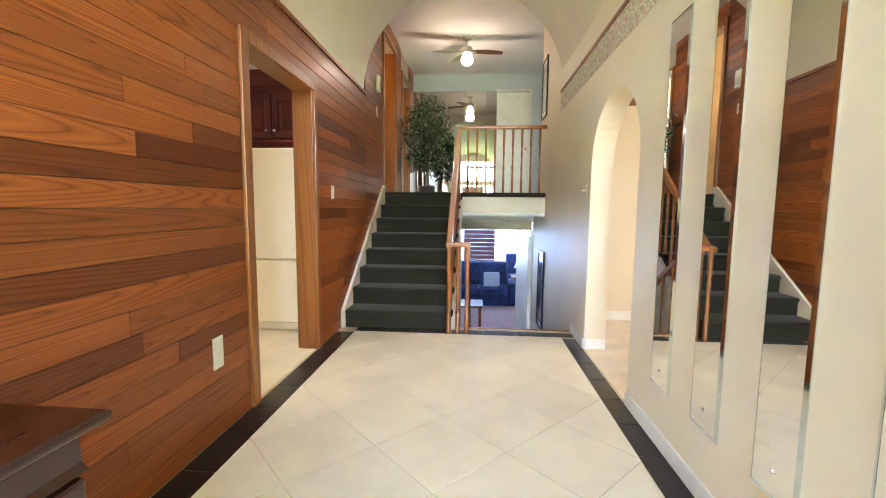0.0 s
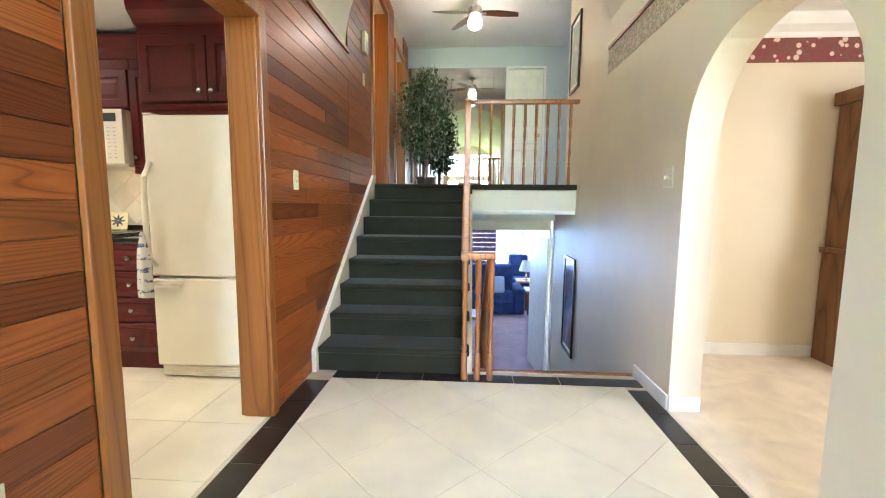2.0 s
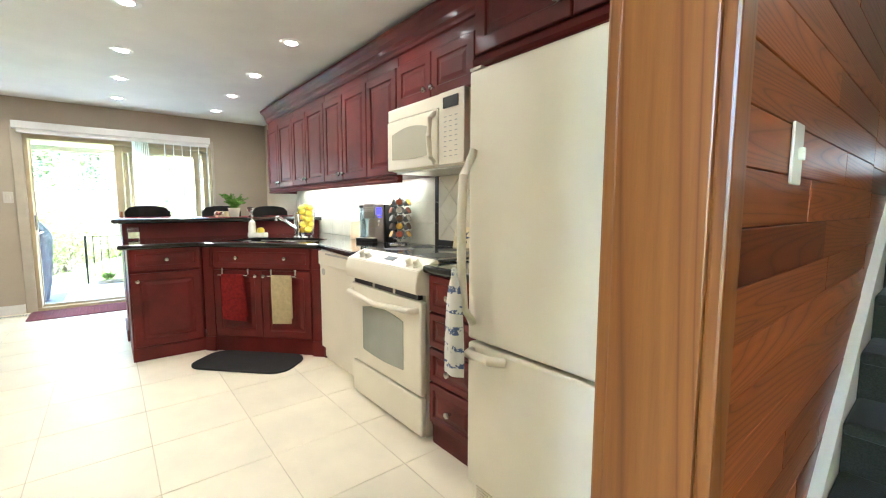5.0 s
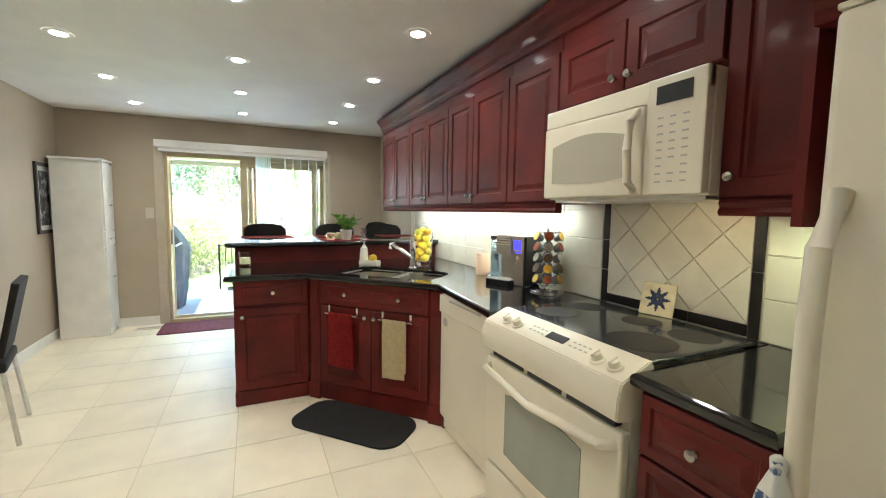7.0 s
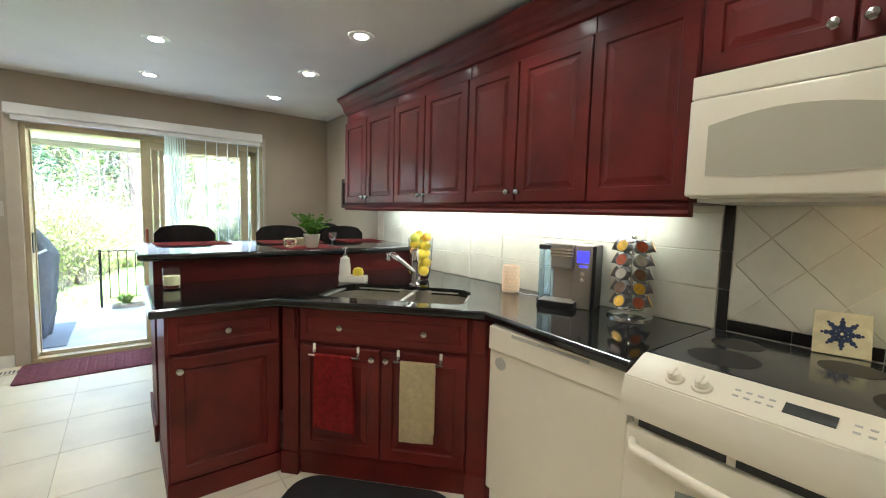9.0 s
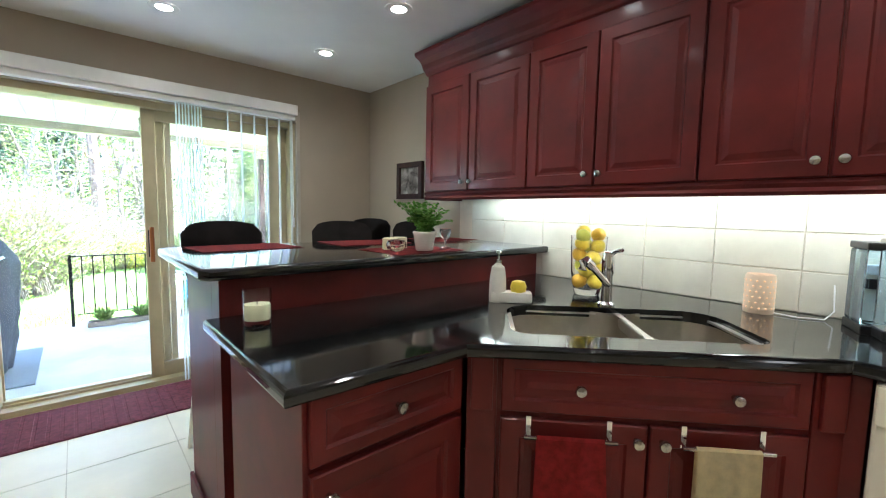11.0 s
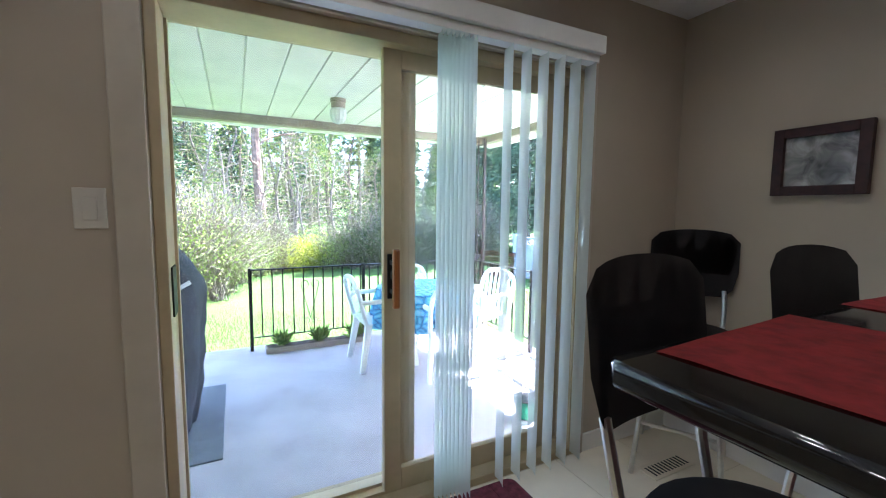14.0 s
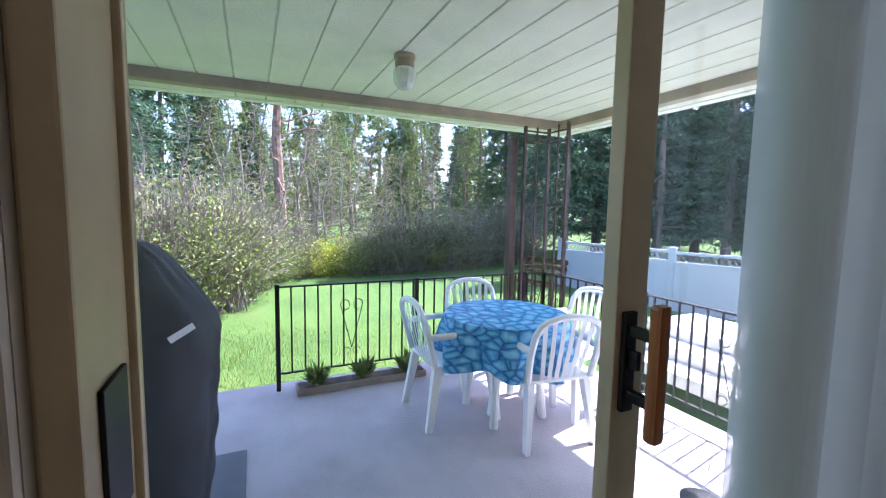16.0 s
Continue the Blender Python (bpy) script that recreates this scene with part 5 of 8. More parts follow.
def shrub_mesh(seed, rad, h, leaves, material, lsize, twigs):
    r = np.random.RandomState(seed)
    bm = bmesh.new()
    rr = random.Random(seed)
    ends = []
    for _ in range(twigs):
        az, f = rr.uniform(0, 6.283), rr.uniform(0.2, 1.0)
        p = Vector((rr.uniform(-0.3, 0.3) * rad, rr.uniform(-0.3, 0.3) * rad, 0))
        tip = Vector((math.cos(az) * rad * f, math.sin(az) * rad * f, h * rr.uniform(0.55, 1.1) * (1 - 0.35 * f * f)))
        mid = p.lerp(tip, 0.5) + Vector((rr.uniform(-0.1, 0.1), rr.uniform(-0.1, 0.1), 0.12 * h))
        tube(bm, [p, mid, tip], 0.006, 4)
        ends += [mid, tip, mid.lerp(tip, 0.5), p.lerp(mid, 0.6)]
    tw = data_of("twigs", bm, M_TWIG)
    e = np.array([v[:] for v in ends])
    pos = e[r.randint(0, len(e), leaves)] + r.normal(0, 0.13, (leaves, 3))
    pos[:, 2] = np.abs(pos[:, 2])
    q = leaf_quads(pos, r.normal(size=(leaves, 3)), r.uniform(0.6, 1.3, leaves) * lsize, r.uniform(0.2, 0.34, leaves) * lsize, r)
    return tw, triangles("leaves", q, 4, material)


SHR = [shrub_mesh(1, 1.1, 2.0, 3600, M_TWIGGY, 0.055, 300), shrub_mesh(2, 1.0, 1.7, 5000, M_LEAFY, 0.055, 170), shrub_mesh(3, 0.9, 1.2, 5000, M_LIME, 0.07, 60), shrub_mesh(4, 1.1, 1.7, 4800, M_DARKLEAF, 0.055, 220)]


def shrub(label, brg, d, kind, s, zs=1.0):
    x, y = polar(brg, d)
    ob = thing("shrub", label, "shrub", pose(x, y, GZ - 0.02, 0, 0, rng.uniform(0, 360)) @ Matrix.Diagonal((s, s, s * zs, 1)), group="shrubs along the lawn")
    part("twigs", SHR[kind][0], None, ob)
    part("leaves", SHR[kind][1], None, ob)


L0 = "dense half-bare brown shrub beside the lawn"
L1 = "leafing green shrub beside the lawn"
for brg, d, kind, s in ((101, 6.6, 0, 1.0), (97, 6.9, 1, 1.05), (94, 7.4, 0, 1.05), (104, 8.0, 1, 1.2), (99, 8.2, 0, 1.2), (91.5, 7.8, 1, 0.9), (95, 9.0, 1, 1.2), (90, 8.6, 0, 0.9), (107, 7.2, 0, 1.1), (110, 8, 1, 1.2)):
    shrub(L1 if kind else L0, brg, d, kind, s)
for brg, d, kind, s in ((87, 9.2, 1, 0.62), (84.5, 9.6, 0, 0.6), (82, 9.8, 2, 0.75), (79.5, 10.0, 2, 0.8), (77, 9.8, 1, 0.7), (75, 10.2, 3, 0.85), (72, 10.0, 3, 0.95), (69.5, 10.4, 3, 1.05), (67, 10.8, 2, 1.0), (64.5, 10.6, 3, 1.0), (62, 11.0, 3, 1.0), (59, 12, 3, 1.2), (55, 12, 3, 1.2), (85.5, 10.6, 0, 0.8), (89, 10.5, 0, 0.9)):
    shrub({0: L0, 1: L1, 2: "yellow-green leafing shrub beside the lawn", 3: "dark green shrub at the lawn's edge"}[kind], brg, d, kind, s)

# vinyl fence; the blue-grey shade it stands in is mixed into its colour
M_FENCE = paint("shaded_vinyl_fence", (0.33, 0.37, 0.42), 0.5, vary=0.05, scale=3, bump=0.05)


def fence(x0, y0, x1, y1, n, zt):
    L = math.hypot(x1 - x0, y1 - y0)
    ob = thing("fence", "vinyl privacy fence with a lattice top, shade put into its colour", "fence", pose(x0, y0, GZ - 0.1, 0, 0, math.degrees(math.atan2(y1 - y0, x1 - x0))))
    h = zt - GZ + 0.1
    for k in range(n + 1):
        p = part("post", boxm(-0.05, 0.05, -0.05, 0.05, 0, h + 0.06, bev=0.006), M_FENCE, ob, m=pose(L * k / n, 0, 0))
        part("cap", boxm(-0.065, 0.065, -0.065, 0.065, h + 0.06, h + 0.09, bev=0.012), M_FENCE, p)
    for k in range(n):
        a, c = L * k / n + 0.05, L * (k + 1) / n - 0.05
        part("panel", boxm(a, c, -0.012, 0.012, 0.05, h - 0.2), M_FENCE, ob)
        part("rail", boxm(a, c, -0.025, 0.025, h - 0.2, h - 0.15, bev=0.004), M_FENCE, ob)
        part("rail", boxm(a, c, -0.025, 0.025, h - 0.02, h + 0.03, bev=0.004), M_FENCE, ob)
        bm = bmesh.new()
        m = int((c - a) / 0.09)
        for j in range(m):
            u = a + (c - a) * j / m
            w = (c - a) / m
            for s in (0, 1):
                z0, z1 = (h - 0.15, h - 0.02) if s else (h - 0.02, h - 0.15)
                prism(bm, [(u, z0 - 0.006), (u + w, z1 - 0.006), (u + w, z1 + 0.006), (u, z0 + 0.006)], -0.006, 0.006, "y")
        part("lattice", bm, M_FENCE, ob)
    return ob


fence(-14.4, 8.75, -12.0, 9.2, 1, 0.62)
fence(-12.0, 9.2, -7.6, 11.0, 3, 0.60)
st = thing("garden_steps", "pale concrete garden steps beside the terrace", "steps", pose(-10.6, 6.2, GZ))
M_CONC = paint("pale_concrete", (0.62, 0.60, 0.56), 0.85, vary=0.1, scale=4, fine=120, bump=0.4)
for k in range(3):
    part("step", boxm(0, 2.6, 0.35 * k, 1.6, 0.13 * k, 0.13 * (k + 1), bev=0.012), M_CONC, st)

# terrace rail
rl = thing("terrace_rail", "black wrought iron rail round the terrace", "railing")
RXO, RYO, RT, RB = -10.41, 5.10, 0.685, 0.0
BAR = data_of("baluster", boxm(-0.006, 0.006, -0.006, 0.006, RB, RT - 0.01), M_IRON)


def rail_run(x0, y0, x1, y1, posts):
    L = math.hypot(x1 - x0, y1 - y0)
    m0 = pose(x0, y0, 0, 0, 0, math.degrees(math.atan2(y1 - y0, x1 - x0)))
    part("top_rail", boxm(0, L, -0.016, 0.016, RT - 0.012, RT, bev=0.003), M_IRON, rl, m=m0)
    part("bottom_rail", boxm(0, L, -0.012, 0.012, RB - 0.01, RB, bev=0.002), M_IRON, rl, m=m0)
    for p in posts:
        part("post", boxm(p - 0.016, p + 0.016, -0.016, 0.016, TZ, RT + 0.012, bev=0.002), M_IRON, rl, m=m0)
    n = int(L / 0.0975)
    for k in range(1, n):
        part("baluster", BAR, None, rl, m=m0 @ pose(L * k / n, 0, 0))
    for c in [(a + d) / 2 for a, d in zip(posts, posts[1:])]:
        bm = bmesh.new()
        for s in (-1, 1):
            pts = [(c, 0, 0.14)]
            pts += [(c + s * 0.09 * u, 0, 0.14 + 0.36 * u) for u in (0.3, 0.6, 0.9)]
            pts += [(c + s * (0.055 + 0.04 * math.cos(a)), 0, 0.50 + 0.045 * math.sin(a)) for a in (0.3, 1.0, 1.7, 2.4, 3.1, 3.9, 4.8)]
            tube(bm, pts, 0.004, 5)
            tube(bm, [(c + s * (0.04 + 0.03 * math.cos(a)), 0, 0.115 + 0.03 * math.sin(a)) for a in (0, 0.9, 1.8, 2.7, 3.6, 4.5)], 0.004, 5)
        part("scroll", bm, M_IRON, rl, m=m0)


rail_run(RXO, 2.58, RXO, RYO, [0.0, 1.14, 2.28, RYO - 2.58])
rail_run(RXO, RYO, -7.95, RYO, [0.0, 1.2, 2.49])
# corner trellis post carrying the roof
tp = thing("trellis_post", "brown wrought iron corner trellis post with scrolls", "post")
M_BROWNIRON = paint("brown_painted_iron", (0.075, 0.045, 0.038), 0.5, 0.2, vary=0.2, scale=14, bump=0.15)
for x0, y0 in ((RXO, RYO), (RXO, RYO - 0.28), (RXO + 0.28, RYO), (RXO, RYO - 0.14), (RXO + 0.14, RYO)):
    w = 0.014 if (x0, y0) in ((RXO, RYO), (RXO, RYO - 0.28), (RXO + 0.28, RYO)) else 0.007
    part("upright", boxm(x0 - w, x0 + w, y0 - w, y0 + w, TZ, 2.12), M_BROWNIRON, tp)
for z0 in (0.1, 0.75, 1.35, 1.95, 2.05):
    part("crossbar", boxm(RXO - 0.006, RXO + 0.006, RYO - 0.28, RYO, z0, z0 + 0.014), M_BROWNIRON, tp)
    part("crossbar", boxm(RXO, RXO + 0.28, RYO - 0.006, RYO + 0.006, z0, z0 + 0.014), M_BROWNIRON, tp)
for z0 in (0.42, 0.68, 1.0, 1.25, 1.55):
    for s in (-1, 1):
        for along in (0, 1):
            pts = []
            for k in range(9):
                a = 0.75 * k
                q = 0.05 - 0.004 * k
                u, v = s * (0.045 + q * math.cos(a)), z0 + q * math.sin(a)
                pts.append((RXO, RYO - 0.14 + u, v) if along else (RXO + 0.14 + u, RYO, v))
            part("scroll", tube(bmesh.new(), pts, 0.005, 5), M_BROWNIRON, tp)
part("downpipe", boxm(RXO - 0.12, RXO - 0.04, RYO - 0.40, RYO - 0.33, GZ, 2.0, bev=0.01), M_BROWNIRON, tp, "reddish brown downpipe")

# porch roof with boarded soffit
M_SOFFIT = paint("ivory_soffit_boards", (0.74, 0.72, 0.64), 0.6, vary=0.05, scale=3, fine=90, bump=0.15)
SZ = 2.175
bm = bmesh.new()
y = -0.536
while y < 5.55:
    box(bm, -10.38, -7.78, y, y + 0.2125, SZ, SZ + 0.02, 0.004, 1)
    y += 0.2205
box(bm, -10.38, -7.78, -0.4, 5.6, SZ + 0.012, SZ + 0.03)
y = -0.536
while y < 5.55:
    box(bm, -10.86, -10.46, y, y + 0.2125, SZ - 0.012, SZ + 0.008, 0.004, 1)
    y += 0.2205
x = -10.4
while x < -7.9:
    box(bm, x, x + 0.219, 5.30, 5.62, SZ - 0.012, SZ + 0.008, 0.004, 1)
    x += 0.228
setting("ceiling_porch", bm, M_SOFFIT, "ivory boarded porch ceiling", "ceiling")
bm = boxm(-10.47, -10.37, -0.4, 5.30, SZ - 0.075, SZ + 0.03, bev=0.008)
box(bm, -10.47, -7.78, 5.20, 5.30, SZ - 0.075, SZ + 0.03, 0.008)
M_BEAM = paint("faded_brown_beam_paint", (0.34, 0.27, 0.21), 0.6, vary=0.1, scale=6, bump=0.2)
setting("porch_beam", bm, M_BEAM, "brown painted edge beam of the porch", "beam")
bm = boxm(-10.95, -7.78, -0.5, 5.72, SZ + 0.032, SZ + 0.28)
box(bm, -10.95, -10.86, -0.5, 5.72, SZ - 0.02, SZ + 0.032)
box(bm, -10.86, -7.78, 5.62, 5.72, SZ - 0.02, SZ + 0.032)
setting("porch_roof", bm, M_TRIM, "white roof deck and fascia over the terrace", "roof")
bm = boxm(-7.775, -1.3, 4.92, 5.04, -1.9, 3.2)
box(bm, -7.80, -7.775, 4.075, 5.04, -1.9, 3.2)
box(bm, -7.80, -7.775, -2.0, 2.215, -1.9, 3.2)
box(bm, -7.80, -7.775, 2.215, 4.075, 1.985, 3.2)
box(bm, -7.80, -7.775, 2.215, 4.075, -1.9, -0.14)
setting("wall_outside", bm, M_TRIM, "white outside wall of the house")
pl = thing("porch_lamp", "porch ceiling lamp with a ribbed glass jar", "lamp", pose(-9.42, 3.245, 0))
part("base", lathe(bmesh.new(), [(0.062, SZ), (0.064, SZ - 0.02), (0.056, SZ - 0.03), (0.058, SZ - 0.06), (0.05, SZ - 0.075)], 24), M_BEAM, pl, smooth=True)
jar = bmesh.new()
rows = [(0.05, SZ - 0.07), (0.066, SZ - 0.09), (0.068, SZ - 0.13), (0.058, SZ - 0.165), (0.035, SZ - 0.19), (0.008, SZ - 0.20)]
lathe(jar, rows, 24)
for i, v in enumerate(jar.verts):
    if i % 2:
        v.co.x, v.co.y = v.co.x * 0.94, v.co.y * 0.94
M_OPAL = paint("frosted_ribbed_glass", (0.72, 0.72, 0.70), 0.25, vary=0.04, bump=0)
part("jar", jar, M_OPAL, pl, "frosted ribbed glass jar")

# flower trough by the rail
tr = thing("flower_trough", "low wooden flower trough with small green plants", "planter", pose(-10.31, 2.70, TZ))
part("trough", boxm(-0.07, 0.07, 0, 1.05, 0, 0.055, bev=0.006), M_BEAM, tr)
part("soil", boxm(-0.055, 0.055, 0.015, 1.035, 0.05, 0.06), M_BARK, tr)
r = np.random.RandomState(9)
for k in range(3):
    n = 130
    pos = np.stack([r.normal(0, 0.02, n), 0.15 + 0.37 * k + r.normal(0, 0.02, n), 0.05 + r.uniform(0, 0.05, n)], 1)
    al = np.stack([r.normal(0, 0.7, n), r.normal(0, 0.7, n), np.full(n, 0.9)], 1)
    part("plant", triangles("plant", leaf_quads(pos, al, r.uniform(0.07, 0.17, n), r.uniform(0.008, 0.018, n), r), 4, M_LEAFY), None, tr, "small green bedding plant")
M_PETAL = paint("red_petals", (0.6, 0.03, 0.05), 0.6, vary=0.1, bump=0)
part("flower", lathe(bmesh.new(), [(0.004, 0), (0.022, 0.012), (0.015, 0.026)], 8, (0.02, 0.98, 0.10)), M_PETAL, tr, "red blossom")

# covered barbecue on its mat
M_COVER = paint("charcoal_barbecue_cover", (0.040, 0.043, 0.050), 0.65, vary=0.2, scale=6, fine=150, bump=0.2)
bq = thing("covered_barbecue", "barbecue under a charcoal fabric cover", "barbecue", pose(-9.05, 1.62, TZ))
loops = []
bm = bmesh.new()
COVER = ((0.02, 0.27, 0.56), (0.25, 0.29, 0.60), (0.55, 0.31, 0.635), (0.88, 0.33, 0.655), (0.95, 0.325, 0.645), (1.08, 0.29, 0.57), (1.22, 0.22, 0.47), (1.275, 0.14, 0.40))
for step in range(36):
    z0 = 0.02 + 1.255 * step / 35
    wx, wy = np.interp(z0, [c[0] for c in COVER], [c[1] for c in COVER]), np.interp(z0, [c[0] for c in COVER], [c[2] for c in COVER])
    ring = []
    for k in range(96):
        a = 2 * math.pi * k / 96
        cx, cy = math.cos(a), math.sin(a)
        q = (abs(cx) ** 4 + abs(cy) ** 4) ** -0.25
        f = 1 + 0.025 * math.sin(9 * a + 2 * z0) * (1.1 - z0) + 0.010 * math.sin(17 * a + 5 * z0) + 0.007 * math.sin(13 * z0 + 5 * a) * math.sin(4 * a) + 0.006 * math.sin(31 * a - 9 * z0 + 2 * math.sin(7 * z0)) + 0.004 * math.sin(34 * z0 + 11 * a)
        ring.append(bm.verts.new((wx * cx * q * f, wy * cy * q * f, z0)))
    loops.append(ring)
for a, c in zip(loops, loops[1:]):
    for k in range(96):
        bm.faces.new((a[k], a[(k + 1) % 96], c[(k + 1) % 96], c[k]))
bm.faces.new(loops[-1])
cov = part("cover", bm, M_COVER, bq, smooth=True)
M_LOGO = paint("white_print", (0.8, 0.8, 0.8), 0.6, vary=0.03, bump=0)
part("print", boxm(-0.002, 0.003, -0.045, 0.045, -0.012, 0.012), M_LOGO, bq, "white printed wordmark bar", pose(0.292, 0.56, 0.97, 28, 0, 18))
mt = thing("barbecue_mat", "dark grey mat under the barbecue", "mat", pose(-9.05, 1.62, TZ), bm=boxm(-0.57, 0.55, -0.8, 0.74, 0.0, 0.012, bev=0.004), material=paint("grey_rubber_mat", (0.16, 0.17, 0.19), 0.8, vary=0.1, scale=8, fine=200, bump=0.2))

# round table with cloth
tb = thing("patio_table", "round white plastic patio table", "table", pose(-9.47, 4.03, TZ))
part("tabletop", lathe(bmesh.new(), [(0.40, 0.675), (0.425, 0.69), (0.425, 0.708), (0.41, 0.712)], 40), M_PLASTIC, tb, smooth=True)
for a in (45, 135, 225, 315):
    part("leg", tube(bmesh.new(), [(0.20 * math.cos(radians(a)), 0.20 * math.sin(radians(a)), 0.68), (0.28 * math.cos(radians(a)), 0.28 * math.sin(radians(a)), 0.0)], 0.028, 10), M_PLASTIC, tb)
M_CLOTH, nt, b = nodes_of("blue_wave_tablecloth")
vec = mapped(nt, (0.8, 1.0, 1.7), kind="object")
v = nt.nodes.new("ShaderNodeTexVoronoi")
v.inputs["Scale"].default_value = 11
v.feature = "DISTANCE_TO_EDGE"
wv = nt.nodes.new("ShaderNodeTexWave")
wv.inputs["Scale"].default_value, wv.inputs["Distortion"].default_value, wv.inputs["Detail"].default_value = 5, 7, 2
nt.links.new(vec, v.inputs["Vector"])
nt.links.new(vec, wv.inputs["Vector"])
a1 = ramp_of(nt, v.outputs["Distance"], [(0.01, (0.015, 0.09, 0.24)), (0.05, (0.04, 0.27, 0.55)), (0.22, (0.16, 0.52, 0.76)), (0.45, (0.42, 0.72, 0.86))])
a2 = ramp_of(nt, wv.outputs["Fac"], [(0.05, (0.6, 0.66, 0.75)), (0.3, (1, 1, 1))])
nt.links.new(mixed(nt, "MULTIPLY", 0.8, a1, a2), b.inputs["Base Color"])
b.inputs["Roughness"].default_value = 0.55
bm = bmesh.new()
loops = []
for rr_, z0, wob in ((0.02, 0.7165, 0), (0.22, 0.7165, 0), (0.40, 0.7165, 0), (0.43, 0.7135, 0.0), (0.441, 0.69, 0.0), (0.45, 0.62, 0.02), (0.455, 0.54, 0.045), (0.46, 0.44, 0.065)):
    ring = []
    for k in range(72):
        a = 2 * math.pi * k / 72
        w = wob * math.sin(8 * a + 0.6 * math.sin(3 * a))
        drop = 0.06 * abs(math.cos(2 * a)) * (1 if z0 < 0.5 else 0)
        ring.append(bm.verts.new(((rr_ + w) * math.cos(a), (rr_ + w) * math.sin(a), z0 - drop)))
    loops.append(ring)
for a, c in zip(loops, loops[1:]):
    for k in range(72):
        bm.faces.new((a[k], a[(k + 1) % 72], c[(k + 1) % 72], c[k]))
bm.faces.new(loops[0])
thing("tablecloth", "blue patterned cloth draped over the round patio table", "tablecloth", pose(-9.47, 4.03, TZ), bm=bm, material=M_CLOTH, smooth=True)


def patio_chair():
    """White stacking chair; it faces +x, its seat's middle over the origin."""
    ob = thing("patio_chair", "white moulded plastic patio armchair at the round table", "chair", group="patio chairs")
    bm = box(bmesh.new(), -0.22, 0.23, -0.22, 0.22, 0.40, 0.425, 0.012)
    part("seat", bm, M_PLASTIC, ob, smooth=True)
    for x0, y0, dx, dy in ((0.19, 0.20, 0.05, 0.05), (0.19, -0.20, 0.05, -0.05), (-0.19, 0.19, -0.07, 0.04), (-0.19, -0.19, -0.07, -0.04)):
        bm = bmesh.new()
        a = [bm.verts.new((x0 + u * 0.03, y0 + w * 0.022, 0.41)) for u, w in ((-1, -1), (1, -1), (1, 1), (-1, 1))]
        c = [bm.verts.new((x0 + dx + u * 0.022, y0 + dy + w * 0.016, 0.0)) for u, w in ((-1, -1), (1, -1), (1, 1), (-1, 1))]
        for k in range(4):
            bm.faces.new((a[k], a[(k + 1) % 4], c[(k + 1) % 4], c[k]))
        bm.faces.new(a), bm.faces.new(c)
        part("leg", bm, M_PLASTIC, ob)
    hoop = [(-0.21, s * 0.22, 0.42) for s in (1,)] + [(-0.21 - 0.13 * t, 0.23 * math.cos(math.pi * t / 2.0 * 0.0), 0.42 + 0.28 * t) for t in (0.5, 1.0)]
    hoop = [(-0.215, 0.215, 0.42), (-0.26, 0.225, 0.60), (-0.29, 0.215, 0.72)] + [(-0.30 - 0.01 * math.sin(math.pi * k / 8), 0.205 * math.cos(math.pi * k / 8), 0.74 + 0.085 * math.sin(math.pi * k / 8)) for k in range(9)] + [(-0.29, -0.215, 0.72), (-0.26, -0.225, 0.60), (-0.215, -0.215, 0.42)]
    part("back_frame", tube(bmesh.new(), hoop, 0.021, 8), M_PLASTIC, ob, smooth=True)
    for k in range(6):
        u = -0.14 + 0.056 * k
        zt = 0.735 + 0.085 * math.sqrt(max(0.0, 1 - (u * 1.15 / 0.205) ** 2))
        bm = bmesh.new()
        for y0, x0, z0 in ((u * 0.85, -0.215, 0.42), (u * 1.0, -0.262, 0.60), (u * 1.15, -0.305, zt)):
            for w in (-0.015, 0.015):
                bm.verts.new((x0, y0 + w, z0))
        bm.verts.ensure_lookup_table()
        vs = bm.verts[:]
        bm.faces.new((vs[0], vs[1], vs[3], vs[2]))
        bm.faces.new((vs[2], vs[3], vs[5], vs[4]))
        bmesh.ops.solidify(bm, geom=bm.faces[:], thickness=0.008)
        part("slat", bm, M_PLASTIC, ob)
    for s in (1, -1):
        pts = [(-0.265, s * 0.225, 0.62), (-0.15, s * 0.245, 0.625), (0.05, s * 0.255, 0.625), (0.19, s * 0.25, 0.61), (0.235, s * 0.24, 0.56), (0.225, s * 0.22, 0.41)]
        part("arm", tube(bmesh.new(), pts, 0.022, 8), M_PLASTIC, ob, smooth=True)
    return ob


ch = patio_chair()
ch.matrix_basis = pose(-9.62, 3.68, TZ, 0, 0, 90)
copy_thing(ch, pose(-9.17, 4.12, TZ, 0, 0, 172))
copy_thing(ch, pose(-9.92, 4.12, TZ, 0, 0, -5))
copy_thing(ch, pose(-9.40, 4.57, TZ, 0, 0, -80))
# green tub by the house wall
M_GREENTUB = paint("green_plastic", (0.03, 0.25, 0.13), 0.4, vary=0.1, scale=10, bump=0.05)
gt = thing("plastic_tub", "green plastic tub with a dark lid on the terrace", "tub", pose(-8.16, 4.24, TZ) @ Matrix.Scale(0.62, 4))
part("body", lathe(bmesh.new(), [(0.10, 0), (0.115, 0.01), (0.135, 0.19), (0.145, 0.195), (0.145, 0.21), (0.13, 0.21), (0.12, 0.19), (0.02, 0.185)], 24), M_GREENTUB, gt, smooth=True)
part("lid", lathe(bmesh.new(), [(0.148, 0.211), (0.15, 0.22), (0.12, 0.232), (0.02, 0.235)], 24), M_BLACK, gt, "dark lid", smooth=True)
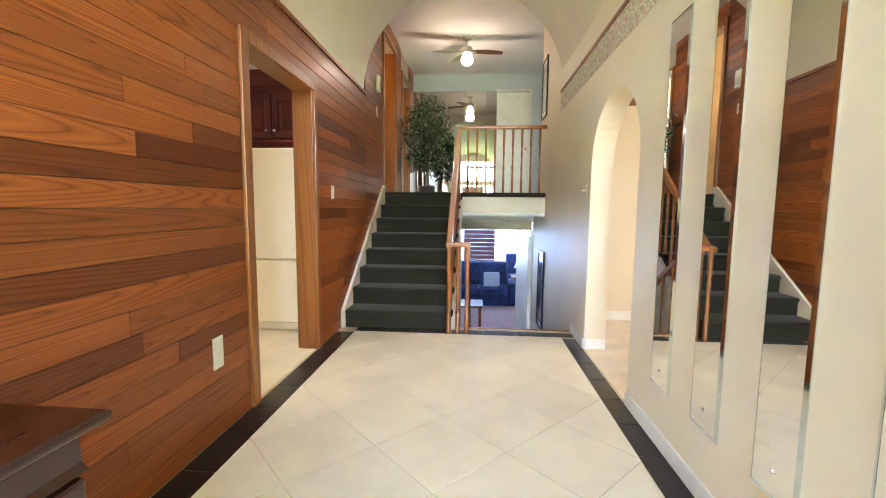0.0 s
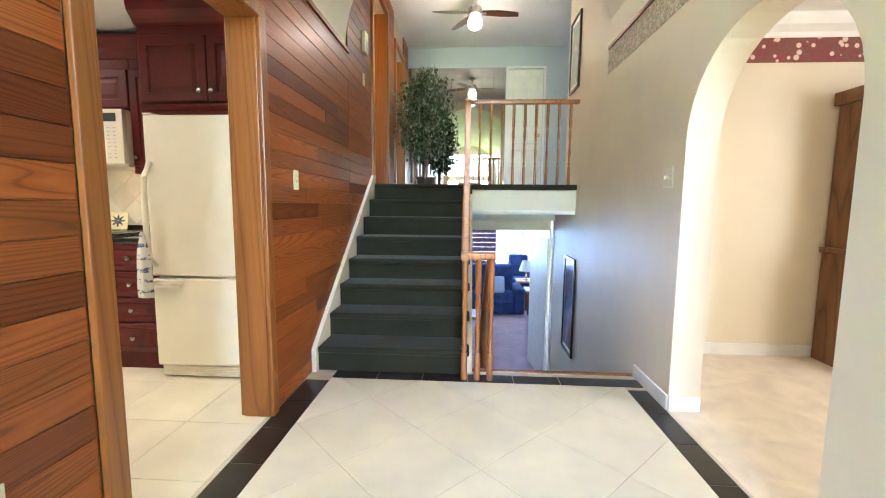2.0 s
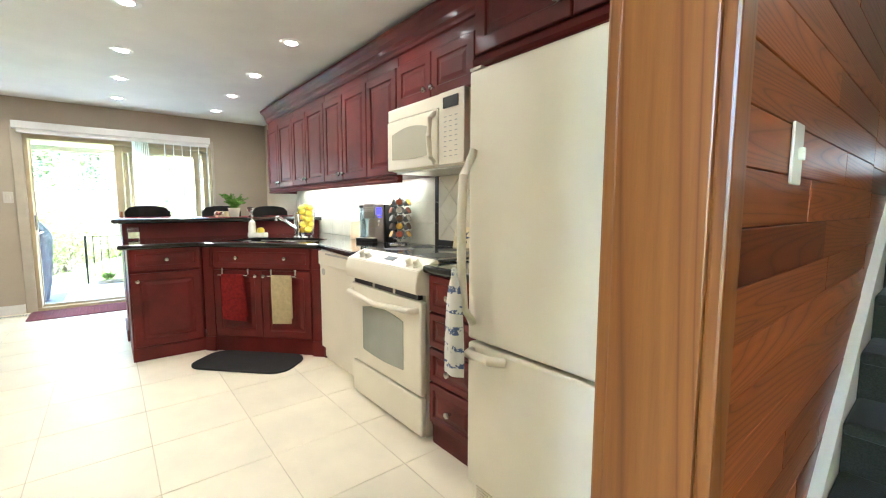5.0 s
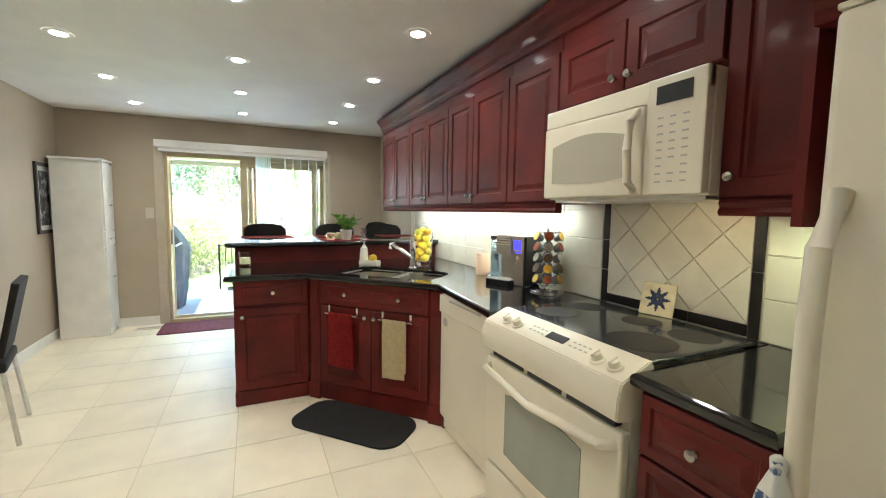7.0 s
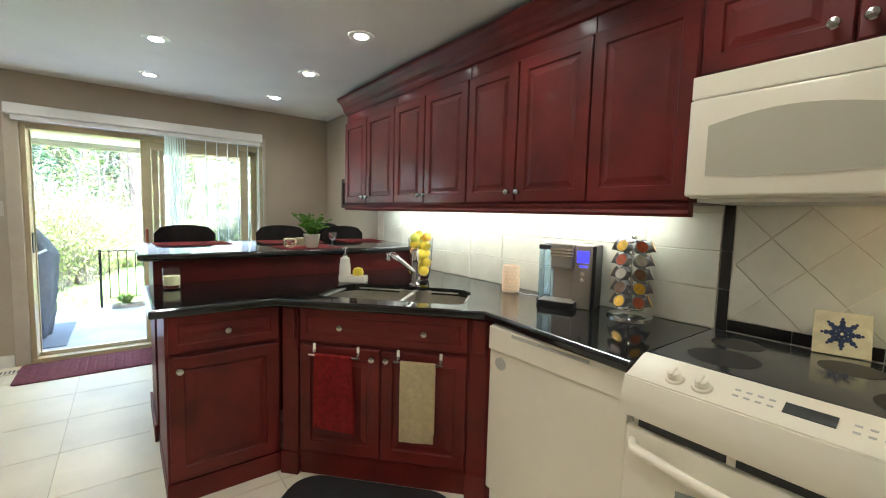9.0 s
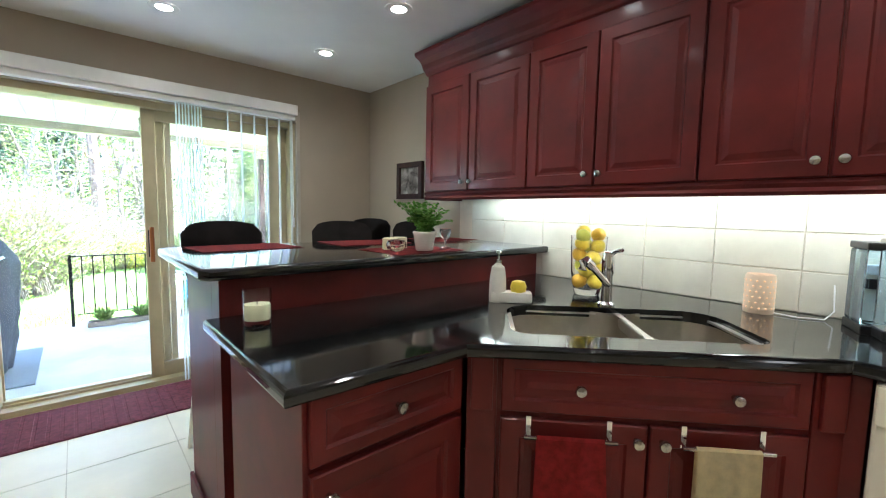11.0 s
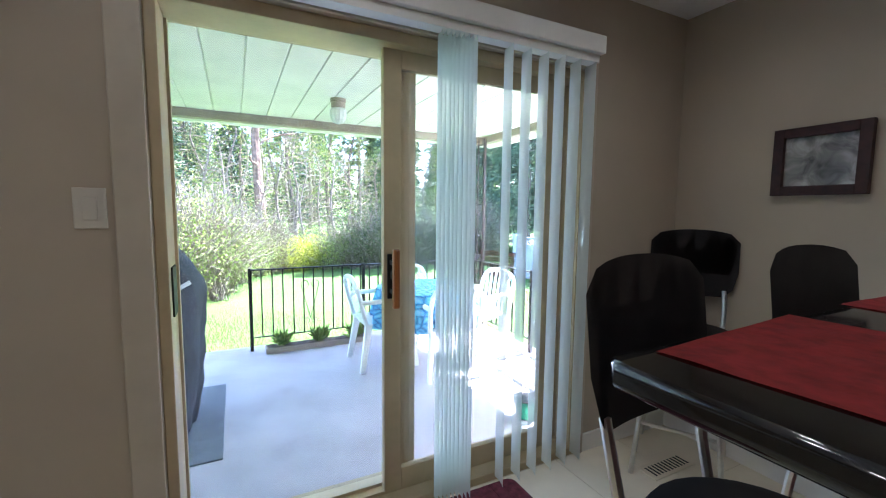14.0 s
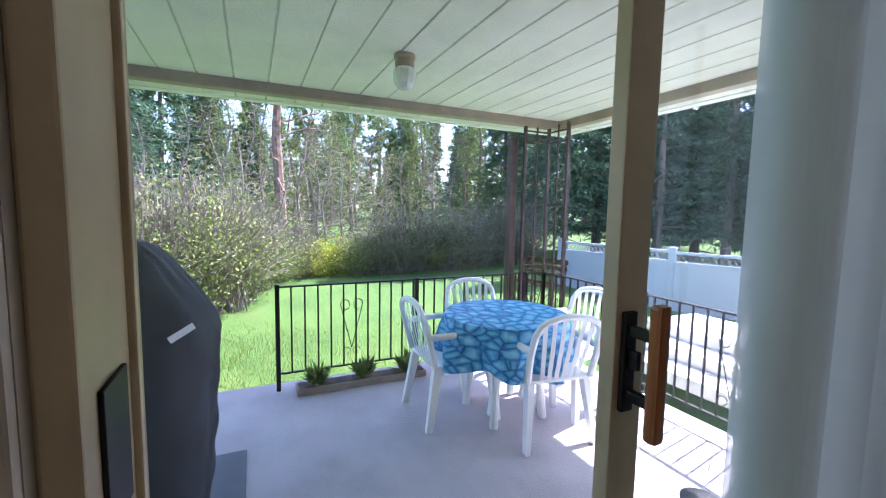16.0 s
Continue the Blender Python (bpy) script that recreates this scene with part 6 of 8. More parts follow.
# dark garden chair on the lawn
gc = thing("garden_bench", "dark wooden garden chairs on the lawn", "chair", pose(-13.6, 6.9, GZ, 0, 0, 20))
for k in range(4):
    part("slat", boxm(0.0, 0.9, 0.10 * k, 0.10 * k + 0.08, 0.38, 0.40), M_DARKWOOD, gc)
for k in range(3):
    part("back_slat", boxm(0.0, 0.9, 0.40 + 0.03 * k, 0.42 + 0.03 * k, 0.50 + 0.12 * k, 0.59 + 0.12 * k), M_DARKWOOD, gc)
for x0 in (0.02, 0.83):
    part("leg", boxm(x0, x0 + 0.05, 0, 0.05, 0, 0.55), M_DARKWOOD, gc)
    part("leg", boxm(x0, x0 + 0.05, 0.40, 0.45, 0, 0.84), M_DARKWOOD, gc)

# ---- hall things ----


def baluster_mesh(h):
    k = h / 0.9
    rows = [(0.016, 0), (0.016, 0.20 * k), (0.010, 0.215 * k), (0.016, 0.235 * k), (0.011, 0.26 * k), (0.015, 0.36 * k), (0.010, 0.44 * k), (0.015, 0.455 * k), (0.010, 0.47 * k), (0.015, 0.56 * k), (0.011, 0.64 * k), (0.017, 0.66 * k), (0.016, 0.68 * k), (0.016, h)]
    return data_of("baluster", lathe(bmesh.new(), rows, 10), M_OAK, True)


ba = thing("stair_balustrade", "varnished oak balustrade with turned balusters along the stairs and landing", "railing")
RZ = 2.24
part("landing_rail", boxm(-0.22, RX - 0.002, 5.975, 6.03, RZ - 0.045, RZ, bev=0.012, seg=3), M_OAK, ba, smooth=True)
BAL = baluster_mesh(RZ - 0.045 - UP)
for k in range(9):
    part("baluster", BAL, None, ba, m=pose(-0.09 + 0.118 * k, 6.002, UP))
part("newel", boxm(-0.245, -0.185, 5.965, 6.025, UP - 0.3, RZ + 0.01, bev=0.006), M_OAK, ba)
bm = prism(bmesh.new(), [(4.06, 0.79), (4.06, 0.84), (4.16, 0.85), (6.0, RZ + 0.005), (6.0, RZ - 0.06), (4.2, 0.80)], -0.243, -0.188, "x")
bmesh.ops.bevel(bm, geom=bm.edges[:], offset=0.01, segments=2, affect="EDGES")
part("stair_rail", bm, M_OAK, ba, smooth=True)
BALS = baluster_mesh(0.70)
for k in range(12):
    y0 = 4.28 + 0.143 * k
    z0 = RISE * (int((y0 - SY) / RUN) + 1)
    top = 0.82 + (RZ - 0.86) * (y0 - 4.2) / 1.8
    part("baluster", BALS, None, ba, m=pose(-0.215, y0, z0 - 0.02) @ Matrix.Diagonal((1, 1, max(0.3, (top - z0 + 0.02) / 0.70), 1)))
part("lower_rail", boxm(-0.243, -0.02, 4.085, 4.145, 0.80, 0.845, bev=0.013, seg=3), M_OAK, ba, smooth=True)
BALL = baluster_mesh(0.80)
for x0 in (-0.215, -0.13, -0.047):
    part("baluster", BALL, None, ba, m=pose(x0, 4.115, 0.0) @ Matrix.Diagonal((1.25, 1.25, 1, 1)))
bm = prism(bmesh.new(), [(4.14, 0.80), (4.14, 0.845), (6.4, -0.65), (6.4, -0.70)], -0.075, -0.025, "x")
part("descending_rail", bm, M_OAK, ba)
for k in range(10):
    y0 = 4.42 + 0.2 * k
    z1 = 0.80 - 1.495 * (y0 - 4.14) / 2.26
    part("baluster", BALL, None, ba, m=pose(-0.05, y0, max(LOW, z1 - 0.78)))

# mirror strips on the hall wall
for y0 in (2.286, 1.892, 1.503, 1.11, 0.72):
    mi = thing("wall_mirror", "tall narrow silver mirror hung on the cream hall wall", "mirror", pose(RX, y0, 0.285), group="hall mirrors")
    part("glass", boxm(-0.009, -0.002, 0.012, 0.186, 0.012, 1.743), M_MIRROR, mi)
    bm = bmesh.new()
    o = [bm.verts.new((-0.004, yy, zz)) for yy, zz in ((0, 0), (0.198, 0), (0.198, 1.755), (0, 1.755))]
    i = [bm.verts.new((-0.0095, yy, zz)) for yy, zz in ((0.013, 0.013), (0.185, 0.013), (0.185, 1.742), (0.013, 1.742))]
    w = [bm.verts.new((-0.0005, yy, zz)) for yy, zz in ((0, 0), (0.198, 0), (0.198, 1.755), (0, 1.755))]
    for k in range(4):
        bm.faces.new((o[k], o[(k + 1) % 4], i[(k + 1) % 4], i[k]))
        bm.faces.new((w[k], w[(k + 1) % 4], o[(k + 1) % 4], o[k]))
    part("bevel", bm, M_BEVEL, mi)
    part("screw", lathe(bmesh.new(), [(0.008, 0), (0.007, 0.004), (0.002, 0.005)], 10), M_CHROME, mi, m=pose(-0.009, 0.099, 0.09, 0, -90))

# plates on the walls
M_IVORY = paint("ivory_plastic", (0.74, 0.68, 0.52), 0.4, vary=0.03, bump=0.02)
ol = thing("wall_outlet", "ivory plastic outlet plate on the cedar wall", "outlet", pose(WX + 0.001, 2.22, 0.35))
part("plate", boxm(0, 0.006, 0, 0.08, 0, 0.16, bev=0.003), M_IVORY, ol)
for z0 in (0.03, 0.09):
    part("socket", boxm(0.006, 0.009, 0.022, 0.058, z0, z0 + 0.04, bev=0.002), M_IVORY, ol)
for nm, lab, m in (("light_switch", "ivory plastic light switch on the cedar wall", pose(WX + 0.001, 3.93, 1.226)), ("light_switch", "small ivory switch plate high on the cedar wall", pose(WX + 0.001, 5.62, 2.30))):
    sw = thing(nm, lab, "switch", m)
    part("plate", boxm(0, 0.006, 0, 0.072, 0, 0.118, bev=0.003), M_IVORY, sw)
    part("toggle", boxm(0.006, 0.016, 0.03, 0.042, 0.047, 0.071, bev=0.002), M_IVORY, sw)
ic = thing("door_chime", "small ivory door chime box on the cedar wall", "chime", pose(WX + 0.001, 5.60, 2.60))
part("case", boxm(0, 0.04, 0, 0.12, 0, 0.20, bev=0.008), M_IVORY, ic)
part("grille", boxm(0.04, 0.043, 0.02, 0.10, 0.03, 0.12), M_PRINT, ic)
dm = thing("dimmer_switch", "double ivory dimmer switch beside the arch", "switch", pose(RX - 0.001, 3.90, 1.25))
part("plate", boxm(-0.006, 0, 0, 0.115, 0, 0.118, bev=0.003), M_IVORY, dm)
for y0 in (0.034, 0.082):
    part("knob", lathe(bmesh.new(), [(0.012, 0), (0.010, 0.012), (0.003, 0.013)], 12), M_IVORY, dm, m=pose(-0.006, y0, 0.06, 0, -90))

# carved chest by the door
ct = thing("carved_chest", "dark mahogany carved chest with a moulded top", "chest", pose(-1.243, -0.15, 0))
D, LN, H = 0.535, 1.25, 0.75
part("top", slab("top", [(0.0, 0.0), (D, 0.0), (D, LN), (0.0, LN)], H - 0.028, H), M_DARKWOOD, ct, smooth=True)
part("panel_inlay", boxm(0.06, D - 0.07, 0.08, LN - 0.10, H - 0.002, H + 0.0015), M_DARKWOOD, ct)
part("cove", prism(bmesh.new(), [(0.0, 0.62), (D - 0.05, 0.62), (D - 0.03, 0.635), (D - 0.045, 0.65), (D - 0.045, 0.70), (D - 0.015, 0.722), (0.0, 0.722)], 0.03, LN - 0.03, "y"), M_DARKWOOD, ct)
bd = part("body", boxm(0.0, D - 0.06, 0.04, LN - 0.04, 0.10, 0.62, bev=0.006), M_DARKWOOD, ct)
for y0 in (0.03, LN - 0.15):
    part("pilaster", boxm(D - 0.10, D - 0.035, y0, y0 + 0.12, 0.0, 0.62, bev=0.012, seg=3), M_DARKWOOD, ct, smooth=True)
    part("scroll_carving", lathe(bmesh.new(), [(0.06, 0), (0.06, 0.012), (0.048, 0.016), (0.04, 0.008), (0.028, 0.008), (0.02, 0.018), (0.005, 0.02)], 24), M_DARKWOOD, ct, "turned scroll carving", pose(D - 0.036, y0 + 0.06, 0.52, 0, 90), smooth=True)
for k in range(2):
    part("door", boxm(D - 0.064, D - 0.048, 0.18 + 0.45 * k, 0.60 + 0.45 * k, 0.13, 0.60, bev=0.008), M_DARKWOOD, ct)
part("end_panel", boxm(0.05, D - 0.12, LN - 0.042, LN - 0.032, 0.16, 0.56, bev=0.008), M_DARKWOOD, ct)

# ceiling fan with two lit globes
fn = thing("ceiling_fan", "ceiling fan with dark blades and a lit glass globe", "fan", pose(-0.15, 7.0, 3.75))
part("canopy", lathe(bmesh.new(), [(0.065, 0), (0.06, -0.03), (0.03, -0.05), (0.012, -0.055)], 20), M_STEEL, fn, smooth=True)
part("rod", lathe(bmesh.new(), [(0.012, -0.05), (0.012, -0.13)], 12), M_STEEL, fn)
part("motor", lathe(bmesh.new(), [(0.02, -0.12), (0.07, -0.14), (0.095, -0.19), (0.09, -0.235), (0.06, -0.255)], 24), M_STEEL, fn, smooth=True)
part("globe", lathe(bmesh.new(), [(0.055, -0.25), (0.085, -0.29), (0.092, -0.33), (0.08, -0.375), (0.045, -0.40), (0.005, -0.405)], 24), M_GLOBE, fn, "lit opal glass globe", smooth=True)
M_BLADE = wood("dark_walnut_blade", (0.05, 0.018, 0.008), (0.09, 0.032, 0.014), (0.13, 0.05, 0.02), "x", 0.3, 0.3, 0, 12, "object")
for a in (-4, 116, 184):
    bm = bmesh.new()
    up, dn = [], []
    for k in range(11):
        u = 0.09 + 0.45 * k / 10
        wd = 0.03 + 0.055 * math.sin(math.pi * min(1, 0.15 + 0.85 * k / 10) * 0.9)
        sw = 0.05 * (k / 10) ** 2
        up.append((u, wd + sw, -0.215 - 0.02 * (k / 10)))
        dn.append((u, -wd * 0.6 + sw, -0.195 - 0.02 * (k / 10)))
    vu, vd = [bm.verts.new(p) for p in up], [bm.verts.new(p) for p in dn]
    for k in range(10):
        bm.faces.new((vu[k], vu[k + 1], vd[k + 1], vd[k]))
    bmesh.ops.solidify(bm, geom=bm.faces[:], thickness=0.008)
    bl = part("blade", bm, M_BLADE, fn, m=pose(0, 0, 0, 0, 0, a))
    part("bracket", boxm(0.06, 0.14, -0.018, 0.018, -0.222, -0.208, bev=0.004), M_STEEL, bl)

# ficus in its pot
fc = thing("ficus_tree", "tall leafy ficus plant in a dark brown pot on the landing", "plant", pose(-0.80, 7.35, UP) @ Matrix.Diagonal((0.88, 0.88, 1.05, 1)))
M_FICUS = foliage("ficus_leaves", (0.02, 0.042, 0.030), (0.05, 0.085, 0.062), (0.20, 0.25, 0.20), 0.15)
M_POT = paint("dark_brown_glaze", (0.05, 0.035, 0.028), 0.3, vary=0.1, bump=0.05)
part("pot", lathe(bmesh.new(), [(0.13, 0), (0.15, 0.06), (0.155, 0.12), (0.168, 0.128), (0.168, 0.15), (0.15, 0.152), (0.145, 0.13), (0.02, 0.13)], 24), M_POT, fc, smooth=True)
bm = bmesh.new()
rr = random.Random(5)
ends = []
for k in range(3):
    tube(bm, [(0.02 * math.cos(2 * k), 0.02 * math.sin(2 * k), 0.12), (0.03 * math.cos(2 * k + 1), 0.03 * math.sin(2 * k + 1), 0.7), (0.02 * math.cos(2 * k + 2), 0.02 * math.sin(2 * k + 2), 1.1)], 0.014, 7)
for k in range(46):
    f = k / 46
    z0 = 0.30 + 0.90 * f
    az = 2.4 * k
    L = 0.42 * math.sin(math.pi * (0.18 + 0.75 * f)) * rr.uniform(0.75, 1.2)
    p = [(0, 0, z0), (0.5 * L * math.cos(az), 0.5 * L * math.sin(az), z0 + 0.16), (L * math.cos(az), L * math.sin(az), z0 + 0.20 + 0.1 * f)]
    tube(bm, p, 0.004, 4)
    ends += [Vector(p[1]), Vector(p[1]).lerp(Vector(p[2]), 0.5), Vector(p[2])]
part("stems", bm, M_BARK, fc)
r = np.random.RandomState(6)
e = np.array([v[:] for v in ends])
n = 4200
pos = e[r.randint(0, len(e), n)] + r.normal(0, 0.065, (n, 3))
al = r.normal(0, 0.6, (n, 3))
al[:, 2] -= 0.6
part("leaves", triangles("leaves", leaf_quads(pos, al, r.uniform(0.045, 0.085, n), r.uniform(0.012, 0.02, n), r), 4, M_FICUS), None, fc)

# mirrored panels, white door, pictures on the landing
mp = thing("mirror_wall", "wall of tall narrow mirrors at the end of the landing", "mirror")
x0 = -1.245
while x0 < 0.36:
    part("panel", boxm(x0 + 0.0015, min(x0 + 0.2035, 0.395), 8.712, 8.719, UP + 0.003, 3.42, bev=0.0015, seg=1), M_DIMMIRROR, mp)
    x0 += 0.205


def panel_door(name, label, m, w, h, knob_x):
    ob = thing(name, label, "door", m, kind="structure")
    part("leaf", boxm(0, w, 0, 0.035, 0, h, bev=0.003), M_TRIM, ob)
    for x1 in (0.08, w / 2 + 0.02):
        for z0, z1 in ((0.12, 0.72), (0.82, 1.42), (1.52, h - 0.1)):
            pw = w / 2 - 0.10
            part("panel", raised(bmesh.new(), pw, z1 - z0, 0.006, 0.012, 0.004), M_TRIM, ob, m=pose(x1, 0, z0))
    part("knob", lathe(bmesh.new(), [(0.024, 0), (0.01, 0.01), (0.012, 0.03), (0.026, 0.045), (0.02, 0.06), (0.004, 0.062)], 14), M_BRASS, ob, "brass knob", pose(knob_x, 0, 0.95, 90), smooth=True)
    return ob


panel_door("door_landing", "closed white panelled door on the landing", pose(0.435, 8.74, UP + 0.005), 0.585, 2.03, 0.53)
setting("trim_landing_door", box(box(boxm(0.40, 0.435, 8.685, 8.70, UP, 3.43, bev=0.003), 1.02, 1.055, 8.685, 8.70, UP, 3.43, 0.003), 0.435, 1.02, 8.685, 8.70, 3.395, 3.43, 0.003), M_TRIM, "white casing of the landing door", "trim")


def framed(name, label, m, w, h, fw, frame_mat, art_mat, mat_w=0.03, proud=0.022):
    """Picture: x 0..w, z 0..h, facing -y."""
    ob = thing(name, label, "picture", m)
    bm = bmesh.new()
    box(bm, 0, fw, -proud, 0, 0, h, 0.003), box(bm, w - fw, w, -proud, 0, 0, h, 0.003)
    box(bm, fw, w - fw, -proud, 0, 0, fw, 0.003), box(bm, fw, w - fw, -proud, 0, h - fw, h, 0.003)
    part("frame", bm, frame_mat, ob)
    if mat_w:
        part("mount", boxm(fw, w - fw, -0.008, -0.001, fw, h - fw), M_TRIM, ob)
    part("print", boxm(fw + mat_w, w - fw - mat_w, -0.011, -0.0005, fw + mat_w, h - fw - mat_w), art_mat, ob)
    return ob


def art(name, cols, scale, stretch=(1, 1, 1)):
    m, nt, b = nodes_of(name)
    vec = mapped(nt, stretch, kind="object")
    f = noise_of(nt, vec, scale, 3, 0.8)
    k = len(cols)
    nt.links.new(ramp_of(nt, f, [(0.3 + 0.4 * i / (k - 1), c) for i, c in enumerate(cols)]), b.inputs["Base Color"])
    b.inputs["Roughness"].default_value = 0.12
    return m


M_BLACKF = paint("black_picture_frame", (0.012, 0.010, 0.010), 0.3, vary=0.1, bump=0.03)
M_GOLDF = paint("pale_wood_frame", (0.42, 0.36, 0.26), 0.35, vary=0.1, bump=0.03)
framed("picture", "pale framed botanical print on the landing wall", pose(RX - 0.001, 6.43, 2.38, 0, 0, -90), 0.40, 0.77, 0.025, M_BLACKF, art("pale_botanical_print", [(0.62, 0.66, 0.62), (0.45, 0.52, 0.48), (0.70, 0.70, 0.64)], 6), 0.05)
framed("picture", "tall black-framed print on the stairwell wall", pose(RX - 0.001, 6.33, -0.50, 0, 0, -90), 0.46, 1.08, 0.035, M_BLACKF, art("dusky_landscape_print", [(0.05, 0.05, 0.08), (0.16, 0.17, 0.26), (0.35, 0.20, 0.24), (0.30, 0.33, 0.45)], 3, (1, 1, 0.6)), 0.04)

# ---- dining room ----
M_HUTCH = wood("brown_hutch_oak", (0.10, 0.04, 0.015), (0.17, 0.072, 0.026), (0.22, 0.10, 0.035), "z", 0.35, 0.3, 0, 14)
hu = thing("china_hutch", "brown oak china hutch with a glazed upper part", "hutch", pose(2.45, 4.30, -0.004))
part("base", boxm(0, 1.1, 0, 0.44, 0, 0.82, bev=0.006), M_HUTCH, hu)
part("ledge", boxm(-0.02, 1.12, -0.02, 0.44, 0.82, 0.86, bev=0.006), M_HUTCH, hu)
part("upper_side", boxm(0.02, 0.05, 0.08, 0.44, 0.86, 1.88), M_HUTCH, hu)
part("upper_side", boxm(1.05, 1.08, 0.08, 0.44, 0.86, 1.88), M_HUTCH, hu)
part("back", boxm(0.05, 1.05, 0.42, 0.44, 0.86, 1.88), M_HUTCH, hu)
part("cornice", prism(bmesh.new(), [(0.44, 1.88), (0.08, 1.88), (0.02, 1.93), (0.02, 1.97), (0.44, 1.97)], -0.02, 1.12, "x"), M_HUTCH, hu)
for z0 in (1.18, 1.52):
    part("shelf", boxm(0.05, 1.05, 0.10, 0.42, z0, z0 + 0.012), M_HUTCH, hu)
for x0 in (0.05, 0.53, 1.0):
    part("stile", boxm(x0, x0 + 0.05, 0.075, 0.095, 0.86, 1.88), M_HUTCH, hu)
for k, x0 in enumerate((0.03, 0.56)):
    part("door", raised(bmesh.new(), 0.50, 0.66, 0.02, 0.06), M_HUTCH, hu, m=pose(x0 + 0.01, 0, 0.08))
for x0, z0 in ((0.25, 1.532), (0.75, 1.532), (0.3, 1.192)):
    pb = thing("china_plate", "white china plate standing in the hutch", "plate", pose(2.45 + x0, 4.30 + 0.36, z0 - 0.004 + 0.113, 78), bm=lathe(bmesh.new(), [(0.04, 0), (0.07, 0.004), (0.115, 0.014), (0.112, 0.018), (0.06, 0.008)], 28), material=M_PLASTIC, smooth=True)

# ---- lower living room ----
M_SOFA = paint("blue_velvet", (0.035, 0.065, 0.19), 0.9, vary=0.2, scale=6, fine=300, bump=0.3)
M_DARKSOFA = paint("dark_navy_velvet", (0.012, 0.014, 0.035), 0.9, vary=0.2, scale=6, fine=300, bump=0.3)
M_PILLOW = paint("pale_blue_cotton", (0.48, 0.56, 0.68), 0.9, vary=0.05, scale=20, bump=0.2)
M_ASH = wood("pale_ash_table", (0.36, 0.20, 0.10), (0.48, 0.30, 0.17), (0.55, 0.36, 0.22), "x", 0.35, 0.3, 0, 10)


def sofa(label, m, w, seats, material):
    ob = thing("sofa" if seats > 1 else "armchair", label, "sofa" if seats > 1 else "armchair", m)
    part("base", boxm(0, w, 0.05, 0.85, 0.02, 0.30, bev=0.03), material, ob)
    for x0 in (0, w - 0.22):
        part("arm", boxm(x0, x0 + 0.22, 0, 0.85, 0.02, 0.60, bev=0.08, seg=4), material, ob, smooth=True)
    sw = (w - 0.44) / seats
    for k in range(seats):
        part("seat_cushion", boxm(0.22 + k * sw, 0.22 + (k + 1) * sw - 0.01, -0.02, 0.62, 0.28, 0.47, bev=0.05, seg=3), material, ob, smooth=True)
        part("back_cushion", boxm(0.20 + k * sw, 0.24 + (k + 1) * sw - 0.01, 0.55, 0.88, 0.40, 1.06, bev=0.09, seg=4), material, ob, smooth=True)
    return ob


sofa("blue velvet two-seat sofa in the lower living room", pose(-0.82, 10.55, LOW), 1.9, 2, M_SOFA)
sofa("blue velvet armchair near the lower window", pose(0.75, 12.4, LOW + 0.02), 0.95, 1, M_SOFA)
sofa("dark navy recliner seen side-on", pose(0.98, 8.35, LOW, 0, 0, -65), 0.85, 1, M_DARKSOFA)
thing("cushion", "pale blue square cushion on the blue sofa", "cushion", pose(0.45, 10.72, LOW + 0.47, -18, 0, 4), bm=boxm(-0.2, 0.2, -0.06, 0.06, 0.0, 0.38, bev=0.05, seg=4), material=M_PILLOW, smooth=True)


def low_table(name, label, x, y, w, d, h, material):
    ob = thing(name, label, "table", pose(x, y, LOW))
    part("tabletop", boxm(0, w, 0, d, h - 0.05, h, bev=0.012), material, ob)
    for x0 in (0.03, w - 0.09):
        for y0 in (0.03, d - 0.09):
            part("leg", boxm(x0, x0 + 0.06, y0, y0 + 0.06, 0, h - 0.05), M_OAK, ob)
    return ob


low_table("coffee_table", "pale-topped wooden coffee table", -0.75, 8.7, 0.95, 0.6, 0.46, M_ASH)
low_table("end_table", "wooden end table beside the sofa", 1.12, 10.6, 0.6, 0.55, 0.55, M_ASH)
low_table("end_table", "small wooden end table behind the sofa", 1.05, 11.8, 0.6, 0.5, 0.55, M_ASH)
M_SHADE = paint("cream_lamp_shade", (0.78, 0.74, 0.64), 0.8, vary=0.03, bump=0.1)
for x, y in ((1.40, 10.85), (1.30, 12.0)):
    tl = thing("table_lamp", "table lamp with a cream pleated shade", "lamp", pose(x, y, LOW + 0.55), group="table lamps")
    part("base", lathe(bmesh.new(), [(0.07, 0), (0.06, 0.02), (0.015, 0.04), (0.03, 0.10), (0.012, 0.16), (0.01, 0.28)], 16), M_BRASS, tl, smooth=True)
    part("shade", lathe(bmesh.new(), [(0.19, 0.24), (0.10, 0.50)], 24, caps=False), M_SHADE, tl, smooth=True)
M_CURT = paint("dark_red_blind", (0.09, 0.022, 0.028), 0.8, vary=0.2, scale=20, bump=0.3)
bl = thing("roller_blind", "dark red pleated blind with a pale head", "blind", pose(-0.35, 13.76, -0.9))
part("head", boxm(0, 1.0, -0.04, 0.0, 1.62, 1.80), M_SHADE, bl)
for k in range(12):
    part("pleat", boxm(0, 1.0, -0.03, 0.0, 0.135 * k, 0.135 * k + 0.128, bev=0.006), M_CURT, bl)
M_OUT = glow("bright_sky_beyond_window", (0.62, 0.80, 1.0), 0.09)
tagged(new("backdrop", data_of("backdrop", boxm(-5.5, 6.0, 15.0, 15.05, -2.5, 3.0), M_OUT)), "pale bright sky beyond the lower window", "sky", kind="structure")
wf = thing("window_lower", "white-framed lower living room window", "window", pose(-2.4, 13.83, -0.75), kind="structure")
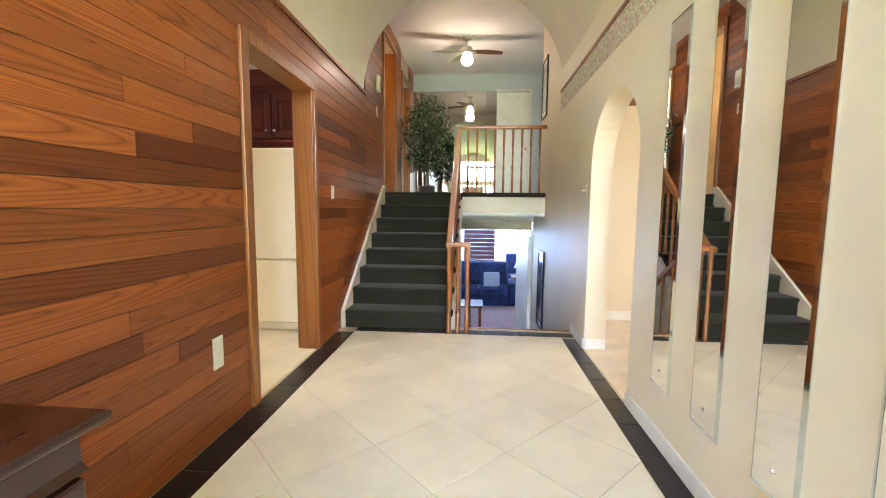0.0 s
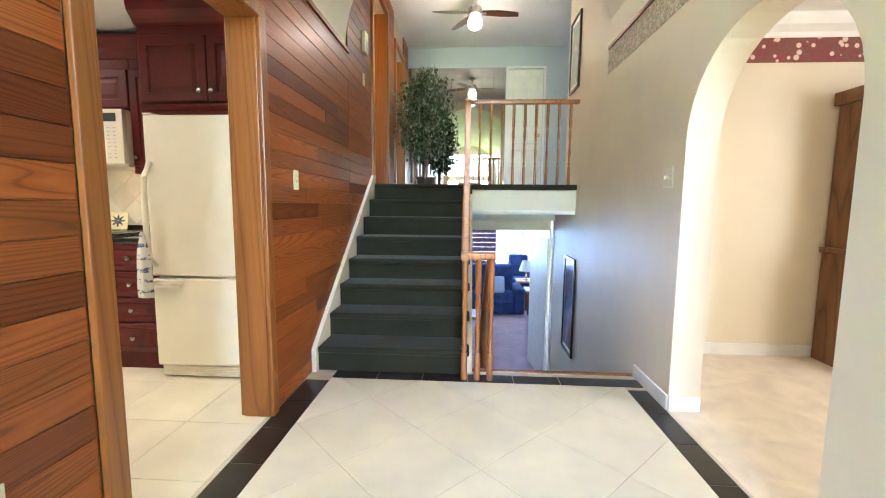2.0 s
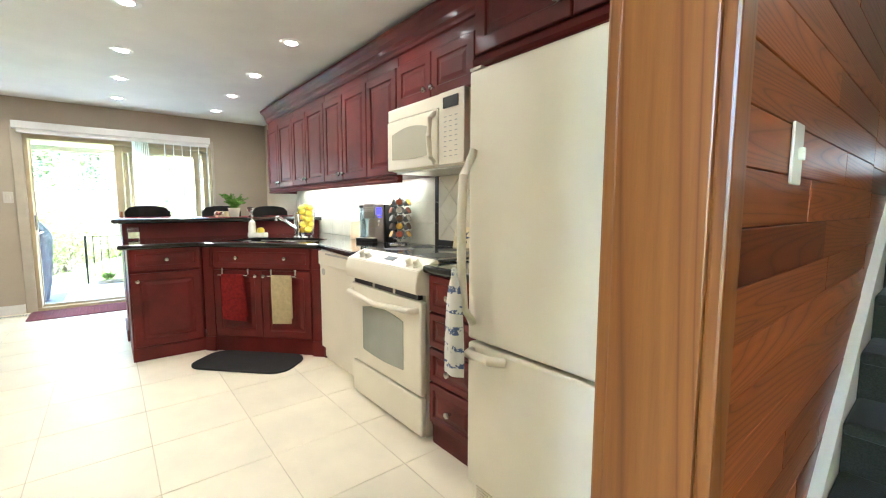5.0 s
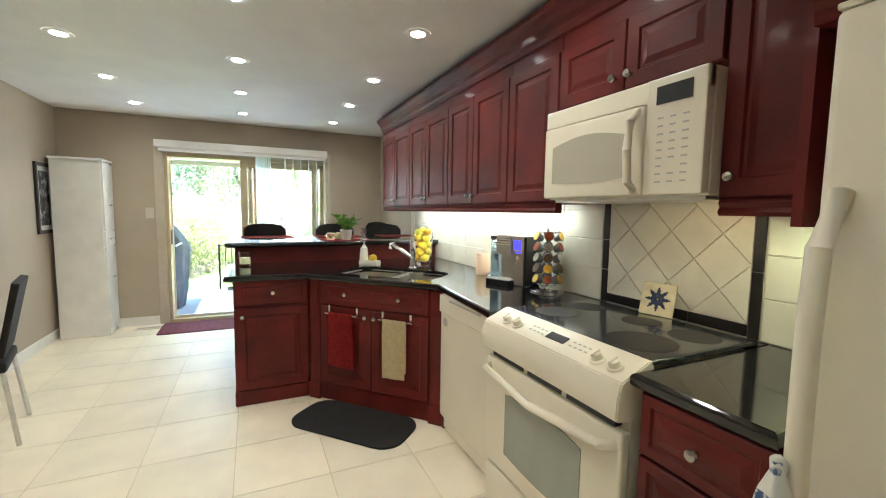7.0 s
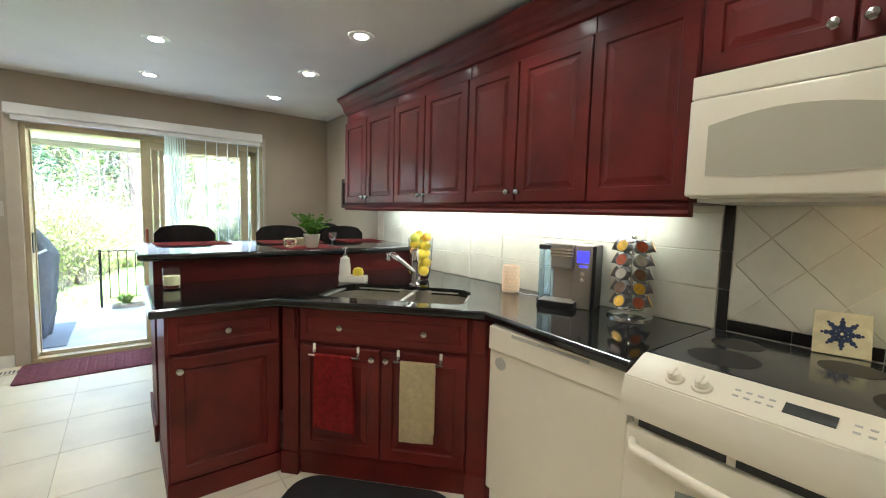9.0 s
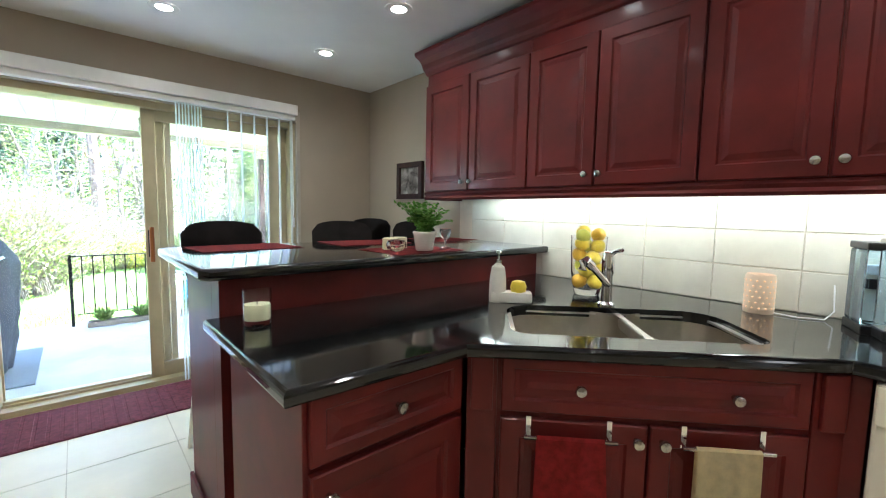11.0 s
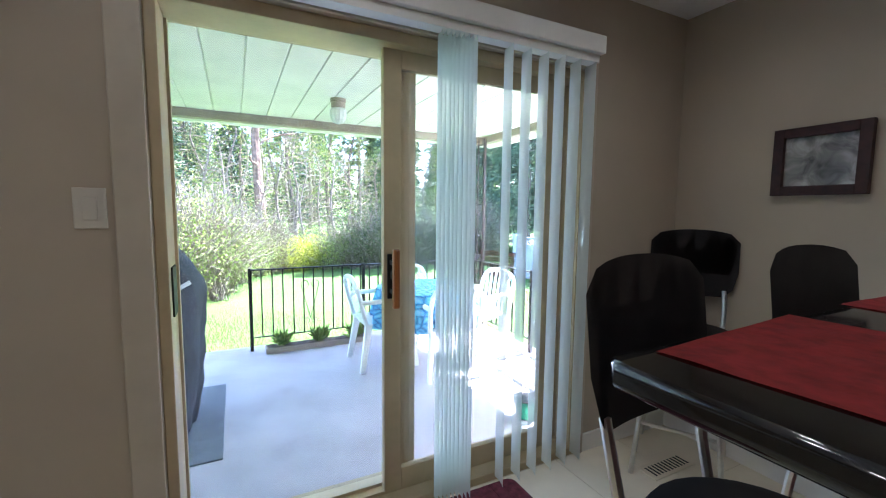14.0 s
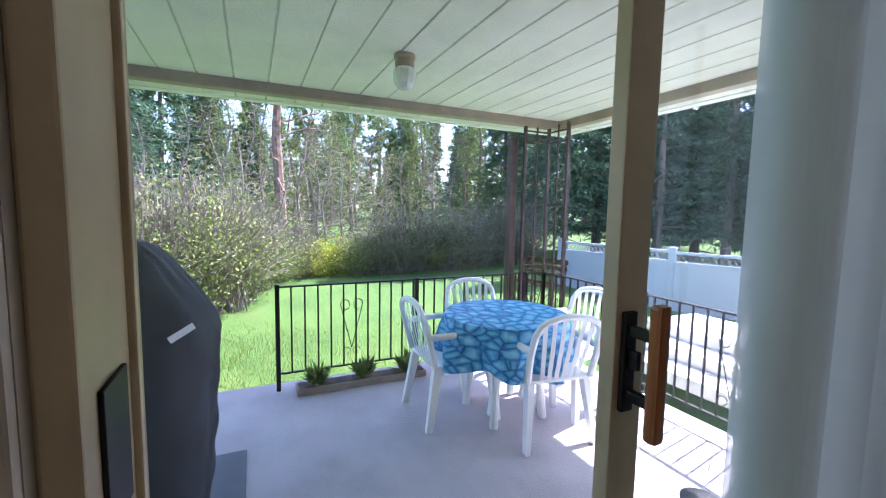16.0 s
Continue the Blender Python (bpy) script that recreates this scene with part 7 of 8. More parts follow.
for x0 in (0, 0.95, 1.9, 2.85, 3.8, 4.75, 5.74):
    part("window_frame", boxm(x0, x0 + 0.06, 0, 0.08, 0, 1.70, bev=0.004), M_TRIM, wf)
part("window_frame", boxm(0, 5.8, 0, 0.08, 1.64, 1.70), M_TRIM, wf)
part("window_sill", boxm(-0.05, 5.85, -0.10, 0.08, -0.03, 0.0, bev=0.005), M_TRIM, wf)
dl = panel_door("door_lower", "open white panelled door at the foot of the stairs", pose(0.915, 7.16, LOW, 0, 0, 98), 0.78, 2.0, 0.72)
setting("trim_lower_door", box(boxm(RX - 0.016, RX, 7.02, 7.08, LOW, 0.80, bev=0.003), RX - 0.03, RX + 0.05, 7.19, 7.215, LOW, 0.8, 0.003), M_TRIM, "white casing of the lower doorway", "trim")

# ---- kitchen: stools, cabinet, pictures ----


def bar_stool():
    """Bar stool facing +x, its seat's middle over the origin."""
    ob = thing("bar_stool", "bar stool with black upholstery and brushed steel legs", "stool", group="bar stools")
    bm = lathe(bmesh.new(), [(0.02, 0.655), (0.17, 0.655), (0.205, 0.668), (0.212, 0.69), (0.20, 0.712), (0.16, 0.722), (0.02, 0.724)], 28)
    part("seat", bm, M_VINYL, ob, smooth=True)
    for s in (1, -1):
        part("leg", tube(bmesh.new(), [(0.14, s * 0.13, 0.66), (0.20, s * 0.19, 0.0)], 0.012, 8), M_STEEL, ob)
        part("leg", tube(bmesh.new(), [(-0.232, s * 0.15, 0.885), (-0.205, s * 0.155, 0.80), (-0.17, s * 0.15, 0.655), (-0.23, s * 0.20, 0.0)], 0.012, 8), M_STEEL, ob, smooth=True)
        part("stretcher", tube(bmesh.new(), [(0.182, s * 0.172, 0.20), (-0.213, s * 0.185, 0.20)], 0.008, 6), M_STEEL, ob)
    part("foot_rest", tube(bmesh.new(), [(0.175, 0.165, 0.26), (0.175, -0.165, 0.26)], 0.010, 8), M_STEEL, ob)
    part("stretcher", tube(bmesh.new(), [(-0.21, 0.18, 0.30), (-0.21, -0.18, 0.30)], 0.008, 6), M_STEEL, ob)
    bm = bmesh.new()
    cols = []
    for k in range(11):
        u = -1 + 0.2 * k
        y0 = 0.205 * u
        x0 = -0.235 - 0.035 * (1 - u * u) + 0.02
        zt = 1.165 + 0.035 * (1 - abs(u) ** 2.5) - (0.03 if abs(u) > 0.95 else 0)
        zb = 0.845 + (0.05 if abs(u) > 0.95 else 0.012 * u * u)
        cols.append([bm.verts.new((x0 + (0.035 if f == 0 else 0) * 0 - 0.03 * f, y0 * (0.90 if f == 0 else 1.0), zb + (zt - zb) * f)) for f in (0, 0.35, 0.7, 1.0)])
    for a, c in zip(cols, cols[1:]):
        for k in range(3):
            bm.faces.new((a[k], c[k], c[k + 1], a[k + 1]))
    bmesh.ops.solidify(bm, geom=bm.faces[:], thickness=0.04)
    bmesh.ops.bevel(bm, geom=[e for e in bm.edges if e.calc_face_angle(0) > 0.9], offset=0.014, segments=3, affect="EDGES")
    part("backrest", bm, M_VINYL, ob, smooth=True)
    return ob


s1 = bar_stool()
s1.matrix_basis = pose(-6.28, 3.27, 0, 0, 0, 4)
copy_thing(s1, pose(-7.20, 4.45, 0, 0, 0, -60))
copy_thing(s1, pose(-6.28, 3.94, 0, 0, 0, -6))
copy_thing(s1, pose(-6.22, 4.53, 0, 0, 0, 4))

tc = thing("tall_cabinet", "tall narrow white storage cabinet in the corner", "cabinet", pose(-7.497, 1.345, 0))
part("body", boxm(0, 0.33, 0, 0.40, 0.0, 1.81, bev=0.004), M_TRIM, tc)
part("top", boxm(-0.004, 0.345, -0.01, 0.425, 1.81, 1.835, bev=0.004), M_TRIM, tc)
for z0, z1, hz in ((0.12, 0.93, 0.60), (1.10, 1.79, 1.36)):
    dr = part("door", boxm(0.006, 0.324, 0.40, 0.418, z0, z1, bev=0.004), M_TRIM, tc)
    part("handle", boxm(0.11, 0.20, 0.418, 0.435, hz, hz + 0.012, bev=0.003), M_CHROME, dr)
dr = part("drawer", boxm(0.006, 0.324, 0.40, 0.418, 0.94, 1.09, bev=0.004), M_TRIM, tc)
for x0 in (0.09, 0.24):
    part("knob", lathe(bmesh.new(), [(0.006, 0), (0.012, 0.02), (0.004, 0.024)], 10), M_CHROME, dr, m=pose(x0, 0.418, 1.015, -90))
pts = [(0.0, 0.12), (0.0, 0.0), (0.04, 0.0)] + [(0.04 + 0.25 * k / 8, 0.075 * math.sin(math.pi * k / 8)) for k in range(9)] + [(0.33, 0.0), (0.33, 0.12)]
part("plinth", prism(bmesh.new(), pts, 0.40, 0.416, "y"), M_TRIM, tc)
framed("picture", "black-framed monochrome print of trees on the south wall", pose(-6.96, SYW + 0.001, 1.08, 0, 0, 180), 0.36, 0.68, 0.035, M_BLACKF, art("monochrome_floral_print", [(0.03, 0.03, 0.03), (0.12, 0.12, 0.12), (0.55, 0.55, 0.53)], 14), 0.045)
framed("picture", "small brown-framed photograph on the wall beside the cabinets", pose(-7.025, KY - 0.001, 1.373), 0.343, 0.302, 0.042, paint("dark_brown_frame_wood", (0.035, 0.010, 0.008), 0.55, vary=0.25, scale=30, bump=0.1), art("faded_photograph", [(0.05, 0.045, 0.04), (0.22, 0.20, 0.18), (0.45, 0.42, 0.38)], 12), 0.0, 0.03)
M_SWITCH = paint("off_white_plastic", (0.60, 0.56, 0.48), 0.4, vary=0.03, bump=0.02)
sw = thing("light_switch", "white rocker light switch beside the patio door", "switch", pose(FX + 0.001, 2.044, 1.225))
part("plate", boxm(0, 0.006, 0, 0.08, 0, 0.12, bev=0.003), M_SWITCH, sw)
part("rocker", boxm(0.006, 0.010, 0.022, 0.058, 0.025, 0.095, bev=0.002), M_SWITCH, sw)
rv = thing("floor_register", "ivory metal floor register near the patio door", "vent", pose(-7.40, 1.93, 0.0))
part("plate", boxm(0, 0.11, 0, 0.30, 0.0, 0.006, bev=0.002), M_IVORY, rv)
for k in range(11):
    part("slot", boxm(0.02, 0.09, 0.025 + 0.024 * k, 0.036 + 0.024 * k, 0.0055, 0.0065), M_BLACK, rv)


rv2 = copy_thing(rv, pose(-7.27, 4.24, 0.0))
tagged(rv2, "ivory metal floor register under the corner stool")


def rounded(x0, x1, y0, y1, r, n=6):
    pts = []
    for cx, cy, a0 in ((x1 - r, y1 - r, 0), (x0 + r, y1 - r, 90), (x0 + r, y0 + r, 180), (x1 - r, y0 + r, 270)):
        pts += [(cx + r * math.cos(radians(a0 + 90 * k / n)), cy + r * math.sin(radians(a0 + 90 * k / n))) for k in range(n + 1)]
    return pts


rg2 = thing("door_rug", "burgundy ribbed rug in front of the patio door", "rug", pose(0, 0, 0.0))
part("backing", prism(bmesh.new(), rounded(-7.485, -6.99, 2.18, 3.62, 0.04), 0.0, 0.007), M_RUG, rg2)
for k in range(24):
    part("rib", boxm(-7.478, -6.997, 2.20 + 0.0585 * k, 2.20 + 0.0585 * k + 0.044, 0.006, 0.010, bev=0.0015, seg=1), M_RUG, rg2)
thing("kitchen_mat", "black rounded foam mat in front of the sink", "mat", pose(AX, AYY, 0, 0, 0, ang), bm=prism(bmesh.new(), rounded(0.11, 0.90, -0.41, -0.015, 0.13), 0.0, 0.014, bev=0.004), material=M_RUBBER)

# black dining chair at the edge of the room
M_DCH = M_VINYL
dc = thing("dining_chair", "black dining chair with chrome legs near the south wall", "chair", pose(-5.02, 1.62, 0, 0, 0, -75))
part("seat", boxm(-0.21, 0.21, -0.21, 0.21, 0.42, 0.48, bev=0.02, seg=3), M_DCH, dc, smooth=True)
part("backrest", prism(bmesh.new(), [(-0.20, 0.50), (-0.17, 0.50), (-0.25, 0.92), (-0.285, 0.91)], -0.20, 0.20, "y", bev=0.008), M_DCH, dc)
for x0, y0 in ((0.19, 0.19), (0.19, -0.19), (-0.19, 0.19), (-0.19, -0.19)):
    part("leg", tube(bmesh.new(), [(x0, y0, 0.43), (x0 * 1.25, y0 * 1.2, 0.0)], 0.012, 8), M_STEEL, dc)

# ---- kitchen: small things ----
CT, BTOP = 0.905, 1.08
M_WAX = paint("cream_wax", (0.76, 0.70, 0.44), 0.5, vary=0.04, bump=0.02)
M_LEMON = paint("lemon_peel", (0.82, 0.64, 0.05), 0.4, vary=0.10, scale=20, fine=200, bump=0.3)
M_LIME2 = paint("lime_peel", (0.66, 0.66, 0.09), 0.4, vary=0.10, scale=20, fine=200, bump=0.3)
M_ORNG = paint("orange_peel", (0.83, 0.50, 0.04), 0.4, vary=0.10, scale=20, fine=200, bump=0.3)
M_CERAM = paint("white_glazed_ceramic", (0.80, 0.77, 0.68), 0.2, vary=0.03, bump=0.02)

vs = thing("fruit_vase", "tall clear glass vase of citrus fruit on the worktop", "vase", pose(-5.03, 4.42, CT))
gv = part("glass_wall", lathe(bmesh.new(), [(0.052, 0), (0.056, 0.006), (0.060, 0.02), (0.074, 0.10), (0.081, 0.27), (0.078, 0.27), (0.070, 0.10), (0.054, 0.03), (0.02, 0.024)], 32), M_GLASS, vs, smooth=True)
gv.visible_shadow = False
LEM = data_of("lemon", lathe(bmesh.new(), [(0.004, -0.038), (0.018, -0.032), (0.029, -0.012), (0.030, 0.006), (0.022, 0.026), (0.008, 0.036), (0.003, 0.040)], 14), M_LEMON, True)
LIM, ORN = LEM.copy(), LEM.copy()
LIM.materials[0], ORN.materials[0] = M_LIME2, M_ORNG
rr = random.Random(3)
SPOTS = [(2.1 * k + 0.8 * lay, 0.040 if k < 3 else 0.0, 0.062 + 0.054 * lay + 0.012 * (k % 2)) for lay in range(4) for k in range(3)] + [(0.6, 0.040, 0.275), (2.9, 0.036, 0.285), (4.6, 0.042, 0.270), (0.0, 0.006, 0.16)]
for k, (a, q, h) in enumerate(SPOTS):
    ob = new(("lemon", "lemon", "orange", "lemon", "lime")[k % 5], (LEM, LEM, ORN, LEM, LIM)[k % 5])
    ob.matrix_basis = pose(-5.03 + q * math.cos(a), 4.42 + q * math.sin(a), CT + h, rr.uniform(40, 90), rr.uniform(0, 90), rr.uniform(0, 360)) @ Matrix.Diagonal((1.08, 1.08, 0.9, 1))
    tagged(ob, "whole citrus fruit piled in the tall glass vase", "fruit", "fruit in the vase")

sp = thing("soap_caddy", "white ceramic soap dispenser with a sponge holder", "soap dispenser", pose(*sink_pt(0.10, 0.53), CT, 0, 0, ang))
part("tray", boxm(-0.03, 0.14, -0.035, 0.035, 0, 0.045, bev=0.01), M_CERAM, sp, smooth=True)
part("bottle", lathe(bmesh.new(), [(0.034, 0.0), (0.036, 0.02), (0.034, 0.10), (0.027, 0.145), (0.014, 0.155), (0.012, 0.165)], 20), M_CERAM, sp, smooth=True)
pu = part("pump", lathe(bmesh.new(), [(0.013, 0.162), (0.013, 0.172), (0.005, 0.175), (0.005, 0.20), (0.012, 0.203), (0.010, 0.212)], 14), M_CHROME, sp, smooth=True)
part("nozzle", tube(bmesh.new(), [(0, 0, 0.206), (0.0, -0.03, 0.206), (0.0, -0.04, 0.198)], 0.004, 6), M_CHROME, pu)
thing("sponge", "yellow sponge standing in the ceramic holder", "sponge", pose(*sink_pt(0.185, 0.53), CT + 0.044, 0, 0, ang), bm=lathe(bmesh.new(), [(0.03, 0.0), (0.034, 0.02), (0.026, 0.042), (0.004, 0.048)], 16), material=M_LEMON, smooth=True)

cg = thing("candle_glass", "cream candle in a clear glass tumbler", "candle", pose(-5.41, 3.075, CT))
g1 = part("tumbler", lathe(bmesh.new(), [(0.038, 0), (0.041, 0.006), (0.043, 0.11), (0.0405, 0.11), (0.0385, 0.016), (0.01, 0.014)], 32), M_GLASS, cg, smooth=True)
g1.visible_shadow = False
part("wax", lathe(bmesh.new(), [(0.036, 0.0165), (0.0385, 0.02), (0.0395, 0.066), (0.03, 0.0645), (0.004, 0.064)], 24), paint("pale_green_wax", (0.66, 0.66, 0.42), 0.5, vary=0.04, bump=0.02), cg, smooth=True)
part("wick", lathe(bmesh.new(), [(0.0012, 0.063), (0.0012, 0.074)], 6), M_BLACK, cg)

M_GLOWDOT = glow("warm_lit_perforation", (1.0, 0.62, 0.30), 0.07)
# white ceramic; the warm glow from inside is put into its colour
M_WARMER = paint("glow_tinted_ceramic", (0.82, 0.62, 0.44), 0.35, vary=0.05, bump=0.03)
wm = thing("wax_warmer", "lit perforated ceramic wax warmer on the worktop", "wax warmer", pose(-4.425, 4.64, CT))
part("body", lathe(bmesh.new(), [(0.048, 0), (0.05, 0.005), (0.05, 0.14), (0.046, 0.15), (0.044, 0.135), (0.01, 0.13)], 28), M_WARMER, wm, smooth=True)
DOT = data_of("perforation", lathe(bmesh.new(), [(0.0036, 0), (0.0026, 0.0010)], 8), M_GLOWDOT)
for zr in range(6):
    for k in range(14):
        a = 360 / 14 * (k + 0.5 * (zr % 2))
        part("perforation", DOT, None, wm, m=pose(0, 0, 0, 0, 0, a) @ pose(0.0498, 0, 0.022 + 0.021 * zr, 0, 90))
part("cord", tube(bmesh.new(), [(0.05, 0.0, 0.006), (0.12, -0.01, 0.004), (0.19, 0.03, 0.004), (0.21, 0.07, 0.03), (0.20, 0.125, 0.13)], 0.0025, 6), M_PLASTIC, wm)

M_SILVER = paint("bronze_grey_plastic", (0.42, 0.38, 0.34), 0.3, 0.7, vary=0.04, scale=10, bump=0.03)
# the blue light in the tank is given as a tint of its glass
M_TANK = glass("blue_lit_tank", (0.55, 0.75, 0.95))
M_BLUELED = glow("blue_display", (0.07, 0.06, 1.0), 0.045)
cm = thing("coffee_machine", "silver pod coffee machine with a blue lit display", "coffee machine", pose(-4.13, 4.51, CT, 0, 0, 21) @ Matrix.Diagonal((0.85, 0.66, 0.94, 1)))
part("water_tank", boxm(0.0, 0.075, 0.03, 0.24, 0.03, 0.29, bev=0.012), M_TANK, cm).visible_shadow = False
part("tank_lid", boxm(-0.002, 0.078, 0.025, 0.245, 0.29, 0.315, bev=0.006), M_BLACK, cm)
part("tank_base", boxm(-0.002, 0.078, 0.02, 0.245, 0, 0.03, bev=0.004), M_BLACK, cm)
part("brew_head", boxm(0.08, 0.205, -0.02, 0.22, 0.20, 0.33, bev=0.012, seg=3), M_SILVER, cm, smooth=True)
part("column", boxm(0.08, 0.205, 0.07, 0.24, 0.0, 0.21, bev=0.004), M_SILVER, cm)
for k in range(3):
    part("chrome_band", boxm(0.078, 0.207, -0.023, 0.05, 0.262 + 0.016 * k, 0.270 + 0.016 * k, bev=0.002), M_CHROME, cm)
dp = part("drip_tray", boxm(0.03, 0.235, -0.09, 0.08, 0.0, 0.035, bev=0.008), M_BLACK, cm)
part("tray_grid", boxm(0.036, 0.229, -0.084, 0.06, 0.034, 0.039, bev=0.002), M_STEEL, dp)
pn = part("side_panel", boxm(0.207, 0.305, 0.0, 0.25, 0.0, 0.325, bev=0.01, seg=3), M_SILVER, cm, smooth=True)
part("back_cover", boxm(0.306, 0.325, 0.01, 0.25, 0.0, 0.32, bev=0.006), M_BLACK, cm)
part("display", boxm(0.225, 0.29, -0.003, 0.001, 0.235, 0.295), M_BLUELED, pn, "blue lit display")
part("badge", boxm(0.24, 0.285, -0.003, 0.001, 0.212, 0.222, bev=0.001), M_BLUELED, pn)
for z0 in (0.18, 0.15):
    part("button", lathe(bmesh.new(), [(0.012, 0), (0.010, 0.003)], 16), M_CHROME, pn, m=pose(0.258, 0, z0, 90))

cr = thing("pod_carousel", "chrome carousel filled with coffee pods", "pod carousel", pose(-3.72, 4.655, CT))
part("base", lathe(bmesh.new(), [(0.095, 0), (0.095, 0.008), (0.085, 0.015), (0.02, 0.018)], 28), M_CHROME, cr, smooth=True)
part("spindle", lathe(bmesh.new(), [(0.006, 0.015), (0.006, 0.345), (0.012, 0.35), (0.012, 0.362), (0.003, 0.37)], 12), M_CHROME, cr, smooth=True)
for z0 in (0.04, 0.335):
    part("hoop", tube(bmesh.new(), [(0.055 * math.cos(k * 0.5236), 0.055 * math.sin(k * 0.5236), z0) for k in range(13)], 0.003, 6), M_CHROME, cr)
PODC = data_of("cup", lathe(bmesh.new(), [(0.018, 0), (0.0235, 0.036), (0.0275, 0.038), (0.0275, 0.041)], 14), paint("pale_pod_plastic", (0.24, 0.23, 0.22), 0.2, vary=0.05, bump=0), True)
lids = []
for k, col in enumerate(((0.72, 0.42, 0.04), (0.35, 0.08, 0.03), (0.55, 0.50, 0.40), (0.16, 0.09, 0.05))):
    lids.append(data_of("lid", lathe(bmesh.new(), [(0.025, 0.041), (0.024, 0.0425), (0.004, 0.0428)], 14), paint("pod_lid_" + ("amber", "red", "silver", "brown")[k], col, 0.3, 0.3, vary=0.1, scale=60, bump=0.0)))
for zr in range(5):
    for k in range(6):
        a = 60 * k + 22
        c = thing("coffee_pod", "coffee pod with a foil lid in the carousel", "coffee pod", pose(-3.72, 4.655, CT + 0.062 + 0.060 * zr, 0, 0, a) @ pose(0.040, 0, 0, 0, 66), group="coffee pods")
        part("cup", PODC, None, c)
        part("lid", lids[(0 if k == 3 and zr < 3 else (k + zr * 3) % 4)], None, c)

M_DELFT = paint("navy_glaze", (0.03, 0.05, 0.13), 0.3, vary=0.1, bump=0)
M_DECOR = paint("cream_glazed_tile", (0.80, 0.72, 0.48), 0.25, vary=0.06, scale=30, bump=0.03)
tv = thing("decor_tile", "cream decorative tile with a navy motif leaning on the wall", "tile", pose(-3.105, 4.66, 0.9235, -16, 0, 14) @ Matrix.Scale(0.9, 4))
part("tile", boxm(0, 0.155, 0, 0.008, 0, 0.155, bev=0.002), M_DECOR, tv)
bm = bmesh.new()
for k in range(8):
    a = k * math.pi / 4
    for q, s in ((0.011, 0.007), (0.025, 0.0115), (0.041, 0.009), (0.053, 0.005)):
        lathe(bm, [(s, 0), (s * 0.9, 0.0012)], 6, (0.0775 + q * math.cos(a), 0.0775 + q * math.sin(a), 0))
part("motif", bm, M_DELFT, tv, "navy glazed motif", pose(0, -0.0002, 0, 90))

# towels on over-door bars
M_TOWR = paint("red_terry", (0.33, 0.018, 0.016), 0.95, vary=0.15, scale=40, fine=400, bump=0.6)
M_TOWC = paint("cream_terry", (0.78, 0.66, 0.38), 0.95, vary=0.05, scale=40, fine=400, bump=0.6)


def towel(label, a0, a1, material, drop, skew):
    m = pose(AX, AYY, 0, 0, 0, ang)
    br = thing("towel_bar", "chrome over-door towel bar", "towel bar", m, group="towel bars")
    part("bar", tube(bmesh.new(), [(a0 - 0.035, -0.055, 0.645), (a1 + 0.035, -0.055, 0.645)], 0.006, 8), M_CHROME, br)
    for a in (a0 - 0.02, a1 + 0.02):
        part("bracket", box(boxm(a - 0.007, a + 0.007, -0.026, -0.022, 0.63, 0.693), a - 0.007, a + 0.007, -0.056, -0.022, 0.64, 0.65), M_CHROME, br)
    bm = bmesh.new()
    rows = [(-0.046, 0.645 - drop * 0.9), (-0.047, 0.60), (-0.047, 0.646), (-0.055, 0.654), (-0.063, 0.646), (-0.066, 0.55), (-0.066, 0.645 - drop * 0.6), (-0.064, 0.645 - drop)]
    grid = []
    for i, (y0, z0) in enumerate(rows):
        line = []
        for k in range(13):
            u = k / 12
            w = 0.004 * math.sin(9 * u + 0.5 * i) + 0.003 * math.sin(21 * u)
            f = (0.645 - z0) / drop
            line.append(bm.verts.new((a0 + (a1 - a0) * u + skew * f * (u - 0.2), y0 - max(0, w) * (1 if i > 4 else 0.2), z0 - 0.012 * f * u * (1 if skew > 0 else -0.5))))
        grid.append(line)
    for p, q in zip(grid, grid[1:]):
        for k in range(12):
            bm.faces.new((p[k], p[k + 1], q[k + 1], q[k]))
    bmesh.ops.solidify(bm, geom=bm.faces[:], thickness=0.004)
    thing("hand_towel", label, "towel", m, bm=bm, material=material, smooth=True, group="kitchen towels")


towel("red terry towel hanging on the sink cabinet door", 0.20, 0.385, M_TOWR, 0.36, 0.03)
towel("cream terry towel hanging on the sink cabinet door", 0.625, 0.79, M_TOWC, 0.38, 0.0)
# tea towel on the fridge handle
M_TEA, nt, b = nodes_of("white_towel_with_navy_stripes")
vec = mapped(nt)
wv = nt.nodes.new("ShaderNodeTexWave")
wv.bands_direction = "Z"
wv.inputs["Scale"].default_value, wv.inputs["Distortion"].default_value = 4.5, 3.0
nt.links.new(vec, wv.inputs["Vector"])
nz = noise_of(nt, vec, 45, 2, 0.5)
cc = mixed(nt, "MIX", ramp_of(nt, wv.outputs["Fac"], [(0.62, (0, 0, 0)), (0.7, (1, 1, 1))]), (0.74, 0.72, 0.66), ramp_of(nt, nz, [(0.48, (0.74, 0.72, 0.66)), (0.54, (0.10, 0.14, 0.28))]))
nt.links.new(cc, b.inputs["Base Color"])
b.inputs["Roughness"].default_value = 0.9
bm = bmesh.new()
loops = []
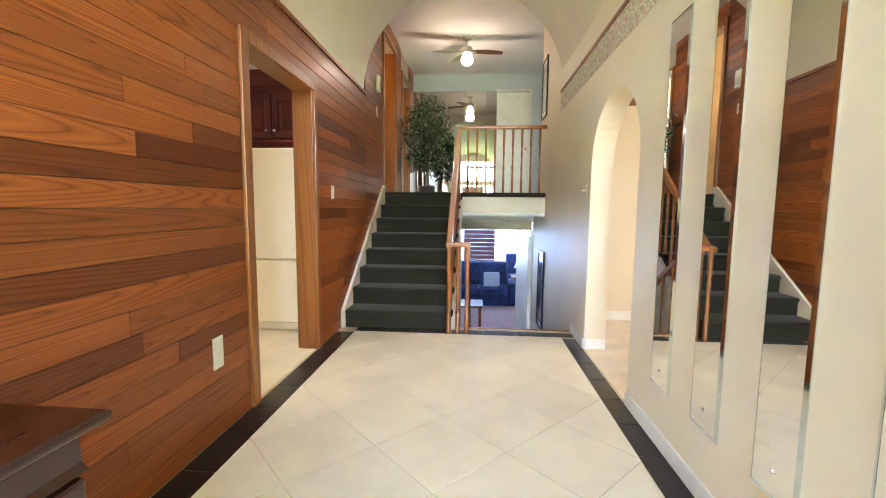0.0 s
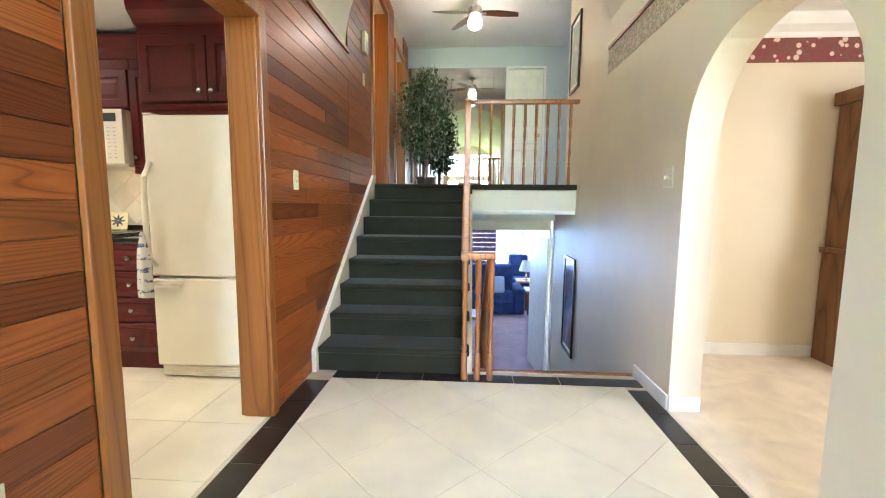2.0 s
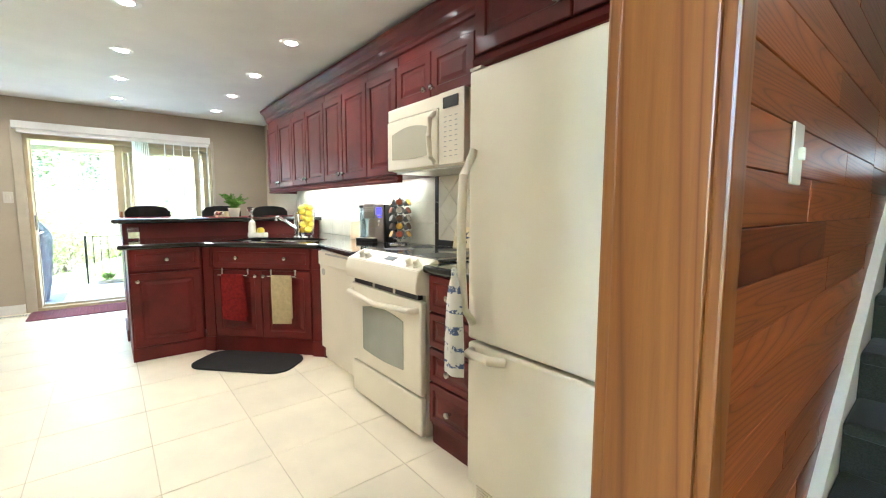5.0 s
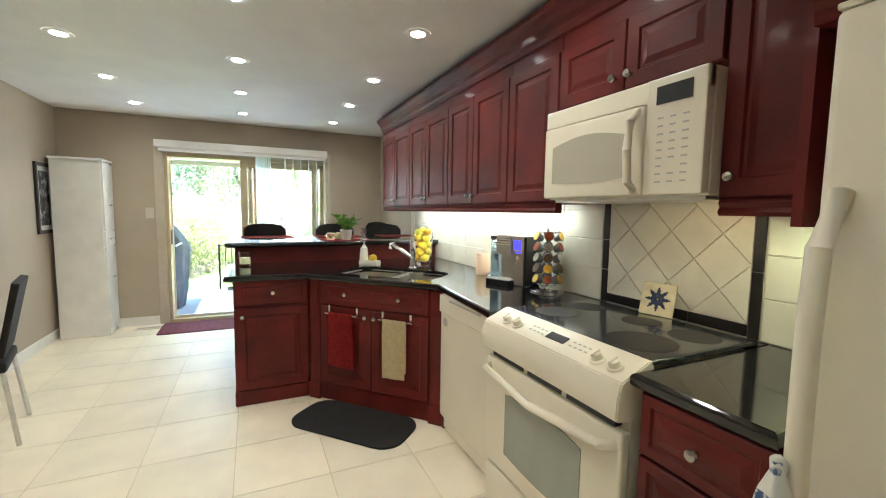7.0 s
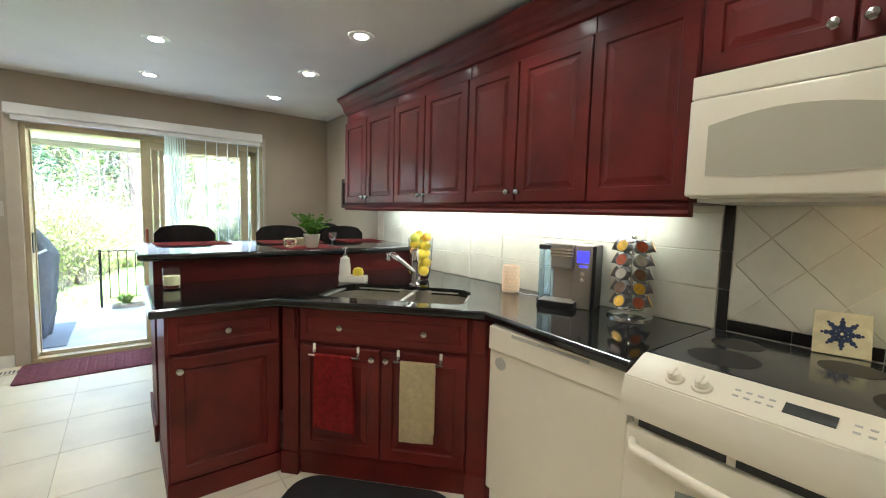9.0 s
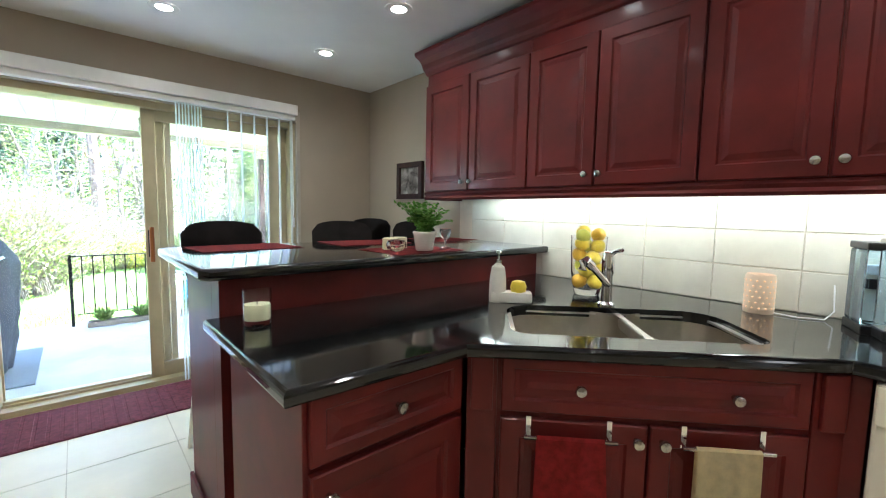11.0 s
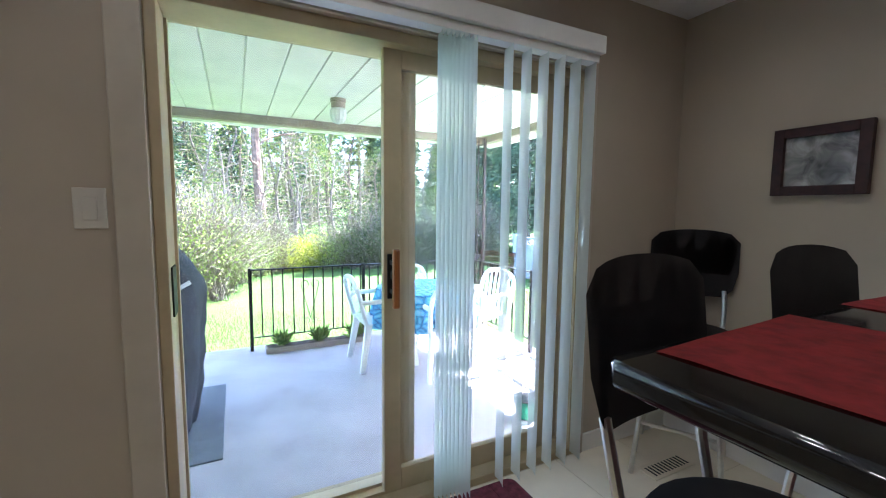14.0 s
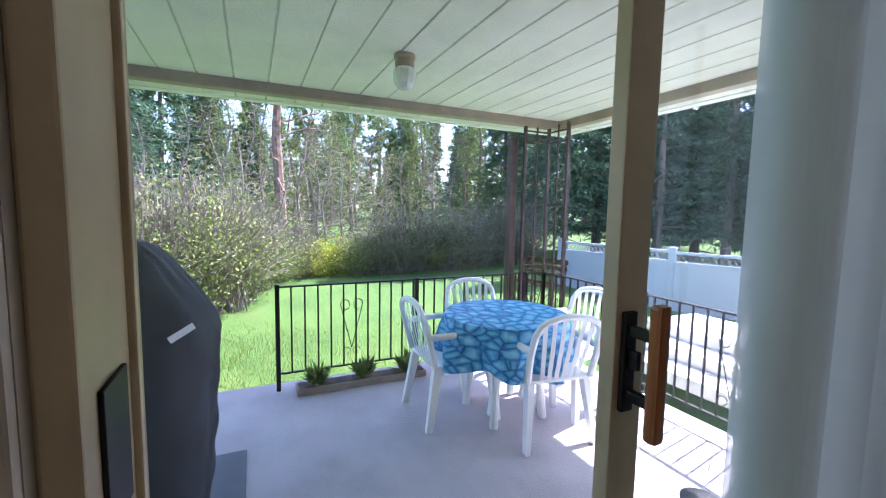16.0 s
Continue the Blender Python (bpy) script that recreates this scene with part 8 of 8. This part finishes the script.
for z0, wx, wy in ((0.50, 0.062, 0.022), (0.60, 0.062, 0.024), (0.75, 0.056, 0.022), (0.86, 0.048, 0.020), (0.93, 0.034, 0.016), (0.985, 0.014, 0.010), (1.01, 0.016, 0.012), (1.02, 0.008, 0.006)):
    loops.append([bm.verts.new((wx * math.cos(k * 0.2618) * (1 + 0.10 * math.sin(5 * k * 0.2618)), wy * math.sin(k * 0.2618) * (1 + 0.25 * math.sin(4 * k * 0.2618 + z0)), z0)) for k in range(24)])
for a, c in zip(loops, loops[1:]):
    for k in range(24):
        bm.faces.new((a[k], a[(k + 1) % 24], c[(k + 1) % 24], c[k]))
bm.faces.new(loops[0]), bm.faces.new(loops[-1])
thing("tea_towel", "white tea towel with navy prints buttoned on the fridge handle", "towel", pose(-2.195, 3.90, 0.165) @ Matrix.Diagonal((0.8, 0.9, 0.78, 1)), bm=bm, material=M_TEA, smooth=True)

# ---- on the bar ----
for cx, cy, w, d, a in ((-6.195, 3.265, 0.33, 0.46, 4), (-6.20, 3.94, 0.34, 0.46, -2), (-6.19, 4.55, 0.33, 0.38, 0), (-5.68, 3.90, 0.33, 0.43, 3)):
    bm = bmesh.new()
    g = [[bm.verts.new((-w / 2 + w * i / 6, -d / 2 + d * j / 8, 0.002 + 0.0035 * abs(noise.noise(Vector((i * 0.8 + cx * 9, j * 0.7, cy)))))) for j in range(9)] for i in range(7)]
    for i in range(6):
        for j in range(8):
            bm.faces.new((g[i][j], g[i + 1][j], g[i + 1][j + 1], g[i][j + 1]))
    bmesh.ops.solidify(bm, geom=bm.faces[:], thickness=0.002)
    thing("placemat", "burgundy cloth placemat on the granite bar", "placemat", pose(cx, cy, BTOP, 0, 0, a), bm=bm, material=M_REDMAT, group="placemats")
fp = thing("potted_fern", "small green fern in a cream ceramic pot", "plant", pose(-5.59, 3.90, BTOP + 0.006) @ Matrix.Scale(0.84, 4))
M_FERN = foliage("fern_leaves", (0.08, 0.19, 0.025), (0.15, 0.32, 0.045), (0.27, 0.46, 0.09))
part("pot", lathe(bmesh.new(), [(0.045, 0), (0.05, 0.005), (0.064, 0.095), (0.068, 0.10), (0.066, 0.108), (0.058, 0.10), (0.02, 0.095)], 26), M_CERAM, fp, smooth=True)
r = np.random.RandomState(8)
qs = []
bm = bmesh.new()
for k in range(34):
    az, L, rise = r.uniform(0, 6.283), r.uniform(0.06, 0.18), r.uniform(0.10, 0.23)
    pts = [(L * f * math.cos(az), L * f * math.sin(az), 0.10 + rise * f - 0.05 * f ** 3) for f in (0, 0.35, 0.7, 1.0)]
    tube(bm, pts, 0.0015, 4)
    m = 34
    f = np.linspace(0.15, 1.0, m)
    pos = np.stack([L * f * math.cos(az), L * f * math.sin(az), 0.10 + rise * f - 0.05 * f ** 3], 1)
    sgn = np.where(np.arange(m) % 2 == 0, 1.0, -1.0)
    side = np.stack([-math.sin(az) * sgn, math.cos(az) * sgn, r.uniform(-0.1, 0.35, m)], 1) + r.normal(0, 0.2, (m, 3))
    qs.append(leaf_quads(pos, side, r.uniform(0.03, 0.05, m) * (1.15 - 0.6 * f), r.uniform(0.006, 0.010, m), r))
part("stems", bm, M_FERN, fp)
part("fronds", triangles("fronds", np.concatenate(qs), 4, M_FERN), None, fp)
for x, y in ((-5.72, 3.79), (-5.75, 3.87)):
    cd = thing("pillar_candle", "short cream pillar candle on the placemat", "candle", pose(x, y, BTOP + 0.006), group="pillar candles")
    part("wax", lathe(bmesh.new(), [(0.034, 0), (0.036, 0.004), (0.036, 0.052), (0.030, 0.056), (0.004, 0.052)], 24), M_WAX, cd, smooth=True)
    part("wick", lathe(bmesh.new(), [(0.001, 0.05), (0.001, 0.062)], 6), M_BLACK, cd)
bm = lathe(bmesh.new(), [(0.025, 0), (0.042, 0.012), (0.048, 0.03), (0.040, 0.048), (0.028, 0.052), (0.024, 0.03), (0.006, 0.02)], 12)
thing("crystal_votive", "faceted clear crystal votive holder", "candle holder", pose(-5.63, 3.765, BTOP + 0.006), bm=bm, material=M_GLASS).visible_shadow = False
bm = lathe(bmesh.new(), [(0.03, 0), (0.028, 0.006), (0.006, 0.012), (0.005, 0.04), (0.022, 0.055), (0.030, 0.085), (0.028, 0.10), (0.026, 0.085), (0.004, 0.055)], 20)
thing("glass_goblet", "small clear glass goblet on the bar", "glass", pose(-5.62, 4.06, BTOP + 0.006), bm=bm, material=M_GLASS, smooth=True).visible_shadow = False
# outlet and cords on the tiles
oo = thing("wall_outlet", "ivory outlet on the tiles behind the coffee machine", "outlet", pose(-4.19, KY - 0.0115, 1.02))
part("plate", boxm(0, 0.075, -0.006, 0, 0, 0.12, bev=0.003), M_IVORY, oo)
part("plug", boxm(0.02, 0.055, -0.035, -0.006, 0.065, 0.10, bev=0.006), M_PLASTIC, oo, "white plug")
part("plug", boxm(0.02, 0.055, -0.03, -0.006, 0.015, 0.05, bev=0.006), M_BLACK, oo, "black plug")

# ---- pieces: boards and tiles ----
rng = random.Random(12)
PITCH = 0.0957


def boards(y0, y1, z0, z1, hole=None):
    """Horizontal cedar boards with random joints, clipped round a doorway."""
    k = 0
    while z0 + k * PITCH < z1 - 0.01:
        a, c = z0 + k * PITCH + 0.0008, min(z0 + (k + 1) * PITCH - 0.0008, z1)
        spans = [(y0, y1)]
        if hole and a < hole[2] - 0.02 and c > hole[3] + 0.02:
            spans = [(y0, hole[0]), (hole[1], y1)]
        for s0, s1 in spans:
            u = s0
            while u < s1 - 0.02:
                L = rng.choice((0.55, 0.8, 1.1, 1.5, 2.1, 2.6)) * rng.uniform(0.8, 1.15)
                v = min(u + L, s1)
                if s1 - v < 0.25:
                    v = s1
                bm = boxm(WX - 0.019, WX + rng.uniform(-0.0012, 0.0012), u + 0.0006, v - 0.0006, a, c, bev=0.0016, seg=1)
                part("board", bm, M_CEDAR, wall_west)
                u = v
        k += 1


boards(-1.7, 5.13, 0.0, WALL_TOP - 0.03, (DOOR_Y0 - 0.076, DOOR_Y1 + 0.063, DOOR_Z + 0.067, -1))
boards(5.13, 5.99, 0.28, 3.75)
boards(6.91, 7.39, UP, 3.75)
boards(8.26, 8.72, UP, 3.75)
boards(5.99, 6.91, 3.55, 3.75)
for pts in diagonal(0.447, (-0.13 + 0.316, 2.55), -1.088, 0.806, 0.35, 4.075, 0.005):
    part("tile", prism(bmesh.new(), pts, -0.008, 0.0, bev=0.0015), M_TILE, floor_hall)
for pts in diagonal(0.447, (-0.13 + 0.316, 2.55 - 0.632 * 4), -1.088, 0.806, -1.7, 0.346, 0.005):
    part("tile", prism(bmesh.new(), pts, -0.008, 0.0), M_TILE, floor_hall)
BT = data_of("border_tile", boxm(0.0025, 0.1575, 0.0025, 0.2925, -0.008, 0.001, bev=0.0015, seg=1), M_BLACKTILE)
BTR = data_of("border_tile", boxm(0.0025, 0.1225, 0.0025, 0.2925, -0.008, 0.001, bev=0.0015, seg=1), M_BLACKTILE)
BTE = data_of("border_tile", boxm(0.0025, 0.2975, 0.0025, 0.117, -0.008, 0.001, bev=0.0015, seg=1), M_BLACKTILE)
y = 1.97 - 0.295 * 12
while y < 4.0:
    part("border_tile", BT, None, floor_hall, m=pose(-1.249, y, 0))
    part("border_tile", BTR, None, floor_hall, m=pose(0.808, y, 0))
    y += 0.295
for k in range(7):
    part("border_tile", BTE, None, floor_hall, m=pose(-1.09 + 0.30 * k if k < 6 else 0.63, 4.078, 0.0006 * (k % 2)))
x = -7.06 - 0.45
while x < -1.3:
    y = 2.57 - 0.45 * 3
    while y < KY:
        pts = clip_poly([(x, y), (x + 0.4455, y), (x + 0.4455, y + 0.4455), (x, y + 0.4455)], -7.505, -1.27, SYW, KY)
        if len(pts) >= 3:
            part("tile", prism(bmesh.new(), pts, -0.008, 0.0), M_TILE, floor_kitchen)
        y += 0.45
    x += 0.45
